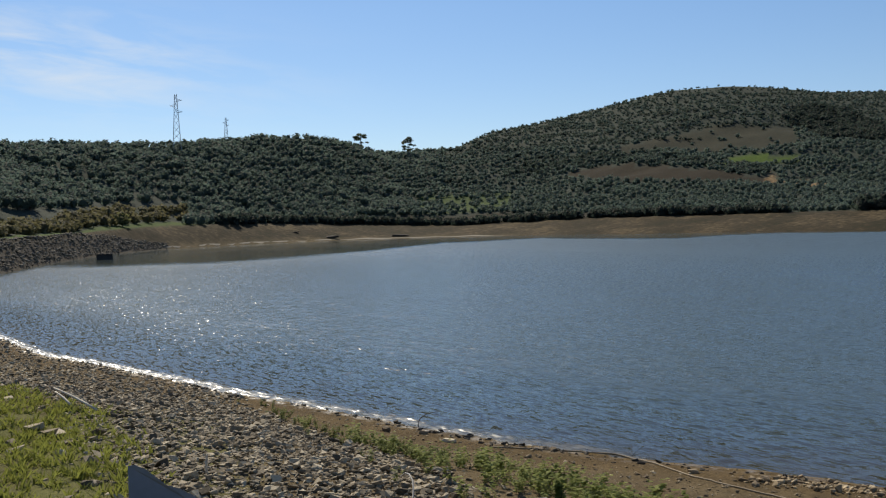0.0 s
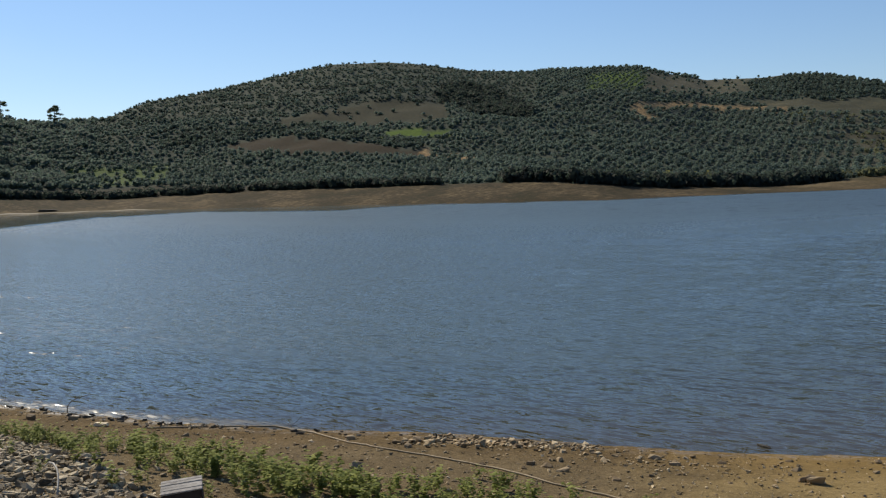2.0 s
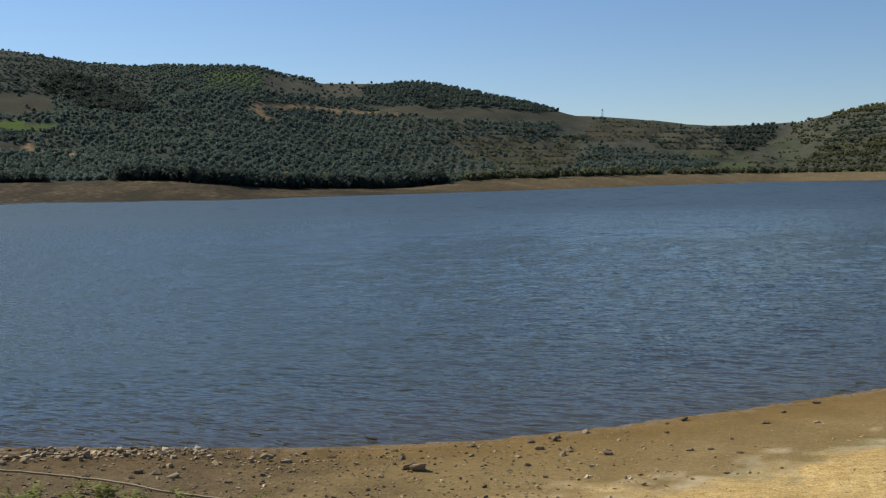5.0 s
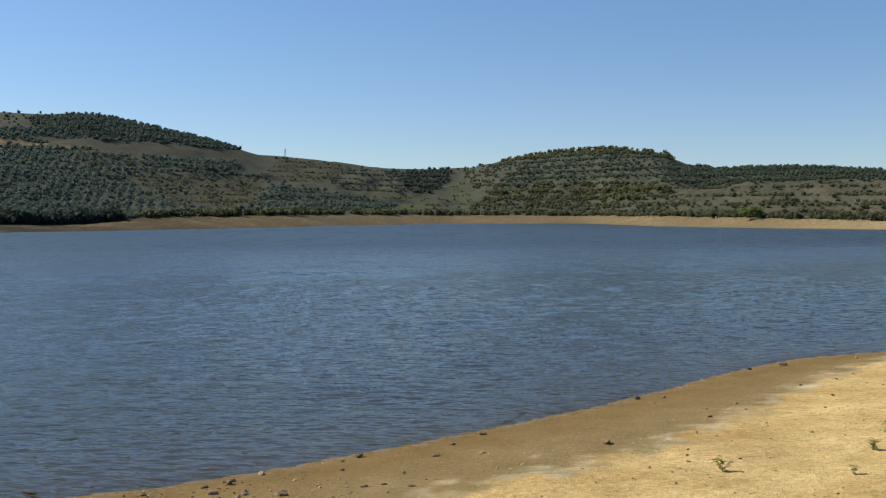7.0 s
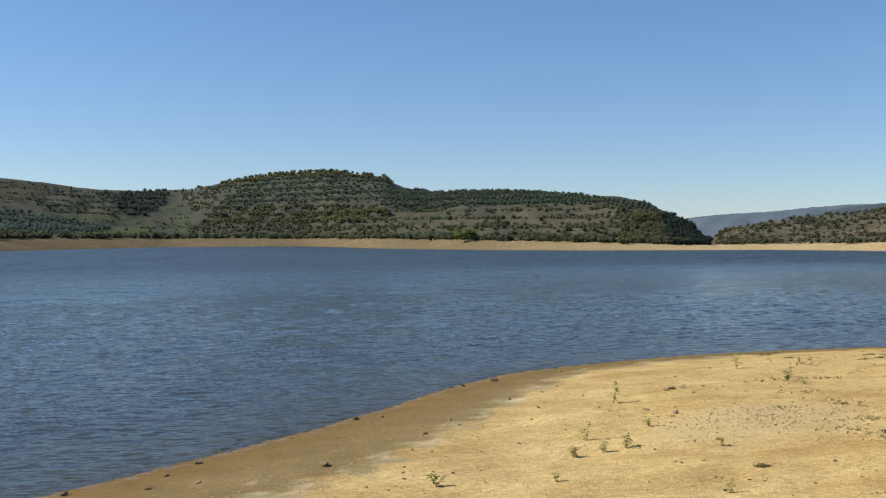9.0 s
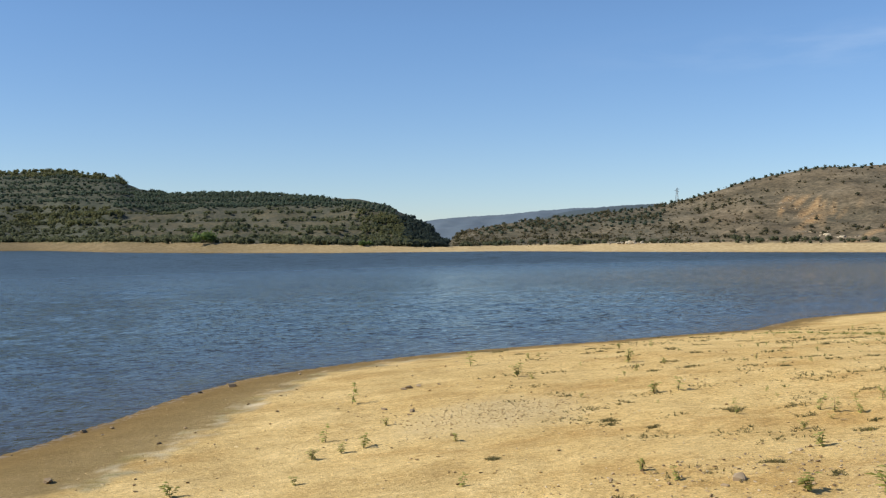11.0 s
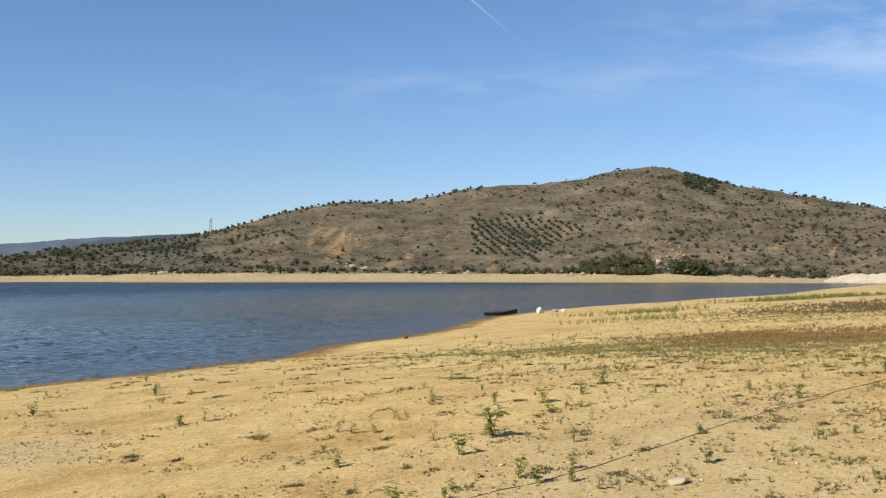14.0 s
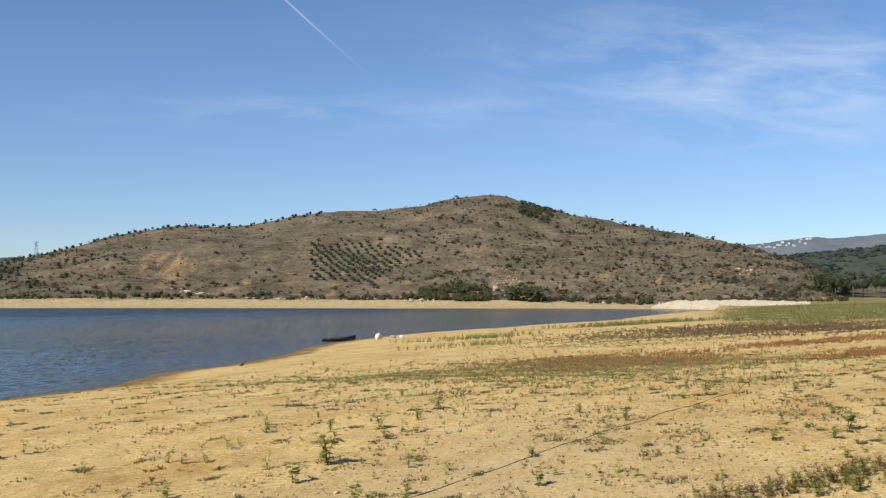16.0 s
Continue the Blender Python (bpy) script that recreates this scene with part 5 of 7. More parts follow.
def wooded_ridge_trees():
    g = np.random.default_rng(44)
    n = 1500
    a, k = g.uniform(72, 90, n), g.uniform(0.1, 1, n)
    el = np.interp(a, [70, 74, 76.5, 79, 82, 88, 96], [1.2, 1.75, 2.0, 2.25, 2.5, 2.4, 1.2])
    r = 1300 * (0.80 + 0.20 * k)
    x, y = scatter(a, r)
    z = -5 + (1300 * np.tan(np.radians(el)) + EYE_HEIGHT + 5) * ease(k) ** 0.8
    w = g.uniform(2.0, 4.0, n)
    # leaves paled and dulled in colour for the haze of distance
    stand("distant_wood", x, y, z - 1, w, w * 0.8, leaf_material("hazed_leaves", (0.058, 0.074, 0.066), (0.085, 0.102, 0.088), (0.12, 0.135, 0.115)), "dull green wood over the hillside beyond the dam", "wood", True)


wooded_ridge_trees()


# ---------------------------------------------------------------- stones
def rock_shape(seed, flat=0.6, points=12):
    """An angular stone about 1 m across, resting on z = 0."""
    g = np.random.default_rng(seed)
    bm = bmesh.new()
    slim = g.uniform(0.6, 0.95)
    for p in g.uniform(-1, 1, (points, 3)):
        p = p / np.abs(p).max() * g.uniform(0.55, 0.8) if g.uniform() < 0.5 else p / np.linalg.norm(p) * g.uniform(0.75, 1.0)
        bm.verts.new((p[0] * 0.55, p[1] * 0.55 * slim, p[2] * 0.55 * flat))
    res = bmesh.ops.convex_hull(bm, input=bm.verts)
    loose = [e for e in res["geom_interior"] if isinstance(e, bmesh.types.BMVert)]
    bmesh.ops.delete(bm, geom=loose, context="VERTS")
    bmesh.ops.triangulate(bm, faces=bm.faces)
    bm.verts.index_update()
    v = np.array([p.co[:] for p in bm.verts])
    f = np.array([[q.index for q in p.verts] for p in bm.faces])
    bm.free()
    tilt = np.array((Matrix.Rotation(g.uniform(-0.3, 0.3), 3, "X") @ Matrix.Rotation(g.uniform(-0.3, 0.3), 3, "Y")))
    v = v @ tilt.T
    v[:, 2] -= v[:, 2].min() * 0.7
    return v, f


def worn_rock(seed, flat=0.6):
    """A larger stone with chipped, rounded edges."""
    v, f = rock_shape(seed, flat, 22)
    bm = bmesh.new()
    vs = [bm.verts.new(p) for p in v]
    for t in f:
        bm.faces.new([vs[i] for i in t])
    bmesh.ops.bevel(bm, geom=list(bm.edges), offset=0.02, segments=1, affect="EDGES")
    g = np.random.default_rng(seed + 9)
    bm.verts.index_update()
    v = np.array([p.co[:] for p in bm.verts]) + g.normal(0, 0.006, (len(bm.verts), 3))
    f = [tuple(q.index for q in p.verts) for p in bm.faces]
    bm.free()
    return v, f


def height(x, y):
    return float(land(np.array([x], float), np.array([y], float))[0])


ROCKS += [rock_shape(100 + i, 0.36 + 0.06 * (i % 5), 8 + i % 3) for i in range(12)]
RUBBLE = stone_material("rubble_stone", (0.064, 0.049, 0.030), (0.245, 0.195, 0.127), (0.62, 0.53, 0.375), False)
RUBBLE_PIECE = stone_material("rubble_piece", (0.064, 0.049, 0.030), (0.245, 0.195, 0.127), (0.62, 0.53, 0.375), True)
BEACH_STONE = stone_material("beach_stone", (0.11, 0.078, 0.045), (0.225, 0.165, 0.098), (0.42, 0.325, 0.205), True)
WET_STONE = stone_material("wet_stone", (0.020, 0.017, 0.014), (0.05, 0.043, 0.034), (0.13, 0.11, 0.085), False)
PALE_STONE = stone_material("pale_stone", (0.50, 0.40, 0.26), (0.64, 0.53, 0.36), (0.76, 0.66, 0.48), True)
PEBBLE = stone_material("pebble", (0.15, 0.105, 0.06), (0.36, 0.265, 0.15), (0.66, 0.54, 0.36), False)


def rubble_bank():
    """The tipped stone on the bank: the nearest stones singly, the rest joined."""
    g = np.random.default_rng(11)
    n = 112000
    x, y = -11 - 64 * g.uniform(0, 1, n) ** 1.6, g.uniform(0.5, 16, n)
    z, q = land(x, y, True)
    low = np.interp(x, [-75, -45, -33, -28, -21, -17, -13, -11], [-2, 3.0, 5.4, 6.4, 5.7, 5.0, 6.5, 7.5])
    high = np.interp(x, [-75, -40, -34, -25, -18, -14, -11], [20, 16, 13.0, 11.6, 10.6, 9.4, 8.2])
    soft = g.normal(0, 0.5, n)
    k = q["near"] & (y > low + soft) & (y < high + soft * 0.6) & (q["s"] > 0.15)
    keep = g.uniform(0, 1, n) < np.clip((26 / np.hypot(x, y)) ** 1.4, 0.12, 1.0)
    k &= keep
    x, y, z = x[k], y[k], z[k]
    size = 0.09 + 0.23 * g.power(0.55, len(x)) * g.uniform(0.3, 1, len(x))
    size = np.where(g.uniform(0, 1, len(x)) < 0.03, size * 1.6, size)
    rows = np.stack([x, y, z - 0.02, size, size * g.uniform(0.8, 1.3, len(x)), g.uniform(0, 6.28, len(x)), g.integers(0, 12, len(x))], 1)
    m = 130
    gx, gy = g.uniform(-32, -14, m), g.uniform(1.0, 6.0, m)
    gw = g.uniform(0.22, 0.62, m)
    more = np.stack([gx, gy, land(gx, gy) - 0.05, gw, gw, g.uniform(0, 6.28, m), g.integers(0, 12, m)], 1)
    rows = np.concatenate([rows, more])
    order = np.argsort(np.hypot(rows[:, 0], rows[:, 1]))
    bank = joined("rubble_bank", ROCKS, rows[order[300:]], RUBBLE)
    tagged(bank, "grey-brown broken stone tipped over the lake bank", "rubble", kind="stuff")
    meshes = []
    for v, f in ROCKS:
        me = bpy.data.meshes.new("stone")
        me.from_pydata(v.tolist(), [], f.tolist())
        me.materials.append(RUBBLE_PIECE)
        meshes.append(me)
    for x, y, z, w, h, a, s in rows[order[:300]]:
        ob = new("stone", meshes[int(s)])
        ob.parent = bank
        ob.matrix_world = pose(x, y, z, g.uniform(-12, 12), g.uniform(-12, 12), math.degrees(a)) @ Matrix.Diagonal((w, w, h, 1))


rubble_bank()


def beach_stones():
    """Stones that lie singly on the beach and in the shallows."""
    g = np.random.default_rng(12)
    lying = [(-10.05, 22.6, 0.46), (-5.5, 24.4, 0.36), (-7.7, 19.5, 0.46), (-4.6, 22.0, 0.26), (-14.8, 14.7, 0.42), (-12.0, 19.1, 0.28),
             (-10.7, 19.7, 0.30), (-7.2, 21.2, 0.26), (-10.0, 20.4, 0.22), (-9.0, 21.4, 0.22), (-13.6, 23.8, 0.30), (-1.3, 27.6, 0.24),
             (-0.5, 26.0, 0.2), (-2.2, 23.8, 0.2), (-1.9, 22.3, 0.22), (-2.5, 22.6, 0.2), (-2.9, 22.4, 0.2), (10.8, 42.6, 0.5)]
    more = [(6.9, 32.7, 0.2), (5.7, 30.4, 0.22), (-4.5, 21.9, 0.3), (2.5, 26.8, 0.46), (14.2, 44.5, 0.32), (15.1, 34.8, 0.34), (14.8, 34.6, 0.26),
            (15.6, 35.1, 0.3), (12.6, 31.0, 0.24), (12.9, 29.5, 0.28), (12.6, 29.0, 0.2), (16.3, 34.9, 0.2), (13.6, 16.0, 0.33), (13.1, 15.8, 0.2),
            (19.3, 10.3, 0.6), (27.6, 15.4, 0.24), (28.5, 13.3, 0.24), (-5.2, 19.6, 0.16), (-6.2, 17.6, 0.18), (-2.0, 20.5, 0.22),
            (-18.0, 17.7, 0.3), (-16.7, 17.9, 0.28), (-16.6, 18.4, 0.26), (-16.2, 17.7, 0.34), (-8.3, 19.0, 0.15), (-17.7, 16.0, 0.24), (-17.2, 16.5, 0.2), (-22.1, 16.9, 0.34), (-21.4, 15.6, 0.26), (-26.8, 14.6, 0.5), (-25.9, 15.3, 0.34)]
    # flat stones strewn along the damp strip
    for a in np.concatenate([g.uniform(-42, -12, 34), g.uniform(-12, 14, 12)]):
        x, y = scatter(a, float(np.interp(a, AZ, NEAR_SHORE)) - 0.7 - 3.4 * g.uniform(0, 1) ** 1.3)
        more.append((float(x), float(y), float(g.uniform(0.13, 0.34))))
    for i, (x, y, w) in enumerate(lying + more):
        z = height(x, y)
        v, f = worn_rock(300 + i, g.uniform(0.36, 0.62) if w < 0.4 or i == 0 else 0.55)
        tall = 0.55 if i == 0 else 0.8
        ob = part("stone", v * np.array([w, w * g.uniform(0.55, 0.9), w * tall * (0.7 if w > 0.55 else 1)]), f, PALE_STONE if w > 0.55 else (WET_STONE if z < 0.03 else BEACH_STONE))
        ob.matrix_world = pose(x, y, max(z, -0.08) - 0.015, 0, 0, g.uniform(0, 360))
        wet = z < 0.02
        tagged(ob, "dark wet stone lying in the shallow water" if wet else ("large pale stone half buried in dry sand" if w > 0.55 else "brown angular stone lying on the bare shore"), "stone", "stones on the shore")


beach_stones()


def pebbles():
    """Heaps of small stone by the water, the gravel patches, and loose pebbles over the sand."""
    g = np.random.default_rng(13)
    sets = []
    # heap at the water's edge
    n = 420
    t = g.uniform(0, 1, n)
    sets.append((-16.6 + 3.6 * t + g.normal(0, 0.15, n), 18.5 + 2.0 * t + g.normal(0, 0.35, n), (0.09 + 0.27 * g.power(0.6, n) * g.uniform(0.2, 1, n)) * (1.2 - 0.5 * t)))
    n = 150
    sets.append((g.normal(-11.3, 1.6, n), g.normal(19.7, 0.45, n), 0.07 + 0.24 * g.power(0.5, n) * g.uniform(0.1, 1, n)))
    n = 1900
    hx, hy, hw = g.normal(14.6, 1.8, n), g.normal(27.2, 1.3, n), 0.025 + 0.07 * g.power(0.7, n)
    heap = np.stack([hx, hy, land(hx, hy) - 0.004, hw, hw * g.uniform(0.7, 1.2, n), g.uniform(0, 6.28, n), g.integers(0, 12, n)], 1)
    tagged(joined("gravel_patch", ROCKS, heap, stone_material("pale_gravel", (0.32, 0.225, 0.105), (0.50, 0.375, 0.19), (0.66, 0.53, 0.30), False)), "patch of pale gravel on the sand", "gravel", kind="stuff")
    n = 9500
    sets.append((g.uniform(10, 34, n), g.uniform(4, 18, n), 0.03 + 0.14 * g.power(0.5, n) * g.uniform(0.1, 1, n)))
    n = 4200
    a, r = g.uniform(-32, 74, n), 15 + 40 * g.power(1.2, n)
    sets.append((r * np.sin(np.radians(a)), r * np.cos(np.radians(a)), 0.02 + 0.09 * g.power(0.35, n) * g.uniform(0, 1, n)))
    n = 9000
    a, r = g.uniform(-66, -8, n), g.uniform(15, 34, n)
    sets.append((r * np.sin(np.radians(a)), r * np.cos(np.radians(a)), 0.025 + 0.15 * g.power(0.4, n) * g.uniform(0, 1, n)))
    x, y, w = (np.concatenate(c) for c in zip(*sets))
    z, q = land(x, y, True)
    k = q["near"] & (q["s"] > 0.2)
    x, y, z, w = x[k], y[k], z[k], w[k]
    rows = np.stack([x, y, z - 0.004, w, w * g.uniform(0.7, 1.2, len(x)), g.uniform(0, 6.28, len(x)), g.integers(0, 12, len(x))], 1)
    tagged(joined("pebbles", ROCKS, rows, PEBBLE), "loose tan pebbles strewn over the bare shore", "pebbles", kind="stuff")


pebbles()


def sand_clods():
    """Crumbs of dried mud over the sand."""
    g = np.random.default_rng(29)
    n = 15000
    a, r = g.uniform(-20, 78, n), 13 + 52 * g.power(1.25, n)
    x, y = scatter(a, r)
    k = wobble(x, y, 7, 11) + 0.6 * wobble(x, y, 2.5, 5) + g.normal(0, 0.5, n) > -0.1
    x, y = x[k], y[k]
    z, q = land(x, y, True)
    k = q["near"] & (q["s"] > 3.5)
    x, y, z = x[k], y[k], z[k]
    n = len(x)
    w = 0.03 + 0.18 * g.power(0.5, n) * g.uniform(0.1, 1, n)
    rows = np.stack([x, y, z - 0.006, w, w * g.uniform(0.6, 1.0, n), g.uniform(0, 6.28, n), g.integers(0, 12, n)], 1)
    m = 7000
    a2 = g.uniform(-66, -14, m)
    x2, y2 = scatter(a2, np.interp(a2, AZ, NEAR_SHORE) - 0.6 - 12 * g.power(1.2, m))
    w2 = 0.03 + 0.15 * g.power(0.45, m) * g.uniform(0.1, 1, m)
    soil = np.stack([x2, y2, land(x2, y2) - 0.006, w2, w2 * g.uniform(0.6, 1.0, m), g.uniform(0, 6.28, m), g.integers(0, 12, m)], 1)
    tagged(joined("soil_crumbs", ROCKS, soil, stone_material("dried_soil", (0.080, 0.058, 0.034), (0.165, 0.125, 0.073), (0.30, 0.235, 0.145), False)), "crumbs of brown soil and grit on the shore", "soil", kind="stuff")
    tagged(joined("mud_crumbs", ROCKS, rows, stone_material("dried_mud", (0.20, 0.135, 0.062), (0.36, 0.255, 0.12), (0.56, 0.43, 0.23), False)), "crumbs of dried tan mud over the sand", "dried mud", kind="stuff")


sand_clods()


def rim_rocks():
    """Broken pale rock along the scarp of the far beach."""
    g = np.random.default_rng(33)
    n = 1500
    a = g.uniform(4, 72, n)
    k = np.sin(0.9 * a) + 0.7 * np.sin(2.3 * a + 1) + g.normal(0, 0.5, n) > 0.2
    a = a[k]
    n = len(a)
    d1 = np.interp(a, AZ, FAR_SHORE) + np.interp(a, [-5, 5, 15, 60, 80], [50, 50, 32, 26, 30])
    x, y = scatter(a, d1 + g.normal(-2, 3.0, n))
    w = 0.3 + 1.3 * g.power(0.5, n) * g.uniform(0.2, 1, n)
    rows = np.stack([x, y, land(x, y) - 0.15 * w, w, w * g.uniform(0.8, 1.5, n), g.uniform(0, 6.28, n), g.integers(0, 12, n)], 1)
    tagged(joined("scarp_rocks", ROCKS, rows, stone_material("scarp_rock", (0.30, 0.21, 0.115), (0.46, 0.36, 0.22), (0.62, 0.52, 0.35), False)), "broken pale rock along the scarp of the far beach", "rocks", kind="stuff")


rim_rocks()


def silt_line():
    """The crust of dried silt that the falling water has left along the far shore."""
    a = np.arange(-73.5, -53.9, 0.15)
    d = np.interp(a, AZ, FAR_SHORE) + 0.5 * np.sin(3.1 * a) + 0.3
    wide = (1.5 + 0.7 * np.sin(1.7 * a) * np.sin(0.6 * a + 1)) * ease((a + 73.5) / 2) * ease((-54 - a) / 3) + 0.1
    v, f = [], []
    for i in range(len(a)):
        for off, lift in ((0.0, -0.05), (0.2, 0.07), (wide[i], 0.07), (wide[i] + 0.2, -0.05)):
            x, y = scatter(a[i], d[i] + off)
            v.append((float(x), float(y), max(height(x, y), 0.0) + lift))
    for i in range(len(a) - 1):
        f += [(4 * i + k, 4 * i + k + 1, 4 * i + k + 5, 4 * i + k + 4) for k in range(3)]
    ob = part("silt_crust", v, f, plain_material("dried_silt", (0.22, 0.19, 0.14), (0.34, 0.30, 0.23), 0.8, 0.9, 0.03))
    tagged(ob, "pale crust of dried silt along the far waterline", "silt", kind="structure")


silt_line()


def crag_stones():
    """Shattered pale rock on the bare patches of the dry hill."""
    g = np.random.default_rng(37)
    n = 22000
    a, r = g.uniform(42, 68, n), g.uniform(440, 640, n)
    x, y = scatter(a, r)
    z, q = land(x, y, True)
    k = (within(a, q["u"], CRAG) & (g.uniform(0, 1, n) < 0.9)) | (within(a, q["u"], SLIDE) & (wobble(x, y, 14, 2) > 0.1) & (g.uniform(0, 1, n) < 0.5)) | (within(a, q["u"], [(62.3, 0.16), (67.5, 0.10), (67.5, 0.03), (62.3, 0.06)]) & (wobble(x, y, 12, 5) > 0.55))
    k &= q["r"] > q["d1"] + 1
    x, y, z = x[k], y[k], z[k]
    w = 0.5 + 1.7 * g.power(0.6, len(x)) * g.uniform(0.3, 1, len(x))
    rows = np.stack([x, y, z - 0.2 * w, w, w * g.uniform(0.8, 1.6, len(x)), g.uniform(0, 6.28, len(x)), g.integers(0, 12, len(x))], 1)
    tagged(joined("crag_stones", ROCKS, rows, stone_material("crag_stone", (0.30, 0.215, 0.13), (0.44, 0.35, 0.235), (0.62, 0.53, 0.39), False)), "shattered pale rock on bare patches of the dry hill", "rocks", kind="stuff")


crag_stones()


def edge_stones():
    """Dark wet stones along the edge of the water below the rubble."""
    g = np.random.default_rng(19)
    n = 420
    a = np.concatenate([g.uniform(-78, -40, 180), g.normal(-55, 3, 130), g.normal(-63, 3, 110)])
    r = np.interp(a, AZ, NEAR_SHORE) - 0.1 - np.abs(g.normal(0, 0.5, n))
    x, y = scatter(a, r)
    w = 0.06 + 0.28 * g.power(0.7, n) * g.uniform(0.2, 1, n)
    rows = np.stack([x, y, np.maximum(land(x, y), -0.05) - 0.02, w, w * g.uniform(0.7, 1.2, n), g.uniform(0, 6.28, n), g.integers(0, 12, n)], 1)
    tagged(joined("edge_stones", ROCKS, rows, WET_STONE), "dark wet stones along the edge of the water", "stones", kind="stuff")


edge_stones()


# ---------------------------------------------------------------- weeds
def weed_leaf(p, way, size, droop):
    """A folded leaf of four faces, from p along way."""
    w = Vector(way).normalized()
    s = w.cross(Vector((0, 0, 1)))
    s = s.normalized() if s.length > 0.01 else Vector((1, 0, 0))
    p = Vector(p)
    mid = p + w * size * 0.5 + Vector((0, 0, 0.04 * size))
    tip = p + w * size - Vector((0, 0, droop * size))
    return [p, mid + s * size * 0.36 - Vector((0, 0, 0.1 * size)), tip, mid - s * size * 0.36 - Vector((0, 0, 0.1 * size)), mid], [(0, 1, 4), (1, 2, 4), (2, 3, 4), (3, 0, 4)]


def weed_shape(seed, stems, leaves, leaf_size, spread=0.35):
    """Stem and foliage of a weed 1 m high."""
    g = np.random.default_rng(seed)
    st, lv = [], []
    for k in range(stems):
        a = g.uniform(0, 6.28)
        out = g.uniform(0.05, spread) if stems > 1 else g.uniform(0, 0.12)
        top = Vector((out * math.cos(a), out * math.sin(a), g.uniform(0.65, 1.0)))
        bend = Vector((top.x * 0.3, top.y * 0.3, top.z * 0.5))
        st.append(tube([(0, 0, -0.03), bend, top], [0.013, 0.010, 0.005], 5))
        for j in range(leaves):
            t = 0.10 + 0.90 * (j + g.uniform(0, 1)) / leaves
            p = bend * (2 * t) if t < 0.5 else bend + (top - bend) * (2 * t - 1)
            b = g.uniform(0, 6.28)
            lv.append(weed_leaf(p, (math.cos(b), math.sin(b), g.uniform(-0.15, 0.55)), leaf_size * g.uniform(0.6, 1.25) * (0.95 + 0.1 * t), g.uniform(0.05, 0.35)))
    return st, merge(*lv)


def herb_material(name, dark, mid, light):
    m, nt, b = material(name)
    g = nt.nodes.new("ShaderNodeNewGeometry")
    nt.links.new(ramp(nt, maths(nt, "ADD", maths(nt, "MULTIPLY", g.outputs["Random Per Island"], 0.6), maths(nt, "MULTIPLY", noise_tex(nt, 20, 3), 0.4)),
                      [(0.2, dark), (0.5, mid), (0.85, light)]), b.inputs["Base Color"])
    b.inputs["Roughness"].default_value = 0.75
    b.inputs["Specular IOR Level"].default_value = 0.08
    back = nt.nodes.new("ShaderNodeBsdfTranslucent")
    back.inputs["Color"].default_value = (*[min(1, c * 1.9) for c in mid], 1)
    mix = nt.nodes.new("ShaderNodeMixShader")
    mix.inputs[0].default_value = 0.42
    nt.links.new(b.outputs[0], mix.inputs[1])
    nt.links.new(back.outputs[0], mix.inputs[2])
    nt.links.new(mix.outputs[0], nt.nodes["Material Output"].inputs["Surface"])
    return m


WEED_LEAF = herb_material("weed_leaf", (0.105, 0.118, 0.036), (0.225, 0.24, 0.072), (0.38, 0.39, 0.13))
FRESH_LEAF = herb_material("fresh_weed_leaf", (0.065, 0.085, 0.026), (0.19, 0.225, 0.062), (0.40, 0.42, 0.15))
DRY_LEAF = herb_material("dried_weed_leaf", (0.075, 0.042, 0.022), (0.15, 0.085, 0.045), (0.26, 0.18, 0.085))
WEED_STEM = plain_material("weed_stem", (0.07, 0.06, 0.03), (0.13, 0.11, 0.055), 30.0, 0.8, 0.002)


def weed_kind(seed, stems, leaves, size, leaf_mat, label, group, spread=0.35):
    t = thing("weed", label, "weed", group)
    s, l = weed_shape(seed, stems, leaves, size, spread)
    for one in s:
        part("stem", *one, WEED_STEM, t)
    part("foliage", *l, leaf_mat, t)
    return t


def plant_all(kinds, places, seed):
    """Sets one of the kinds at each place (x, y, height)."""
    g = np.random.default_rng(seed)
    used = set()
    for n, (x, y, h) in enumerate(places):
        i = int(g.integers(0, len(kinds)))
        w = h * g.uniform(0.85, 1.25)
        m = pose(x, y, height(x, y), g.uniform(-6, 6), g.uniform(-6, 6), g.uniform(0, 360)) @ Matrix.Diagonal((w, w, h, 1))
        ob = kinds[i] if i not in used else copy_thing(kinds[i], m)
        used.add(i)
        ob.matrix_world = m


def weed_bed(name, places, mat, label, stems, leaves, size, seed):
    """Many weeds that nobody would count, joined."""
    g = np.random.default_rng(seed)
    shapes = []
    for i in range(5):
        v, f = weed_shape(seed * 10 + i, stems, leaves, size, 0.5)[1]
        shapes.append((np.array([tuple(p) for p in v]), np.array(f)))
    rows = [(x, y, height(x, y), h * g.uniform(0.9, 1.3), h, g.uniform(0, 6.28), g.integers(0, 5)) for x, y, h in places]
    tagged(joined(name, shapes, rows, mat), label, "weeds", kind="stuff")


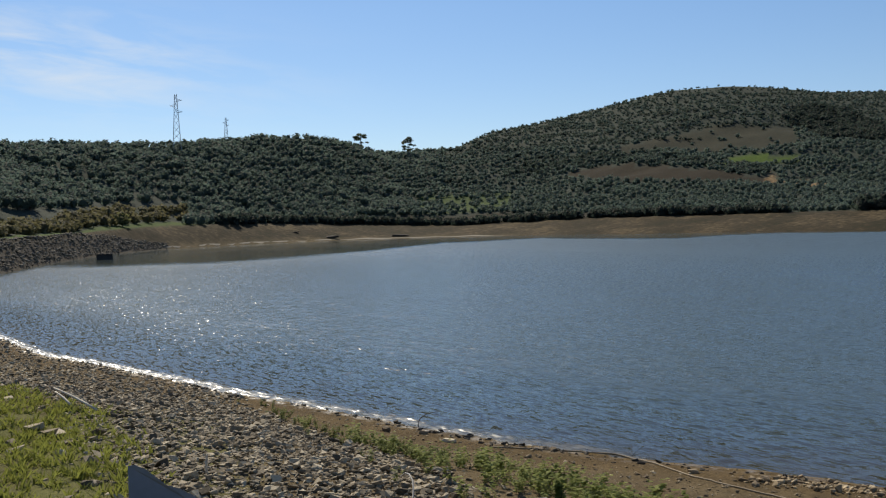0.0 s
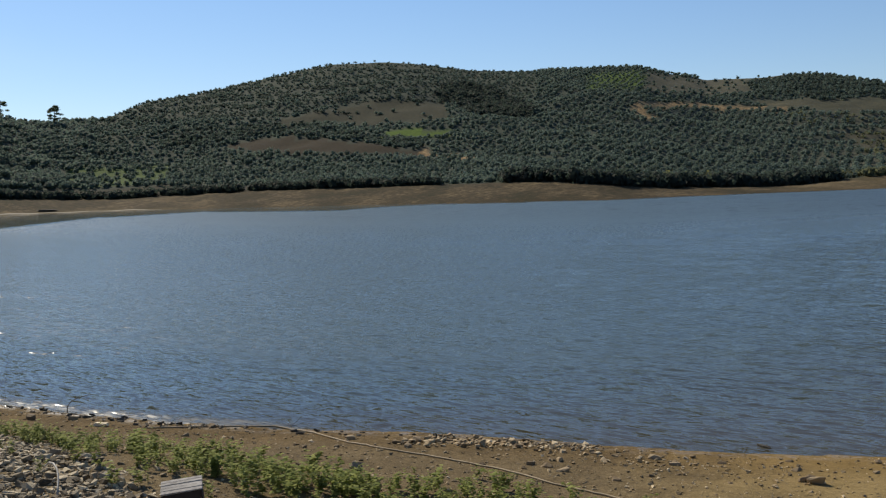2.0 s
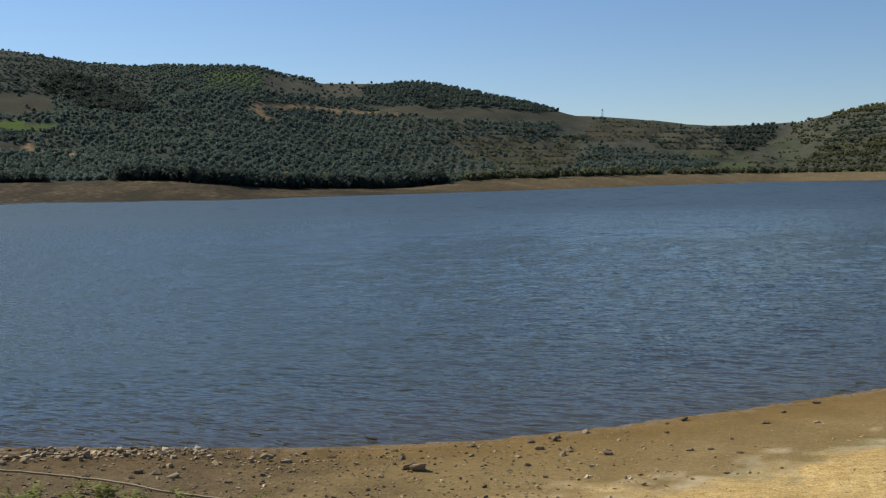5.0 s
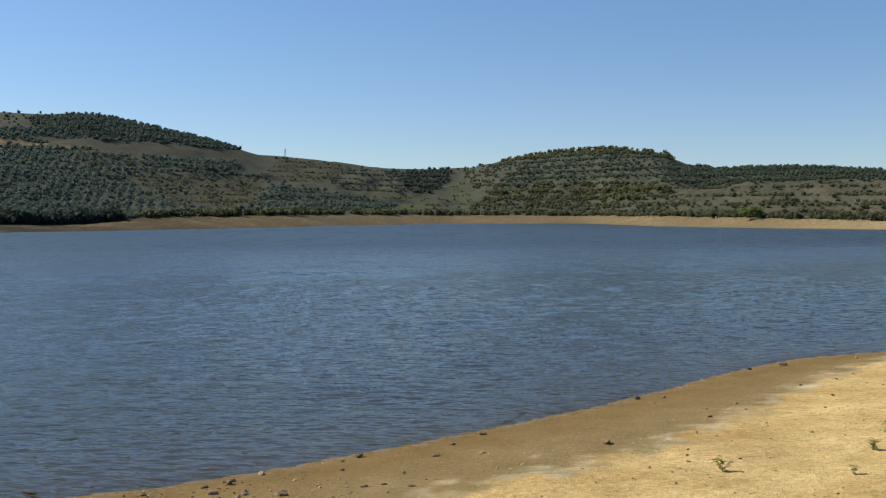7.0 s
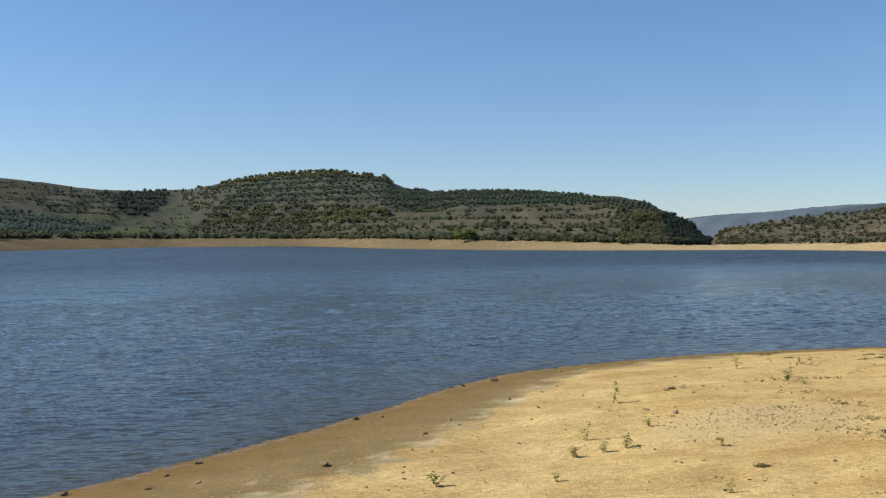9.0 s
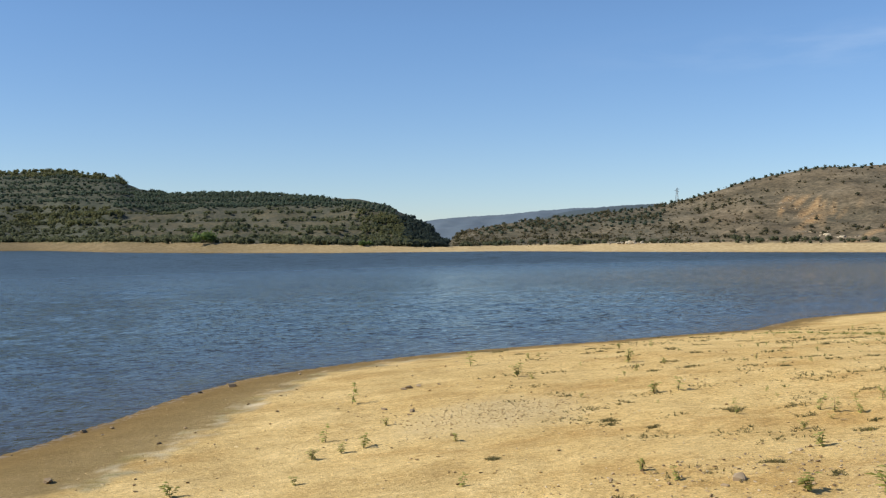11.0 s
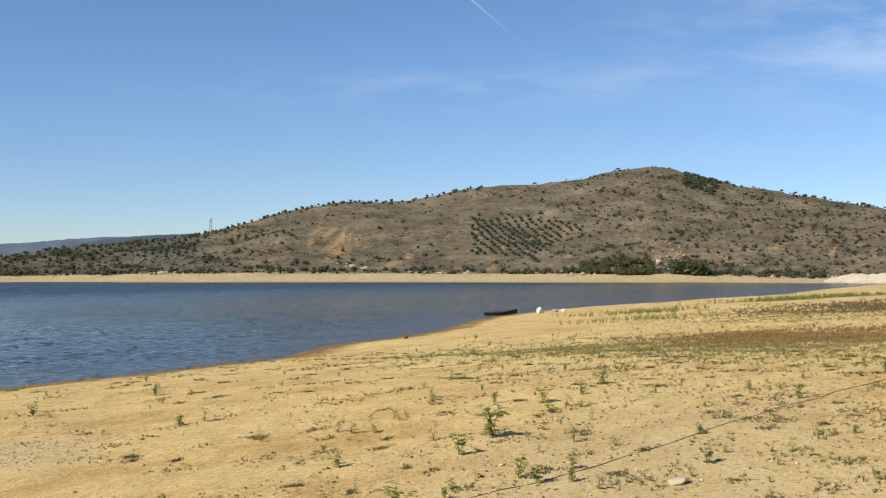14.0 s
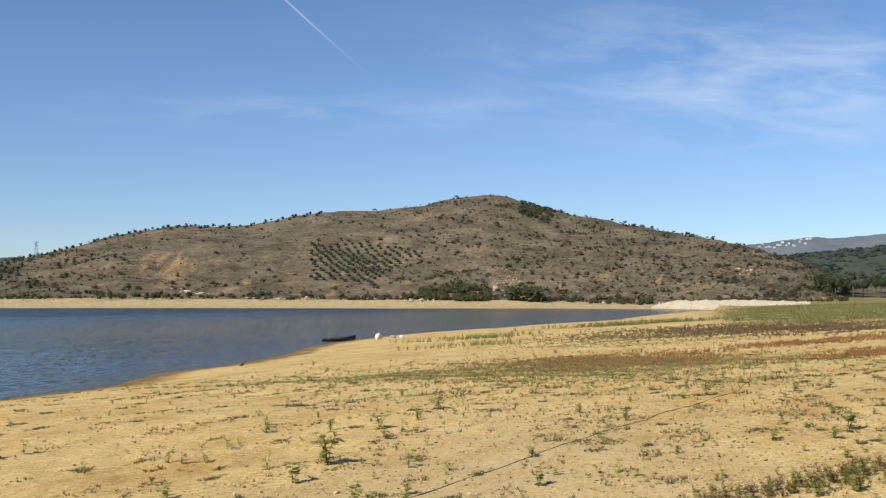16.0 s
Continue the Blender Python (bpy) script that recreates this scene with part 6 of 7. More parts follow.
def sand_weeds():
    a = "straggly green weed with broad leaves on the bare sand"
    b = "bushy green weed growing on the bare sand"
    kinds = [weed_kind(i, 2 + i % 3, 8, 0.36, WEED_LEAF, a, "weeds on the sand", 0.5) for i in range(4)]
    kinds += [weed_kind(20 + i, 5, 9, 0.31, WEED_LEAF, b, "weeds on the sand", 0.45) for i in range(3)]
    seen = [(20.1, 40.0, 0.61), (12.3, 33.0, 0.7), (9.3, 26.9, 0.48), (8.3, 25.0, 0.3), (9.1, 25.1, 0.32), (9.7, 25.2, 0.37), (11.4, 27.9, 0.25),
            (4.5, 22.7, 0.32), (6.9, 22.0, 0.24), (19.2, 34.4, 0.58), (19.3, 33.5, 0.26), (9.5, 19.2, 0.26), (11.8, 24.3, 0.25), (24.8, 35.5, 0.55),
            (19.9, 27.2, 0.39), (20.6, 26.9, 0.43), (17.3, 17.7, 0.36), (20.9, 21.4, 0.44), (20.9, 20.9, 0.4), (21.3, 20.5, 0.37), (20.8, 17.9, 0.46),
            (21.8, 16.8, 0.9), (19.6, 16.1, 0.64), (25.6, 22.1, 0.38), (18.1, 13.3, 0.47), (17.9, 12.7, 0.4), (21.8, 14.4, 0.48), (14.7, 13.5, 0.55)]
    also = [(14.0, 14.7, 0.38), (12.7, 16.7, 0.26), (19.0, 22.4, 0.25), (22.9, 21.0, 0.3), (27.0, 18.1, 0.45), (27.3, 19.1, 0.53), (25.6, 17.7, 0.36),
            (31.8, 19.8, 0.51), (16.0, 13.5, 0.25), (30.9, 6.2, 0.6), (31.0, 8.0, 0.44), (37.6, 12.3, 0.62), (30.9, 12.6, 0.46)]
    g = np.random.default_rng(15)
    strewn = []
    while len(strewn) < 210:
        az, r = g.uniform(26, 80), g.uniform(20, 78)
        x, y = r * math.sin(radians(az)), r * math.cos(radians(az))
        z, q = land(np.array([x]), np.array([y]), True)
        if q["near"][0] and q["s"][0] > 8 and g.uniform() < 0.15 + 0.85 * min(1, max(0, (az - 36) / 25)):
            strewn.append((x, y, 0.14 + 0.34 * g.power(0.8) * g.uniform(0.4, 1)))
    plant_all(kinds, seen + also + strewn, 16)
    small = []
    for k in range(900):
        az, r = g.uniform(30, 82), 19 + 75 * g.power(1.3)
        x, y = r * math.sin(radians(az)), r * math.cos(radians(az))
        if g.uniform() < 0.1 + 0.9 * min(1, max(0, (az - 38) / 25)):
            small.append((x, y, g.uniform(0.06, 0.24)))
    z, q = land(np.array([p[0] for p in small]), np.array([p[1] for p in small]), True)
    weed_bed("small_weeds", [p for p, ok in zip(small, q["near"] & (q["s"] > 6)) if ok], WEED_LEAF, "small green weeds strewn over the sand", 3, 6, 0.36, 22)
    dead = [weed_kind(40 + i, 6, 9, 0.18, DRY_LEAF, "reddish-brown dried weed on the bank", "dried weeds on the bank", 0.5) for i in range(3)]
    fresh = [weed_kind(45 + i, 7, 10, 0.22, WEED_LEAF, "thick green weed among dried stalks", "dried weeds on the bank", 0.55) for i in range(2)]
    tangle = [(21.0 + 4.5 * t + g.normal(0, 0.35), 6.9 - 3.0 * t + g.normal(0, 0.45) - 0.2, g.uniform(0.08, 0.26)) for t in g.uniform(0, 1, 260)]
    weed_bed("dried_tangle", tangle[:170], DRY_LEAF, "reddish-brown tangle of dried weeds on the bank", 5, 8, 0.2, 24)
    weed_bed("green_tangle", tangle[170:], WEED_LEAF, "green weeds among dried stalks on the bank", 5, 8, 0.24, 25)
    rim = [(21.7, 5.0, 0.62), (23.6, 4.6, 0.5), (24.5, 4.7, 0.6)]
    plant_all(fresh, [(x, y, 0.55 * h) for x, y, h in rim + [(21.9, 5.5, 0.5), (22.6, 4.4, 0.55)]], 18)
    plant_all(dead, [(x, y, 0.6 * h) for x, y, h in [(21.5, 5.6, 0.42), (21.3, 6.1, 0.47), (21.2, 6.6, 0.42), (21.1, 7.0, 0.36), (22.4, 5.2, 0.5), (23.2, 5.0, 0.5), (24.0, 5.0, 0.5), (24.9, 4.2, 0.6),
                     (21.8, 6.3, 0.35), (22.3, 5.9, 0.4), (25.4, 4.5, 0.5), (20.8, 7.3, 0.3)]], 19)


sand_weeds()


def bank_weeds():
    """The bed of fresh weeds at the foot of the rubble."""
    kinds = [weed_kind(60 + i, 6, 11, 0.22, FRESH_LEAF, "fresh green leafy weed at the foot of the rubble bank", "weeds below the bank", 0.55) for i in range(5)]
    g = np.random.default_rng(17)
    line = [(-34.0, 13.6), (-28.0, 12.6), (-22.0, 11.8), (-18.0, 11.6), (-15.2, 12.2), (-13.4, 13.6), (-11.6, 14.6), (-9.6, 15.6)]
    places = []
    for k in range(230):
        t = g.uniform(0.8, len(line) - 1.01) if k > 40 else g.uniform(0, 3)
        i = int(t)
        x = line[i][0] + (line[i + 1][0] - line[i][0]) * (t - i)
        y = line[i][1] + (line[i + 1][1] - line[i][1]) * (t - i)
        wide = 0.35 if x < -20 else 0.95
        if x > -11.5 and g.uniform() < 0.45:
            continue
        places.append((x + g.normal(0, wide), y + g.normal(0, wide * 0.8) - (0.5 if x > -16 else 0), g.uniform(0.2, 0.42) * (1.0 if x > -20 else 0.8)))
    plant_all(kinds, places[:80], 20)
    more = []
    for k in range(460):
        t = 1.2 + (len(line) - 2.2) * g.uniform(0, 1) ** 0.7
        i = int(t)
        x = line[i][0] + (line[i + 1][0] - line[i][0]) * (t - i)
        y = line[i][1] + (line[i + 1][1] - line[i][1]) * (t - i)
        wide = 0.4 if x < -19 else 0.8
        if x > -11.0 and g.uniform() < 0.5:
            continue
        more.append((x + g.normal(0, wide), y - (0.9 if x > -16 else 0) + g.normal(0, wide), g.uniform(0.14, 0.5)))
    patchy = wobble(np.array([p[0] for p in more]), np.array([p[1] for p in more]), 1.9, 6) + g.normal(0, 0.35, len(more)) > -0.45
    weed_bed("weed_bed", [p for p, ok in zip(more, patchy) if ok], FRESH_LEAF, "patchy bed of fresh green weeds below the rubble", 5, 10, 0.21, 21)


bank_weeds()


# ---------------------------------------------------------------- grass, as uncounted blades
def tuft_shape(seed, blades, lean=0.35, width=0.05):
    g = np.random.default_rng(seed)
    v, f = [], []
    for k in range(blades):
        a, b = g.uniform(0, 6.28), g.uniform(0, 6.28)
        r = g.uniform(0, 0.28)
        p = np.array([r * math.cos(a), r * math.sin(a), 0])
        s = np.array([math.cos(b), math.sin(b), 0]) * width
        tip = p + np.array([g.normal(0, lean), g.normal(0, lean), g.uniform(0.6, 1.0)])
        n = len(v)
        v += [p - s, p + s, p + (tip - p) * 0.55 + s * 0.7 + np.array([0, 0, 0.08]), tip]
        f += [(n, n + 1, n + 2), (n, n + 2, n + 3)]
    return np.array(v), np.array(f)


TUFTS = [tuft_shape(i, 6, 0.35, 0.062) for i in range(8)]


def meadow(name, x, y, tall, wide, mat, label, shapes, seed):
    g = np.random.default_rng(seed)
    z, q = land(x, y, True)
    k = q["near"] & (q["s"] > 0.4)
    x, y, z, tall, wide = x[k], y[k], z[k], tall[k], wide[k]
    rows = np.stack([x, y, z - 0.01, wide, tall, g.uniform(0, 6.28, len(x)), g.integers(0, 8, len(x))], 1)
    tagged(joined(name, shapes, rows, mat), label, "grass", kind="stuff")


GRASS = herb_material("bank_grass_blade", (0.075, 0.088, 0.018), (0.16, 0.175, 0.04), (0.29, 0.27, 0.085))
PASTURE = herb_material("pasture_blade", (0.150, 0.146, 0.052), (0.255, 0.238, 0.094), (0.37, 0.33, 0.155))
CREEP = herb_material("creeping_leaf", (0.085, 0.078, 0.034), (0.140, 0.128, 0.054), (0.205, 0.182, 0.080))
RUSSET = herb_material("russet_blade", (0.20, 0.11, 0.045), (0.33, 0.19, 0.080), (0.44, 0.29, 0.13))
DUSK = herb_material("dark_reed_blade", (0.105, 0.082, 0.045), (0.175, 0.135, 0.072), (0.27, 0.21, 0.115))


def grasses():
    g = np.random.default_rng(23)

    def oval(n, cx, cy, rx, ry, turn):
        a, r = g.uniform(0, 6.28, n), np.sqrt(g.uniform(0, 1, n))
        u, v = rx * r * np.cos(a), ry * r * np.sin(a)
        c, s = math.cos(radians(turn)), math.sin(radians(turn))
        return cx + c * u - s * v, cy + s * u + c * v

    # grass over the stones at the bank's foot
    n = 9000
    x, y = g.uniform(-44, -12, n), g.uniform(-1, 8, n)
    low = np.interp(x, [-45, -33, -28, -21, -17, -13], [3.4, 5.6, 6.6, 5.9, 5.2, 5.0])
    k = (y < low + g.normal(0, 0.35, n)) & (wobble(x, y, 2.4, 4) + g.normal(0, 0.35, n) > -0.35)
    x, y = x[k], y[k]
    meadow("bank_grass", x, y, g.uniform(0.10, 0.26, len(x)), g.uniform(0.22, 0.4, len(x)), GRASS, "yellow-green grass grown over the stony bank", TUFTS, 1)
    # green weed strip behind the boat
    def drift(n, cx, cy, rx, ry, turn):
        """Places that thin out unevenly round a middle line."""
        u, v = g.normal(0, rx * 0.5, n), g.normal(0, ry * 0.5, n)
        c, s = math.cos(radians(turn)), math.sin(radians(turn))
        x, y = cx + c * u - s * v, cy + s * u + c * v
        k = wobble(x, y, 5, cx) + g.normal(0, 0.4, n) > -0.3
        return x[k], y[k]

    xs, ys = [], []
    for cx, cy, rx, ry, turn, n in ((98, 56, 6, 4.5, -70, 260), (84, 49, 5, 3.5, -65, 110), (131, 51, 14, 3.0, -23, 420), (43.8, 42, 8, 0.6, -75, 170), (48, 32, 6, 0.6, -60, 150)):
        x, y = drift(n, cx, cy, rx, ry, turn)
        xs.append(x), ys.append(y)
    x, y = np.concatenate(xs), np.concatenate(ys)
    meadow("weed_strip", x, y, np.where(x > 62, g.uniform(0.3, 0.75, len(x)), g.uniform(0.06, 0.16, len(x))), g.uniform(0.25, 0.5, len(x)), WEED_LEAF, "green rank weeds in a strip along the shore", TUFTS, 2)
    # olive-brown and russet low growth
    x, y = drift(6800, 53.5, 26, 15, 10, -62)
    x1, y1 = drift(3200, 88, 36, 12, 14, -66)
    x2, y2 = drift(1500, 44, 20, 12, 14, -62)
    x, y = np.concatenate([x, x1, x2]), np.concatenate([y, y1, y2])
    meadow("low_growth", x, y, g.uniform(0.05, 0.18, len(x)), g.uniform(0.15, 0.4, len(x)), PASTURE, "dull olive-green low growth on the sand", TUFTS, 3)
    x, y = drift(3000, 59.2, 24.6, 7.5, 8.5, -48)
    meadow("russet_growth", x, y, g.uniform(0.08, 0.2, len(x)), g.uniform(0.2, 0.4, len(x)), RUSSET, "russet low growth in a patch on the sand", TUFTS, 4)
    # reeds and dried stalks across the flat
    x, y = drift(6400, 103, 28, 16, 13, -62)
    meadow("dark_reeds", x, y, g.uniform(0.08, 0.34, len(x)), g.uniform(0.25, 0.6, len(x)), DUSK, "dark brown dried reeds across the flat", TUFTS, 5)
    x1, y1 = drift(1300, 78, 17.0, 14, 1.8, -24)
    x2, y2 = drift(900, 66, 11.0, 8, 2.2, -20)
    x, y = np.concatenate([x1, x2]), np.concatenate([y1, y2])
    meadow("dried_stalks", x, y, g.uniform(0.10, 0.34, len(x)), g.uniform(0.25, 0.5, len(x)), RUSSET, "reddish-brown dried stalks on the flat", TUFTS, 6)
    # pasture towards the dam
    n = 11000
    a, r = g.uniform(62, 86, n), 95 + 330 * g.power(1.1, n)
    x, y = r * np.sin(np.radians(a)), r * np.cos(np.radians(a))
    z, q = land(x, y, True)
    k = TURF(x, y, a, r, q["s"]) > g.uniform(0.2, 0.8, n)
    x, y = x[k], y[k]
    meadow("pasture", x, y, g.uniform(0.25, 0.6, len(x)), g.uniform(0.6, 1.3, len(x)), PASTURE, "green and straw-coloured pasture towards the dam", TUFTS, 7)
    # flat mats of creeping weed on the sand
    n, m = 12000, 520
    ca, cr = 26 + 56 * g.power(1.5, m), 17 + 55 * g.power(1.3, m)
    cx, cy, cw = cr * np.sin(np.radians(ca)), cr * np.cos(np.radians(ca)), 0.10 + 0.55 * g.power(0.6, m)
    k = g.integers(0, m, n)
    x, y = cx[k] + g.normal(0, 1, n) * cw[k], cy[k] + g.normal(0, 1, n) * cw[k] * 0.7
    meadow("creeping_weed", x, y, g.uniform(0.03, 0.11, n), g.uniform(0.08, 0.24, n), CREEP, "flat mats of creeping weed on the sand", TUFTS, 8)


grasses()


# ---------------------------------------------------------------- boat, debris and other single things
def boat():
    """A flat-bottomed rowing boat, bow up on the mud."""
    tar = plain_material("tarred_wood", (0.012, 0.011, 0.011), (0.035, 0.031, 0.028), 5.0, 0.6, 0.01)
    wood_in = plain_material("worn_boat_wood", (0.06, 0.05, 0.04), (0.13, 0.11, 0.085), 9.0, 0.8, 0.01)
    x, y = scatter(52.85, 136.5)
    t = thing("rowing_boat", "dark tarred flat-bottomed rowing boat drawn up at the water's edge", "boat", "", (x, y, 0.06), -52.85 - 6)
    t.matrix_world = pose(x, y, 0.02, 6, -3.5, -52.85 - 6)
    n, length = 15, 4.2
    sec = []
    for i in range(n):
        u = i / (n - 1)
        xx = -length / 2 + length * u
        half = 0.62 * (1 - max(0, (u - 0.45) / 0.55) ** 2.2) * (0.80 + 0.2 * min(1, u / 0.3))
        sheer = 0.34 + 0.03 * (1 - u) + 0.34 * max(0, u - 0.35) ** 1.6 * 1.6
        floor = 0.0 + 0.22 * max(0, u - 0.7) ** 1.5 * 3
        half = max(half, 0.03)
        sec.append([(xx, -half, sheer), (xx, -half * 0.72, floor), (xx, half * 0.72, floor), (xx, half, sheer)])
    v, f = [], []
    for s, inset in ((sec, 0.0), (sec, 0.035)):
        for ring in s:
            for j, p in enumerate(ring):
                side = -1 if p[1] < 0 else 1
                v.append((p[0], p[1] - side * min(inset, abs(p[1]) * 0.8), p[2] + (inset if j in (1, 2) else 0)))
    m = n * 4
    for i in range(n - 1):
        for j in range(3):
            a, b, c, d = i * 4 + j, i * 4 + j + 1, (i + 1) * 4 + j + 1, (i + 1) * 4 + j
            f += [(a, d, c, b), (a + m, b + m, c + m, d + m)]
        for j in (0, 3):
            a, d = i * 4 + j, (i + 1) * 4 + j
            f.append((a, a + m, d + m, d) if j == 0 else (a, d, d + m, a + m))
    f += [(0, 1, 2, 3), (m, m + 3, m + 2, m + 1)]
    part("hull", v, f, tar, t, "tarred plank hull")
    for xx, w in ((-1.35, 1.1), (-0.1, 1.15), (1.05, 0.85)):
        part("thwart", *bevelled_box(0.24, w, 0.035, 0.008, (xx, 0, 0.33)), wood_in, t, "worn wooden thwart")
    rail = merge(tube([r[0] for r in sec], 0.03, 6), tube([r[3] for r in sec], 0.03, 6))
    part("gunwale", *rail, tar, t)
    oar = merge(tube([(0.7, 0.3, 0.40), (-0.4, 0.1, 0.66), (-1.0, 0.0, 0.80)], [0.022, 0.03, 0.026], 6), bevelled_box(0.5, 0.13, 0.02, 0.006, (0.9, 0.34, 0.36)))
    part("oar", *oar, wood_in, t, "grey wooden oar laid across")


boat()


def shore_things():
    g = np.random.default_rng(31)
    white = stone_material("white_stone", (0.46, 0.40, 0.31), (0.60, 0.54, 0.44), (0.74, 0.70, 0.62), True)
    for dx, dy, w, h in ((0, 0, 1.2, 1.15), (1.1, -1.3, 1.3, 0.55), (1.7, -2.2, 0.9, 0.5)):
        x, y = 106.7 + dx, 74.9 + dy
        v, f = worn_rock(int(500 + dx * 10), 0.8)
        ob = part("boulder", v * np.array([w, w * 0.8, h * 1.25]), f, white)
        ob.matrix_world = pose(x, y, height(x, y) - 0.05, 0, 0, g.uniform(0, 360))
        tagged(ob, "pale cream boulder on the sand near the boat", "boulder", "boulders near the boat")
    rust = stone_material("rusty_stone", (0.10, 0.045, 0.025), (0.17, 0.075, 0.04), (0.24, 0.12, 0.07), True)
    v, f = worn_rock(540, 0.5)
    ob = part("stone", v * np.array([1.1, 0.7, 0.8]), f, rust)
    ob.matrix_world = pose(64.2, 58.2, height(64.2, 58.2) - 0.03, 0, 0, 40)
    tagged(ob, "rust-red stone at the water's edge", "stone")
    # concrete block in the shallows under the stony bank
    conc = plain_material("dark_concrete", (0.035, 0.032, 0.030), (0.075, 0.070, 0.065), 1.5, 0.9, 0.05)
    x, y = scatter(-75.6, 222)
    blk = thing("concrete_block", "dark weathered concrete block standing in the shallows", "concrete block", "", (x, y, 0.0), 72)
    part("body", *bevelled_box(3.0, 1.8, 6.0, 0.08, (0, 0, -2.0), 0.03, 3), conc, blk)
    part("cap", *bevelled_box(3.2, 2.0, 0.16, 0.04, (0, 0, 1.06), 0.015, 4), conc, blk)
    mud = plain_material("dark_mud", (0.030, 0.024, 0.018), (0.065, 0.052, 0.038), 2.0, 0.9, 0.05)
    for a, off, w in ((-64.0, 4, 7), (-60.4, 6, 8), (-66.0, 16, 4)):
        r = float(np.interp(a, AZ, FAR_SHORE)) + off
        x, y = scatter(a, r)
        v, f = worn_rock(int(560 - a), 0.3)
        ob = part("mud_mound", v * np.array([w, w * 0.6, w * 0.55]), f, mud)
        ob.matrix_world = pose(x, y, height(x, y) - 0.25, 0, 0, -a)
        tagged(ob, "low dark mound of mud on the far shore", "mound", "mounds on the far shore")
    # bent sheet of metal stuck in the bank
    sheet = plain_material("dull_sheet_metal", (0.16, 0.175, 0.20), (0.24, 0.255, 0.28), 2.5, 0.45, 0.004, 0.5)
    x, y = -16.1, 4.95
    outline = [(-0.38, 0.0), (-0.38, 0.62), (-0.30, 0.63), (-0.16, 0.56), (-0.02, 0.44), (0.10, 0.33), (0.25, 0.28), (0.52, 0.12), (0.52, 0.0)]
    nn = len(outline)
    v = [(px, 0.02 + 0.05 * px * px, pz - 0.1) for px, pz in outline] + [(px, 0.032 + 0.05 * px * px, pz - 0.1) for px, pz in outline]
    f = [tuple(range(nn)), tuple(range(nn, 2 * nn))[::-1]] + [(i, nn + i, nn + (i + 1) % nn, (i + 1) % nn) for i in range(nn)]
    ob = part("metal_sheet", v, f, sheet)
    ob.matrix_world = pose(x, y, height(x, y) + 0.12, -12, 0, 74) @ Matrix.Scale(1.15, 4)
    tagged(ob, "dull grey torn metal sheet stuck in the grassy bank", "metal sheet")
    # canes, stake
    cane = plain_material("bleached_cane", (0.42, 0.37, 0.29), (0.66, 0.60, 0.50), 12.0, 0.7, 0.002)
    for p, q in (((-26.0, 6.5, 0.14), (-28.4, 6.05, 0.42)), ((-26.9, 6.15, 0.10), (-28.0, 6.0, 0.36))):
        a, b = Vector((p[0], p[1], height(p[0], p[1]) + p[2])), Vector((q[0], q[1], height(q[0], q[1]) + q[2]))
        pts = [a + (b - a) * t + Vector((0, 0, 0.03 * math.sin(math.pi * t))) for t in (0, 0.25, 0.5, 0.75, 1)]
        tagged(part("cane", *tube(pts, [0.03, 0.028, 0.026, 0.022, 0.018], 7), cane, None, "", True), "bleached cane lying across the rubble", "cane", "canes on the rubble")
    z = height(-18.2, 6.4)
    tagged(part("stake", *tube([(-18.2, 6.4, z - 0.1), (-18.19, 6.41, z + 0.2), (-18.2, 6.42, z + 0.34)], [0.02, 0.02, 0.016], 7), cane), "short pale stake in the rubble", "stake")
    # weathered box of planks
    grey = plain_material("weathered_plank", (0.16, 0.15, 0.14), (0.46, 0.44, 0.42), 14.0, 0.85, 0.01)
    brown = plain_material("damp_plank", (0.035, 0.026, 0.022), (0.075, 0.058, 0.048), 10.0, 0.85, 0.01)
    x, y = -13.35, 9.7
    box = thing("wooden_box", "weathered grey wooden box with split planks in the weeds", "box", "", (x, y, height(x, y)), 52)
    box.matrix_world = pose(x, y, height(x, y) - 0.03, 9, -5, 52)
    for k in range(5):
        part("plank", *bevelled_box(0.60, 0.088, 0.024, 0.006, (0, -0.19 + 0.095 * k, 0.31 + 0.006 * (k % 2)), 0.003, k), grey, box)
    for sx in (-1, 1):
        part("end_board", *bevelled_box(0.025, 0.46, 0.30, 0.006, (sx * 0.275, 0, 0.14)), brown, box)
    for sy in (-1, 1):
        part("side_board", *bevelled_box(0.52, 0.025, 0.30, 0.006, (0, sy * 0.22, 0.14)), brown, box)
    # hoses and drift
    pale_hose = plain_material("muddy_hose", (0.22, 0.165, 0.10), (0.40, 0.32, 0.21), 20.0, 0.7, 0.002)
    dark_hose = plain_material("black_hose", (0.055, 0.040, 0.026), (0.14, 0.105, 0.065), 6.0, 0.7, 0.002)

    def laid(name, pts, rad, mat, label, lift=0.02):
        fine = []
        for (x0, y0), (x1, y1) in zip(pts, pts[1:]):
            for t in np.linspace(0, 1, 7)[:-1]:
                x, y = x0 + (x1 - x0) * t, y0 + (y1 - y0) * t
                fine.append((x + g.normal(0, 0.012), y + g.normal(0, 0.012), max(height(x, y), 0.0) + lift))
        tagged(part(name, *tube(fine, rad, 7), mat, None, "", True), label, name)

    laid("hose", [(-23.3, 15.8), (-22.5, 16.6), (-21.7, 17.35), (-20.9, 17.95), (-19.4, 17.85), (-17.5, 17.2), (-16.4, 17.1), (-15.3, 17.2), (-13.3, 17.05), (-11.7, 16.6), (-10.5, 16.4), (-9.7, 16.3), (-8.4, 15.6)],
         0.019, pale_hose, "muddy pale hose lying along the shore")
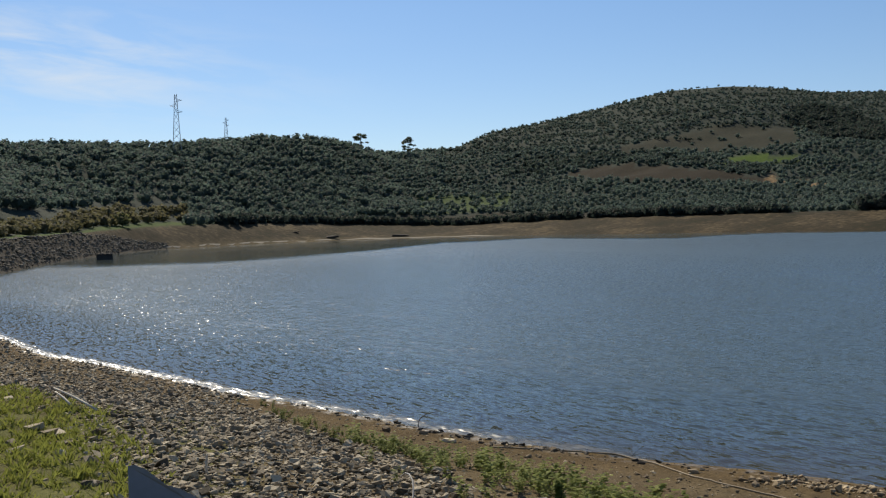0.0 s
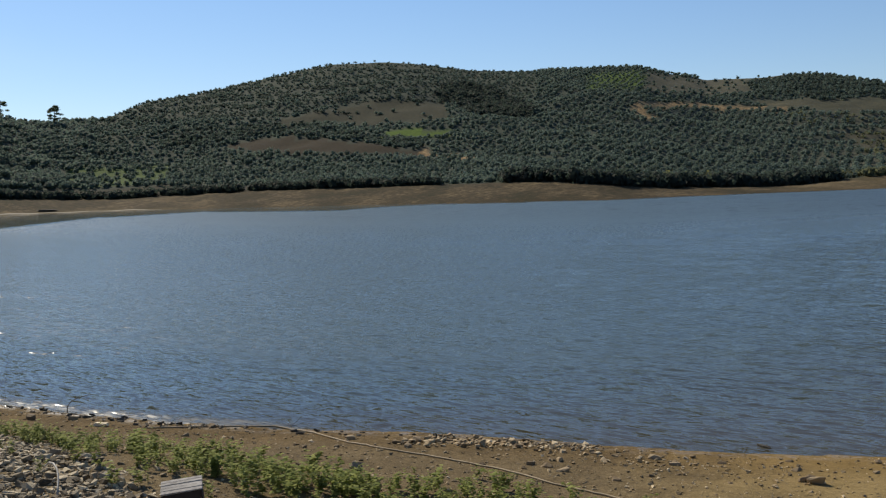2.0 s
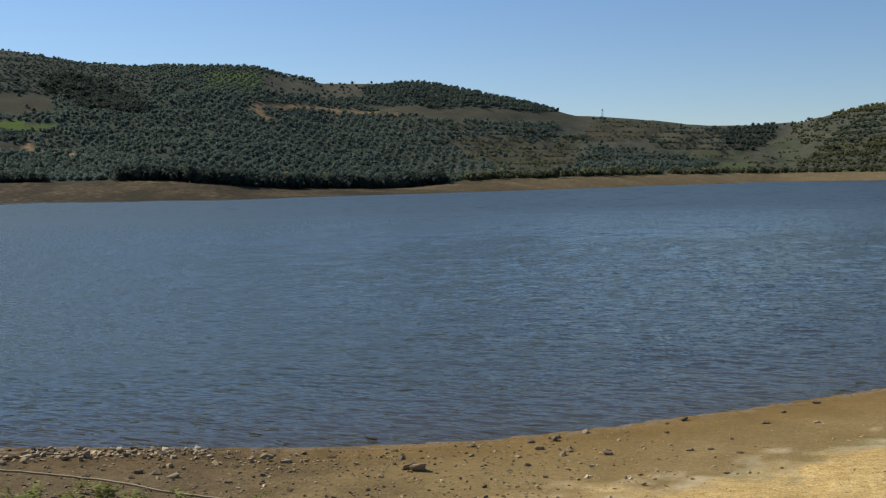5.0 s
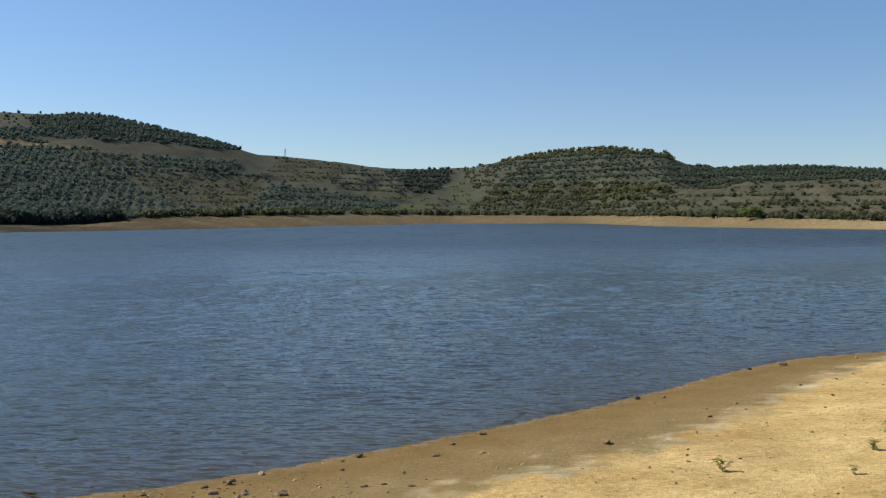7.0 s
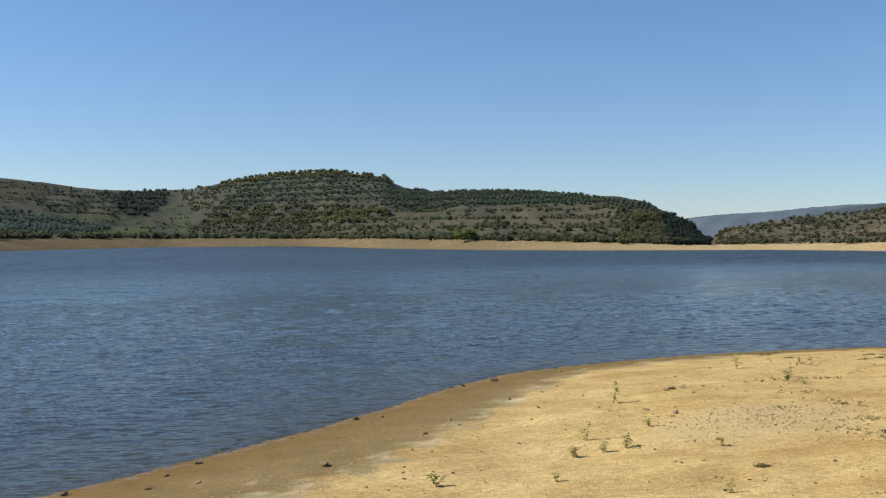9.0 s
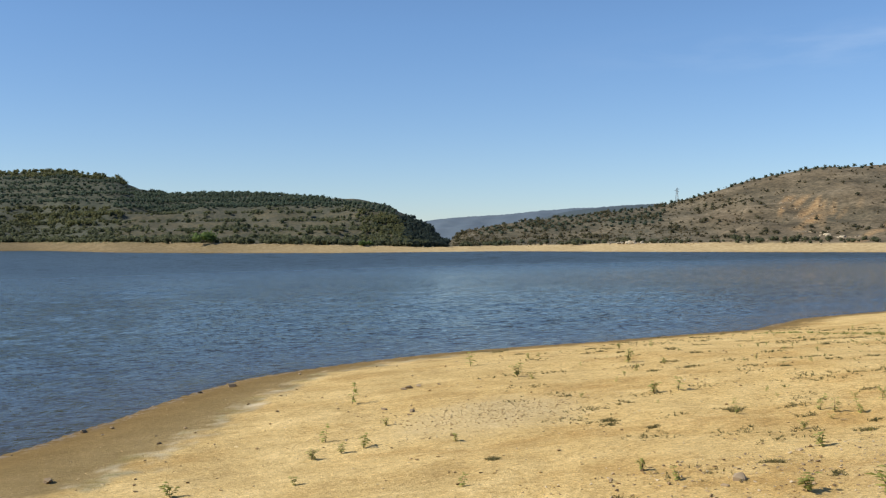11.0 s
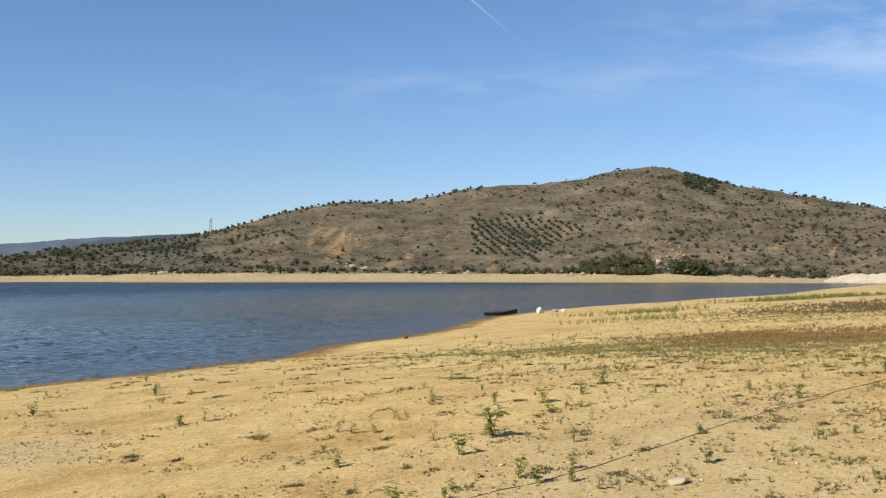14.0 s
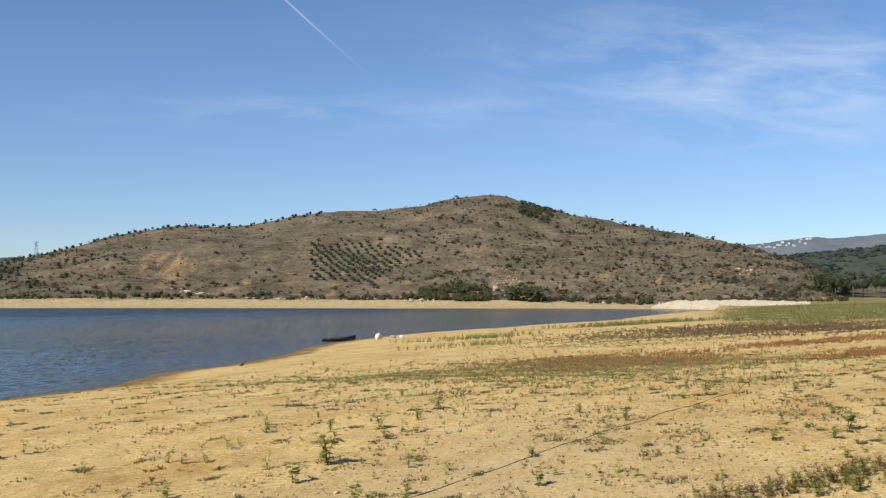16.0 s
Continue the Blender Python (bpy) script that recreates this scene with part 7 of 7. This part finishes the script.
    laid("hose", [(16.2, 13.1), (17.9, 12.7), (22.2, 12.4), (25.5, 12.1), (28.2, 12.2), (31.0, 12.1), (32.7, 12.0), (39.0, 11.6), (44, 12.6), (50.4, 14.3)],
         0.013, dark_hose, "dark hose half buried across the sand", 0.003)
    loop = [(-15.9, 8.95, 0.10), (-15.6, 8.86, 0.22), (-15.3, 8.76, 0.27), (-15.08, 8.69, 0.22), (-14.9, 8.6, 0.12), (-14.75, 8.5, 0.03), (-14.6, 8.4, -0.05)]
    loop = [(px, py, height(px, py) + pz + 0.08) for px, py, pz in loop]
    tagged(part("hose", *tube(loop, 0.015, 8), plain_material("grey_hose", (0.26, 0.25, 0.23), (0.42, 0.40, 0.36), 20.0, 0.6, 0.002), None, "", True), "grey hose end bent over the rubble", "hose")
    slab = part("block", *bevelled_box(0.36, 0.20, 0.10, 0.03, (0, 0, 0.04), 0.012, 5), PALE_STONE)
    slab.matrix_world = pose(-24.4, 15.2, height(-24.4, 15.2), 0, 4, 30)
    tagged(slab, "pale squared block lying on the brown soil", "block")
    drift = plain_material("drift_wood", (0.06, 0.05, 0.04), (0.15, 0.125, 0.10), 12.0, 0.8, 0.006)
    br = [(-27.2, 15.9, 0.0), (-27.3, 15.98, 0.16), (-27.33, 16.1, 0.26), (-27.3, 16.25, 0.33), (-27.2, 16.45, 0.38), (-27.1, 16.65, 0.40)]
    tagged(part("branch", *tube(br, [0.016, 0.014, 0.013, 0.011, 0.009, 0.006], 6), drift, None, "", True), "bare drift branch arching out of the water", "branch")
    tw = merge(*[tube([(-20.6, 18.2, 0.0), (-20.6 + dx, 18.2 + dy, h)], [0.006, 0.003], 5) for dx, dy, h in ((-0.25, 0.2, 0.22), (0.1, 0.25, 0.2), (-0.5, 0.1, 0.14), (0.3, 0.15, 0.1))])
    tagged(part("twigs", *tw, drift), "bare twigs caught at the water's edge", "twigs")


shore_things()


# ---------------------------------------------------------------- dam, outcrops and canes on the far side
def dam():
    pale = stone_material("pale_facing_stone", (0.52, 0.44, 0.31), (0.68, 0.59, 0.44), (0.80, 0.72, 0.57), False)
    a = np.linspace(69.3, 77.2, 60)
    r0 = np.interp(a, AZ, FAR_SHORE)
    base = np.interp(a, [69.3, 73, 77.2], [0.4, 0.6, 3.0])
    top = np.interp(a, [69.3, 70.4, 74, 77.2], [0.8, 3.4, 3.9, 3.2]) + 0.3 * np.sin(a * 9) * np.cos(a * 4.1)
    prof = [(3.0, None), (8.0, 0.2), (14.0, 0.5), (20.0, 0.8), (25.0, 1.0), (30.0, 1.0), (44.0, -0.5)]
    co = []
    g = np.random.default_rng(6)
    for off, k in prof:
        z = (base - 0.8) if k is None else base + (top - base) * k
        rr = r0 + off
        x, y = scatter(a, rr)
        co.append(np.stack([x, y, z + g.uniform(-0.12, 0.12, len(a))], 1))
    ob = grid_mesh("dam", np.concatenate(co), len(prof), len(a), plain_material("dam_fill", (0.52, 0.43, 0.29), (0.70, 0.60, 0.44), 0.9, 0.9, 0.15))
    tagged(ob, "low dam faced with pale tipped stone", "dam", kind="structure")
    n = 2200
    aa, k = g.uniform(69.3, 77.2, n), g.uniform(0, 1, n)
    rr = np.interp(aa, AZ, FAR_SHORE) + 3 + 22 * k
    x, y = scatter(aa, rr)
    b = np.interp(aa, [69.3, 73, 77.2], [0.4, 0.6, 3.0])
    t = np.interp(aa, [69.3, 70.4, 74, 77.2], [0.8, 3.4, 3.9, 3.2])
    z = b + (t - b) * k
    w = g.uniform(0.3, 0.8, n)
    rows = np.stack([x, y, z - 0.15, w, w, g.uniform(0, 6.28, n), g.integers(0, 12, n)], 1)
    tagged(joined("facing_stone", ROCKS, rows, pale), "pale tipped stone on the dam's face", "stone facing", kind="stuff")


dam()


def outcrops():
    g = np.random.default_rng(9)
    red = stone_material("red_rock", (0.15, 0.075, 0.042), (0.25, 0.135, 0.075), (0.38, 0.25, 0.15), True)
    pale = stone_material("pale_rock", (0.31, 0.24, 0.155), (0.43, 0.355, 0.24), (0.56, 0.48, 0.35), True)

    shapes = [rock_shape(700 + k, 0.5 + 0.05 * k, 11) for k in range(8)]
    blocks = {}
    for mat in (red, pale):
        blocks[mat.name] = []
        for v, f in shapes:
            me = bpy.data.meshes.new("block")
            me.from_pydata(v.tolist(), [], f.tolist())
            me.materials.append(mat)
            blocks[mat.name].append(me)

    def rock(a, r, w, h, mat, label, pieces=9):
        """An outcrop: broken blocks of one rock, strewn along the slope."""
        x, y = scatter(a, r)
        t = thing("rock_outcrop", label, "rock", "outcrops on the dry hill", (x, y, height(x, y)), -a)
        for k in range(pieces):
            dx, dy = g.normal(0, 0.30 * w), g.normal(0, 0.22 * w)
            c, n = math.cos(radians(-a)), math.sin(radians(-a))
            px, py = x + c * dx - n * dy, y + n * dx + c * dy
            ob = new("block", blocks[mat.name][k % 8])
            ob.parent = t
            ob.matrix_world = pose(px, py, height(px, py) - 0.1 * h, 0, 0, g.uniform(0, 360)) @ Matrix.Diagonal((w * g.uniform(0.18, 0.42), w * g.uniform(0.15, 0.3), h * g.uniform(0.3, 1.0), 1))

    rock(72.95, 556, 7.0, 4.2, red, "orange-red rock face on the dry hillside", 16)
    rock(73.75, 556, 5.5, 4.0, pale, "pale fallen rock beside the red face")
    rock(74.2, 553, 5.0, 2.4, pale, "pale fallen rock beside the red face")
    for a, off, w, h in ((61.3, 62, 11, 4), (61.9, 52, 10, 3.4), (62.6, 40, 9, 2.4), (63.3, 34, 7, 1.8), (64.2, 32, 6, 1.6), (45.0, 66, 12, 2.2), (45.8, 58, 10, 2.0), (44.2, 78, 9, 1.8), (51.0, 32, 5, 3.4), (51.3, 28, 4, 2.6),
                         (57.2, 25, 6, 2.4), (56.5, 24, 5, 2), (66.6, 34, 7, 2.6), (67.0, 30, 6, 2.2), (35.4, 32, 9, 3.0), (34.6, 30, 8, 2.4), (36.2, 36, 7, 1.8), (69.9, 30, 5, 3.0), (48.6, 36, 13, 1.2), (49.6, 36, 12, 1.2), (54.6, 36, 12, 1.1), (56.0, 38, 9, 1.2), (68.4, 50, 8, 1.4)):
        rock(a, float(np.interp(a, AZ, FAR_SHORE)) + off, w, h, pale, "pale weathered rock cropping out of the dry hill", 12)
    # canes
    canes = herb_material("cane_leaf", (0.085, 0.108, 0.056), (0.145, 0.175, 0.095), (0.225, 0.25, 0.15))
    for a, off, n, tall, wide in ((62.1, 27, 120, 7.0, 5.6), (63.1, 27, 130, 7.4, 6.2), (77.6, 92, 60, 9.5, 4.5), (78.2, 90, 60, 10.5, 4.5), (78.9, 92, 50, 10.0, 4.0)):
        x, y = scatter(a, float(np.interp(a, AZ, FAR_SHORE)) + off)
        t = thing("cane_clump", "tall clump of green giant cane", "cane", "cane clumps", (x, y, height(x, y) - 0.2), 0)
        st, lv = [], []
        for k in range(n):
            b, rr = g.uniform(0, 6.28), wide * 0.5 * math.sqrt(g.uniform(0, 1))
            p = Vector((rr * math.cos(b), rr * math.sin(b), 0))
            q = p * g.uniform(1.2, 1.9) + Vector((0, 0, tall * g.uniform(0.6, 1.0)))
            st.append(tube([p, (p + q) / 2 + Vector((0, 0, 0.2)), q], [0.06, 0.05, 0.02], 4))
            for j in range(7):
                c = p + (q - p) * g.uniform(0.2, 1.0)
                d = g.uniform(0, 6.28)
                lv.append(weed_leaf(c, (math.cos(d), math.sin(d), g.uniform(-0.1, 0.9)), g.uniform(1.0, 1.9), 0.25))
        part("cane_stand", *merge(*st), WEED_STEM, t)
        part("foliage", *merge(*lv), canes, t)
    # trees in a row beyond the pasture
    leaf = leaf_material("row_tree_foliage", (0.040, 0.054, 0.030), (0.068, 0.088, 0.046), (0.105, 0.128, 0.07))
    made = []
    for i in range(3):
        t = thing("tree", "dull green tree in a row beyond the pasture", "tree", "trees beyond the pasture")
        part("trunk", *trunk_shape(0.8, 0.025, 4, 80 + i), BARK, t)
        v, f = leafy_crown(0.34, 0.46, 90 + i, 8, 220)
        part("crown", v + np.array([0, 0, 0.34]), f, leaf, t)
        made.append(t)
    for n in range(34):
        a, r = 77.8 + n * 0.30 + g.uniform(-0.1, 0.1), 520 + g.uniform(-12, 40)
        x, y = scatter(a, r)
        h = g.uniform(7.5, 12)
        m = pose(x, y, height(x, y), 0, 0, g.uniform(0, 360)) @ Matrix.Diagonal((h, h, h, 1))
        ob = made[n] if n < 3 else copy_thing(made[n % 3], m)
        ob.matrix_world = m
    # village on the far mountain
    wall = plain_material("far_plaster", (0.44, 0.45, 0.46), (0.58, 0.58, 0.58), 0.2, 0.9, 0.01)
    roof = plain_material("far_tiles", (0.30, 0.16, 0.10), (0.40, 0.24, 0.16), 0.2, 0.9, 0.01)
    for n in range(18):
        a = 74.8 + 2.6 * (n / 18) + g.uniform(-0.08, 0.08)
        k = g.uniform(0.70, 0.90)
        x, y = scatter(a, 3000 * (0.80 + 0.20 * k))
        el = float(np.interp(a, [73, 75, 76.4, 77.4, 78.5], [2.45, 2.62, 2.8, 2.92, 2.8]))
        z = -5 + (3000 * math.tan(radians(el)) + EYE_HEIGHT + 5) * float(ease(np.array(k))) ** 0.8
        w, d, h = g.uniform(4.5, 8), g.uniform(4.5, 6), g.uniform(3, 4.2)
        t = thing("house", "small pale house in the distant hill village", "house", "village houses", (x, y, z - 1.2), -a + g.uniform(-30, 30))
        part("wall", *bevelled_box(w, d, h + 2, 0.1, (0, 0, h / 2)), wall, t)
        rv = [(-w / 2 - 0.4, -d / 2 - 0.4, h), (w / 2 + 0.4, -d / 2 - 0.4, h), (w / 2 + 0.4, d / 2 + 0.4, h), (-w / 2 - 0.4, d / 2 + 0.4, h), (-w / 2, 0, h + 1.2), (w / 2, 0, h + 1.2)]
        part("roof", rv, [(0, 1, 5, 4), (2, 3, 4, 5), (0, 4, 3), (1, 2, 5), (3, 2, 1, 0)], roof, t)


outcrops()
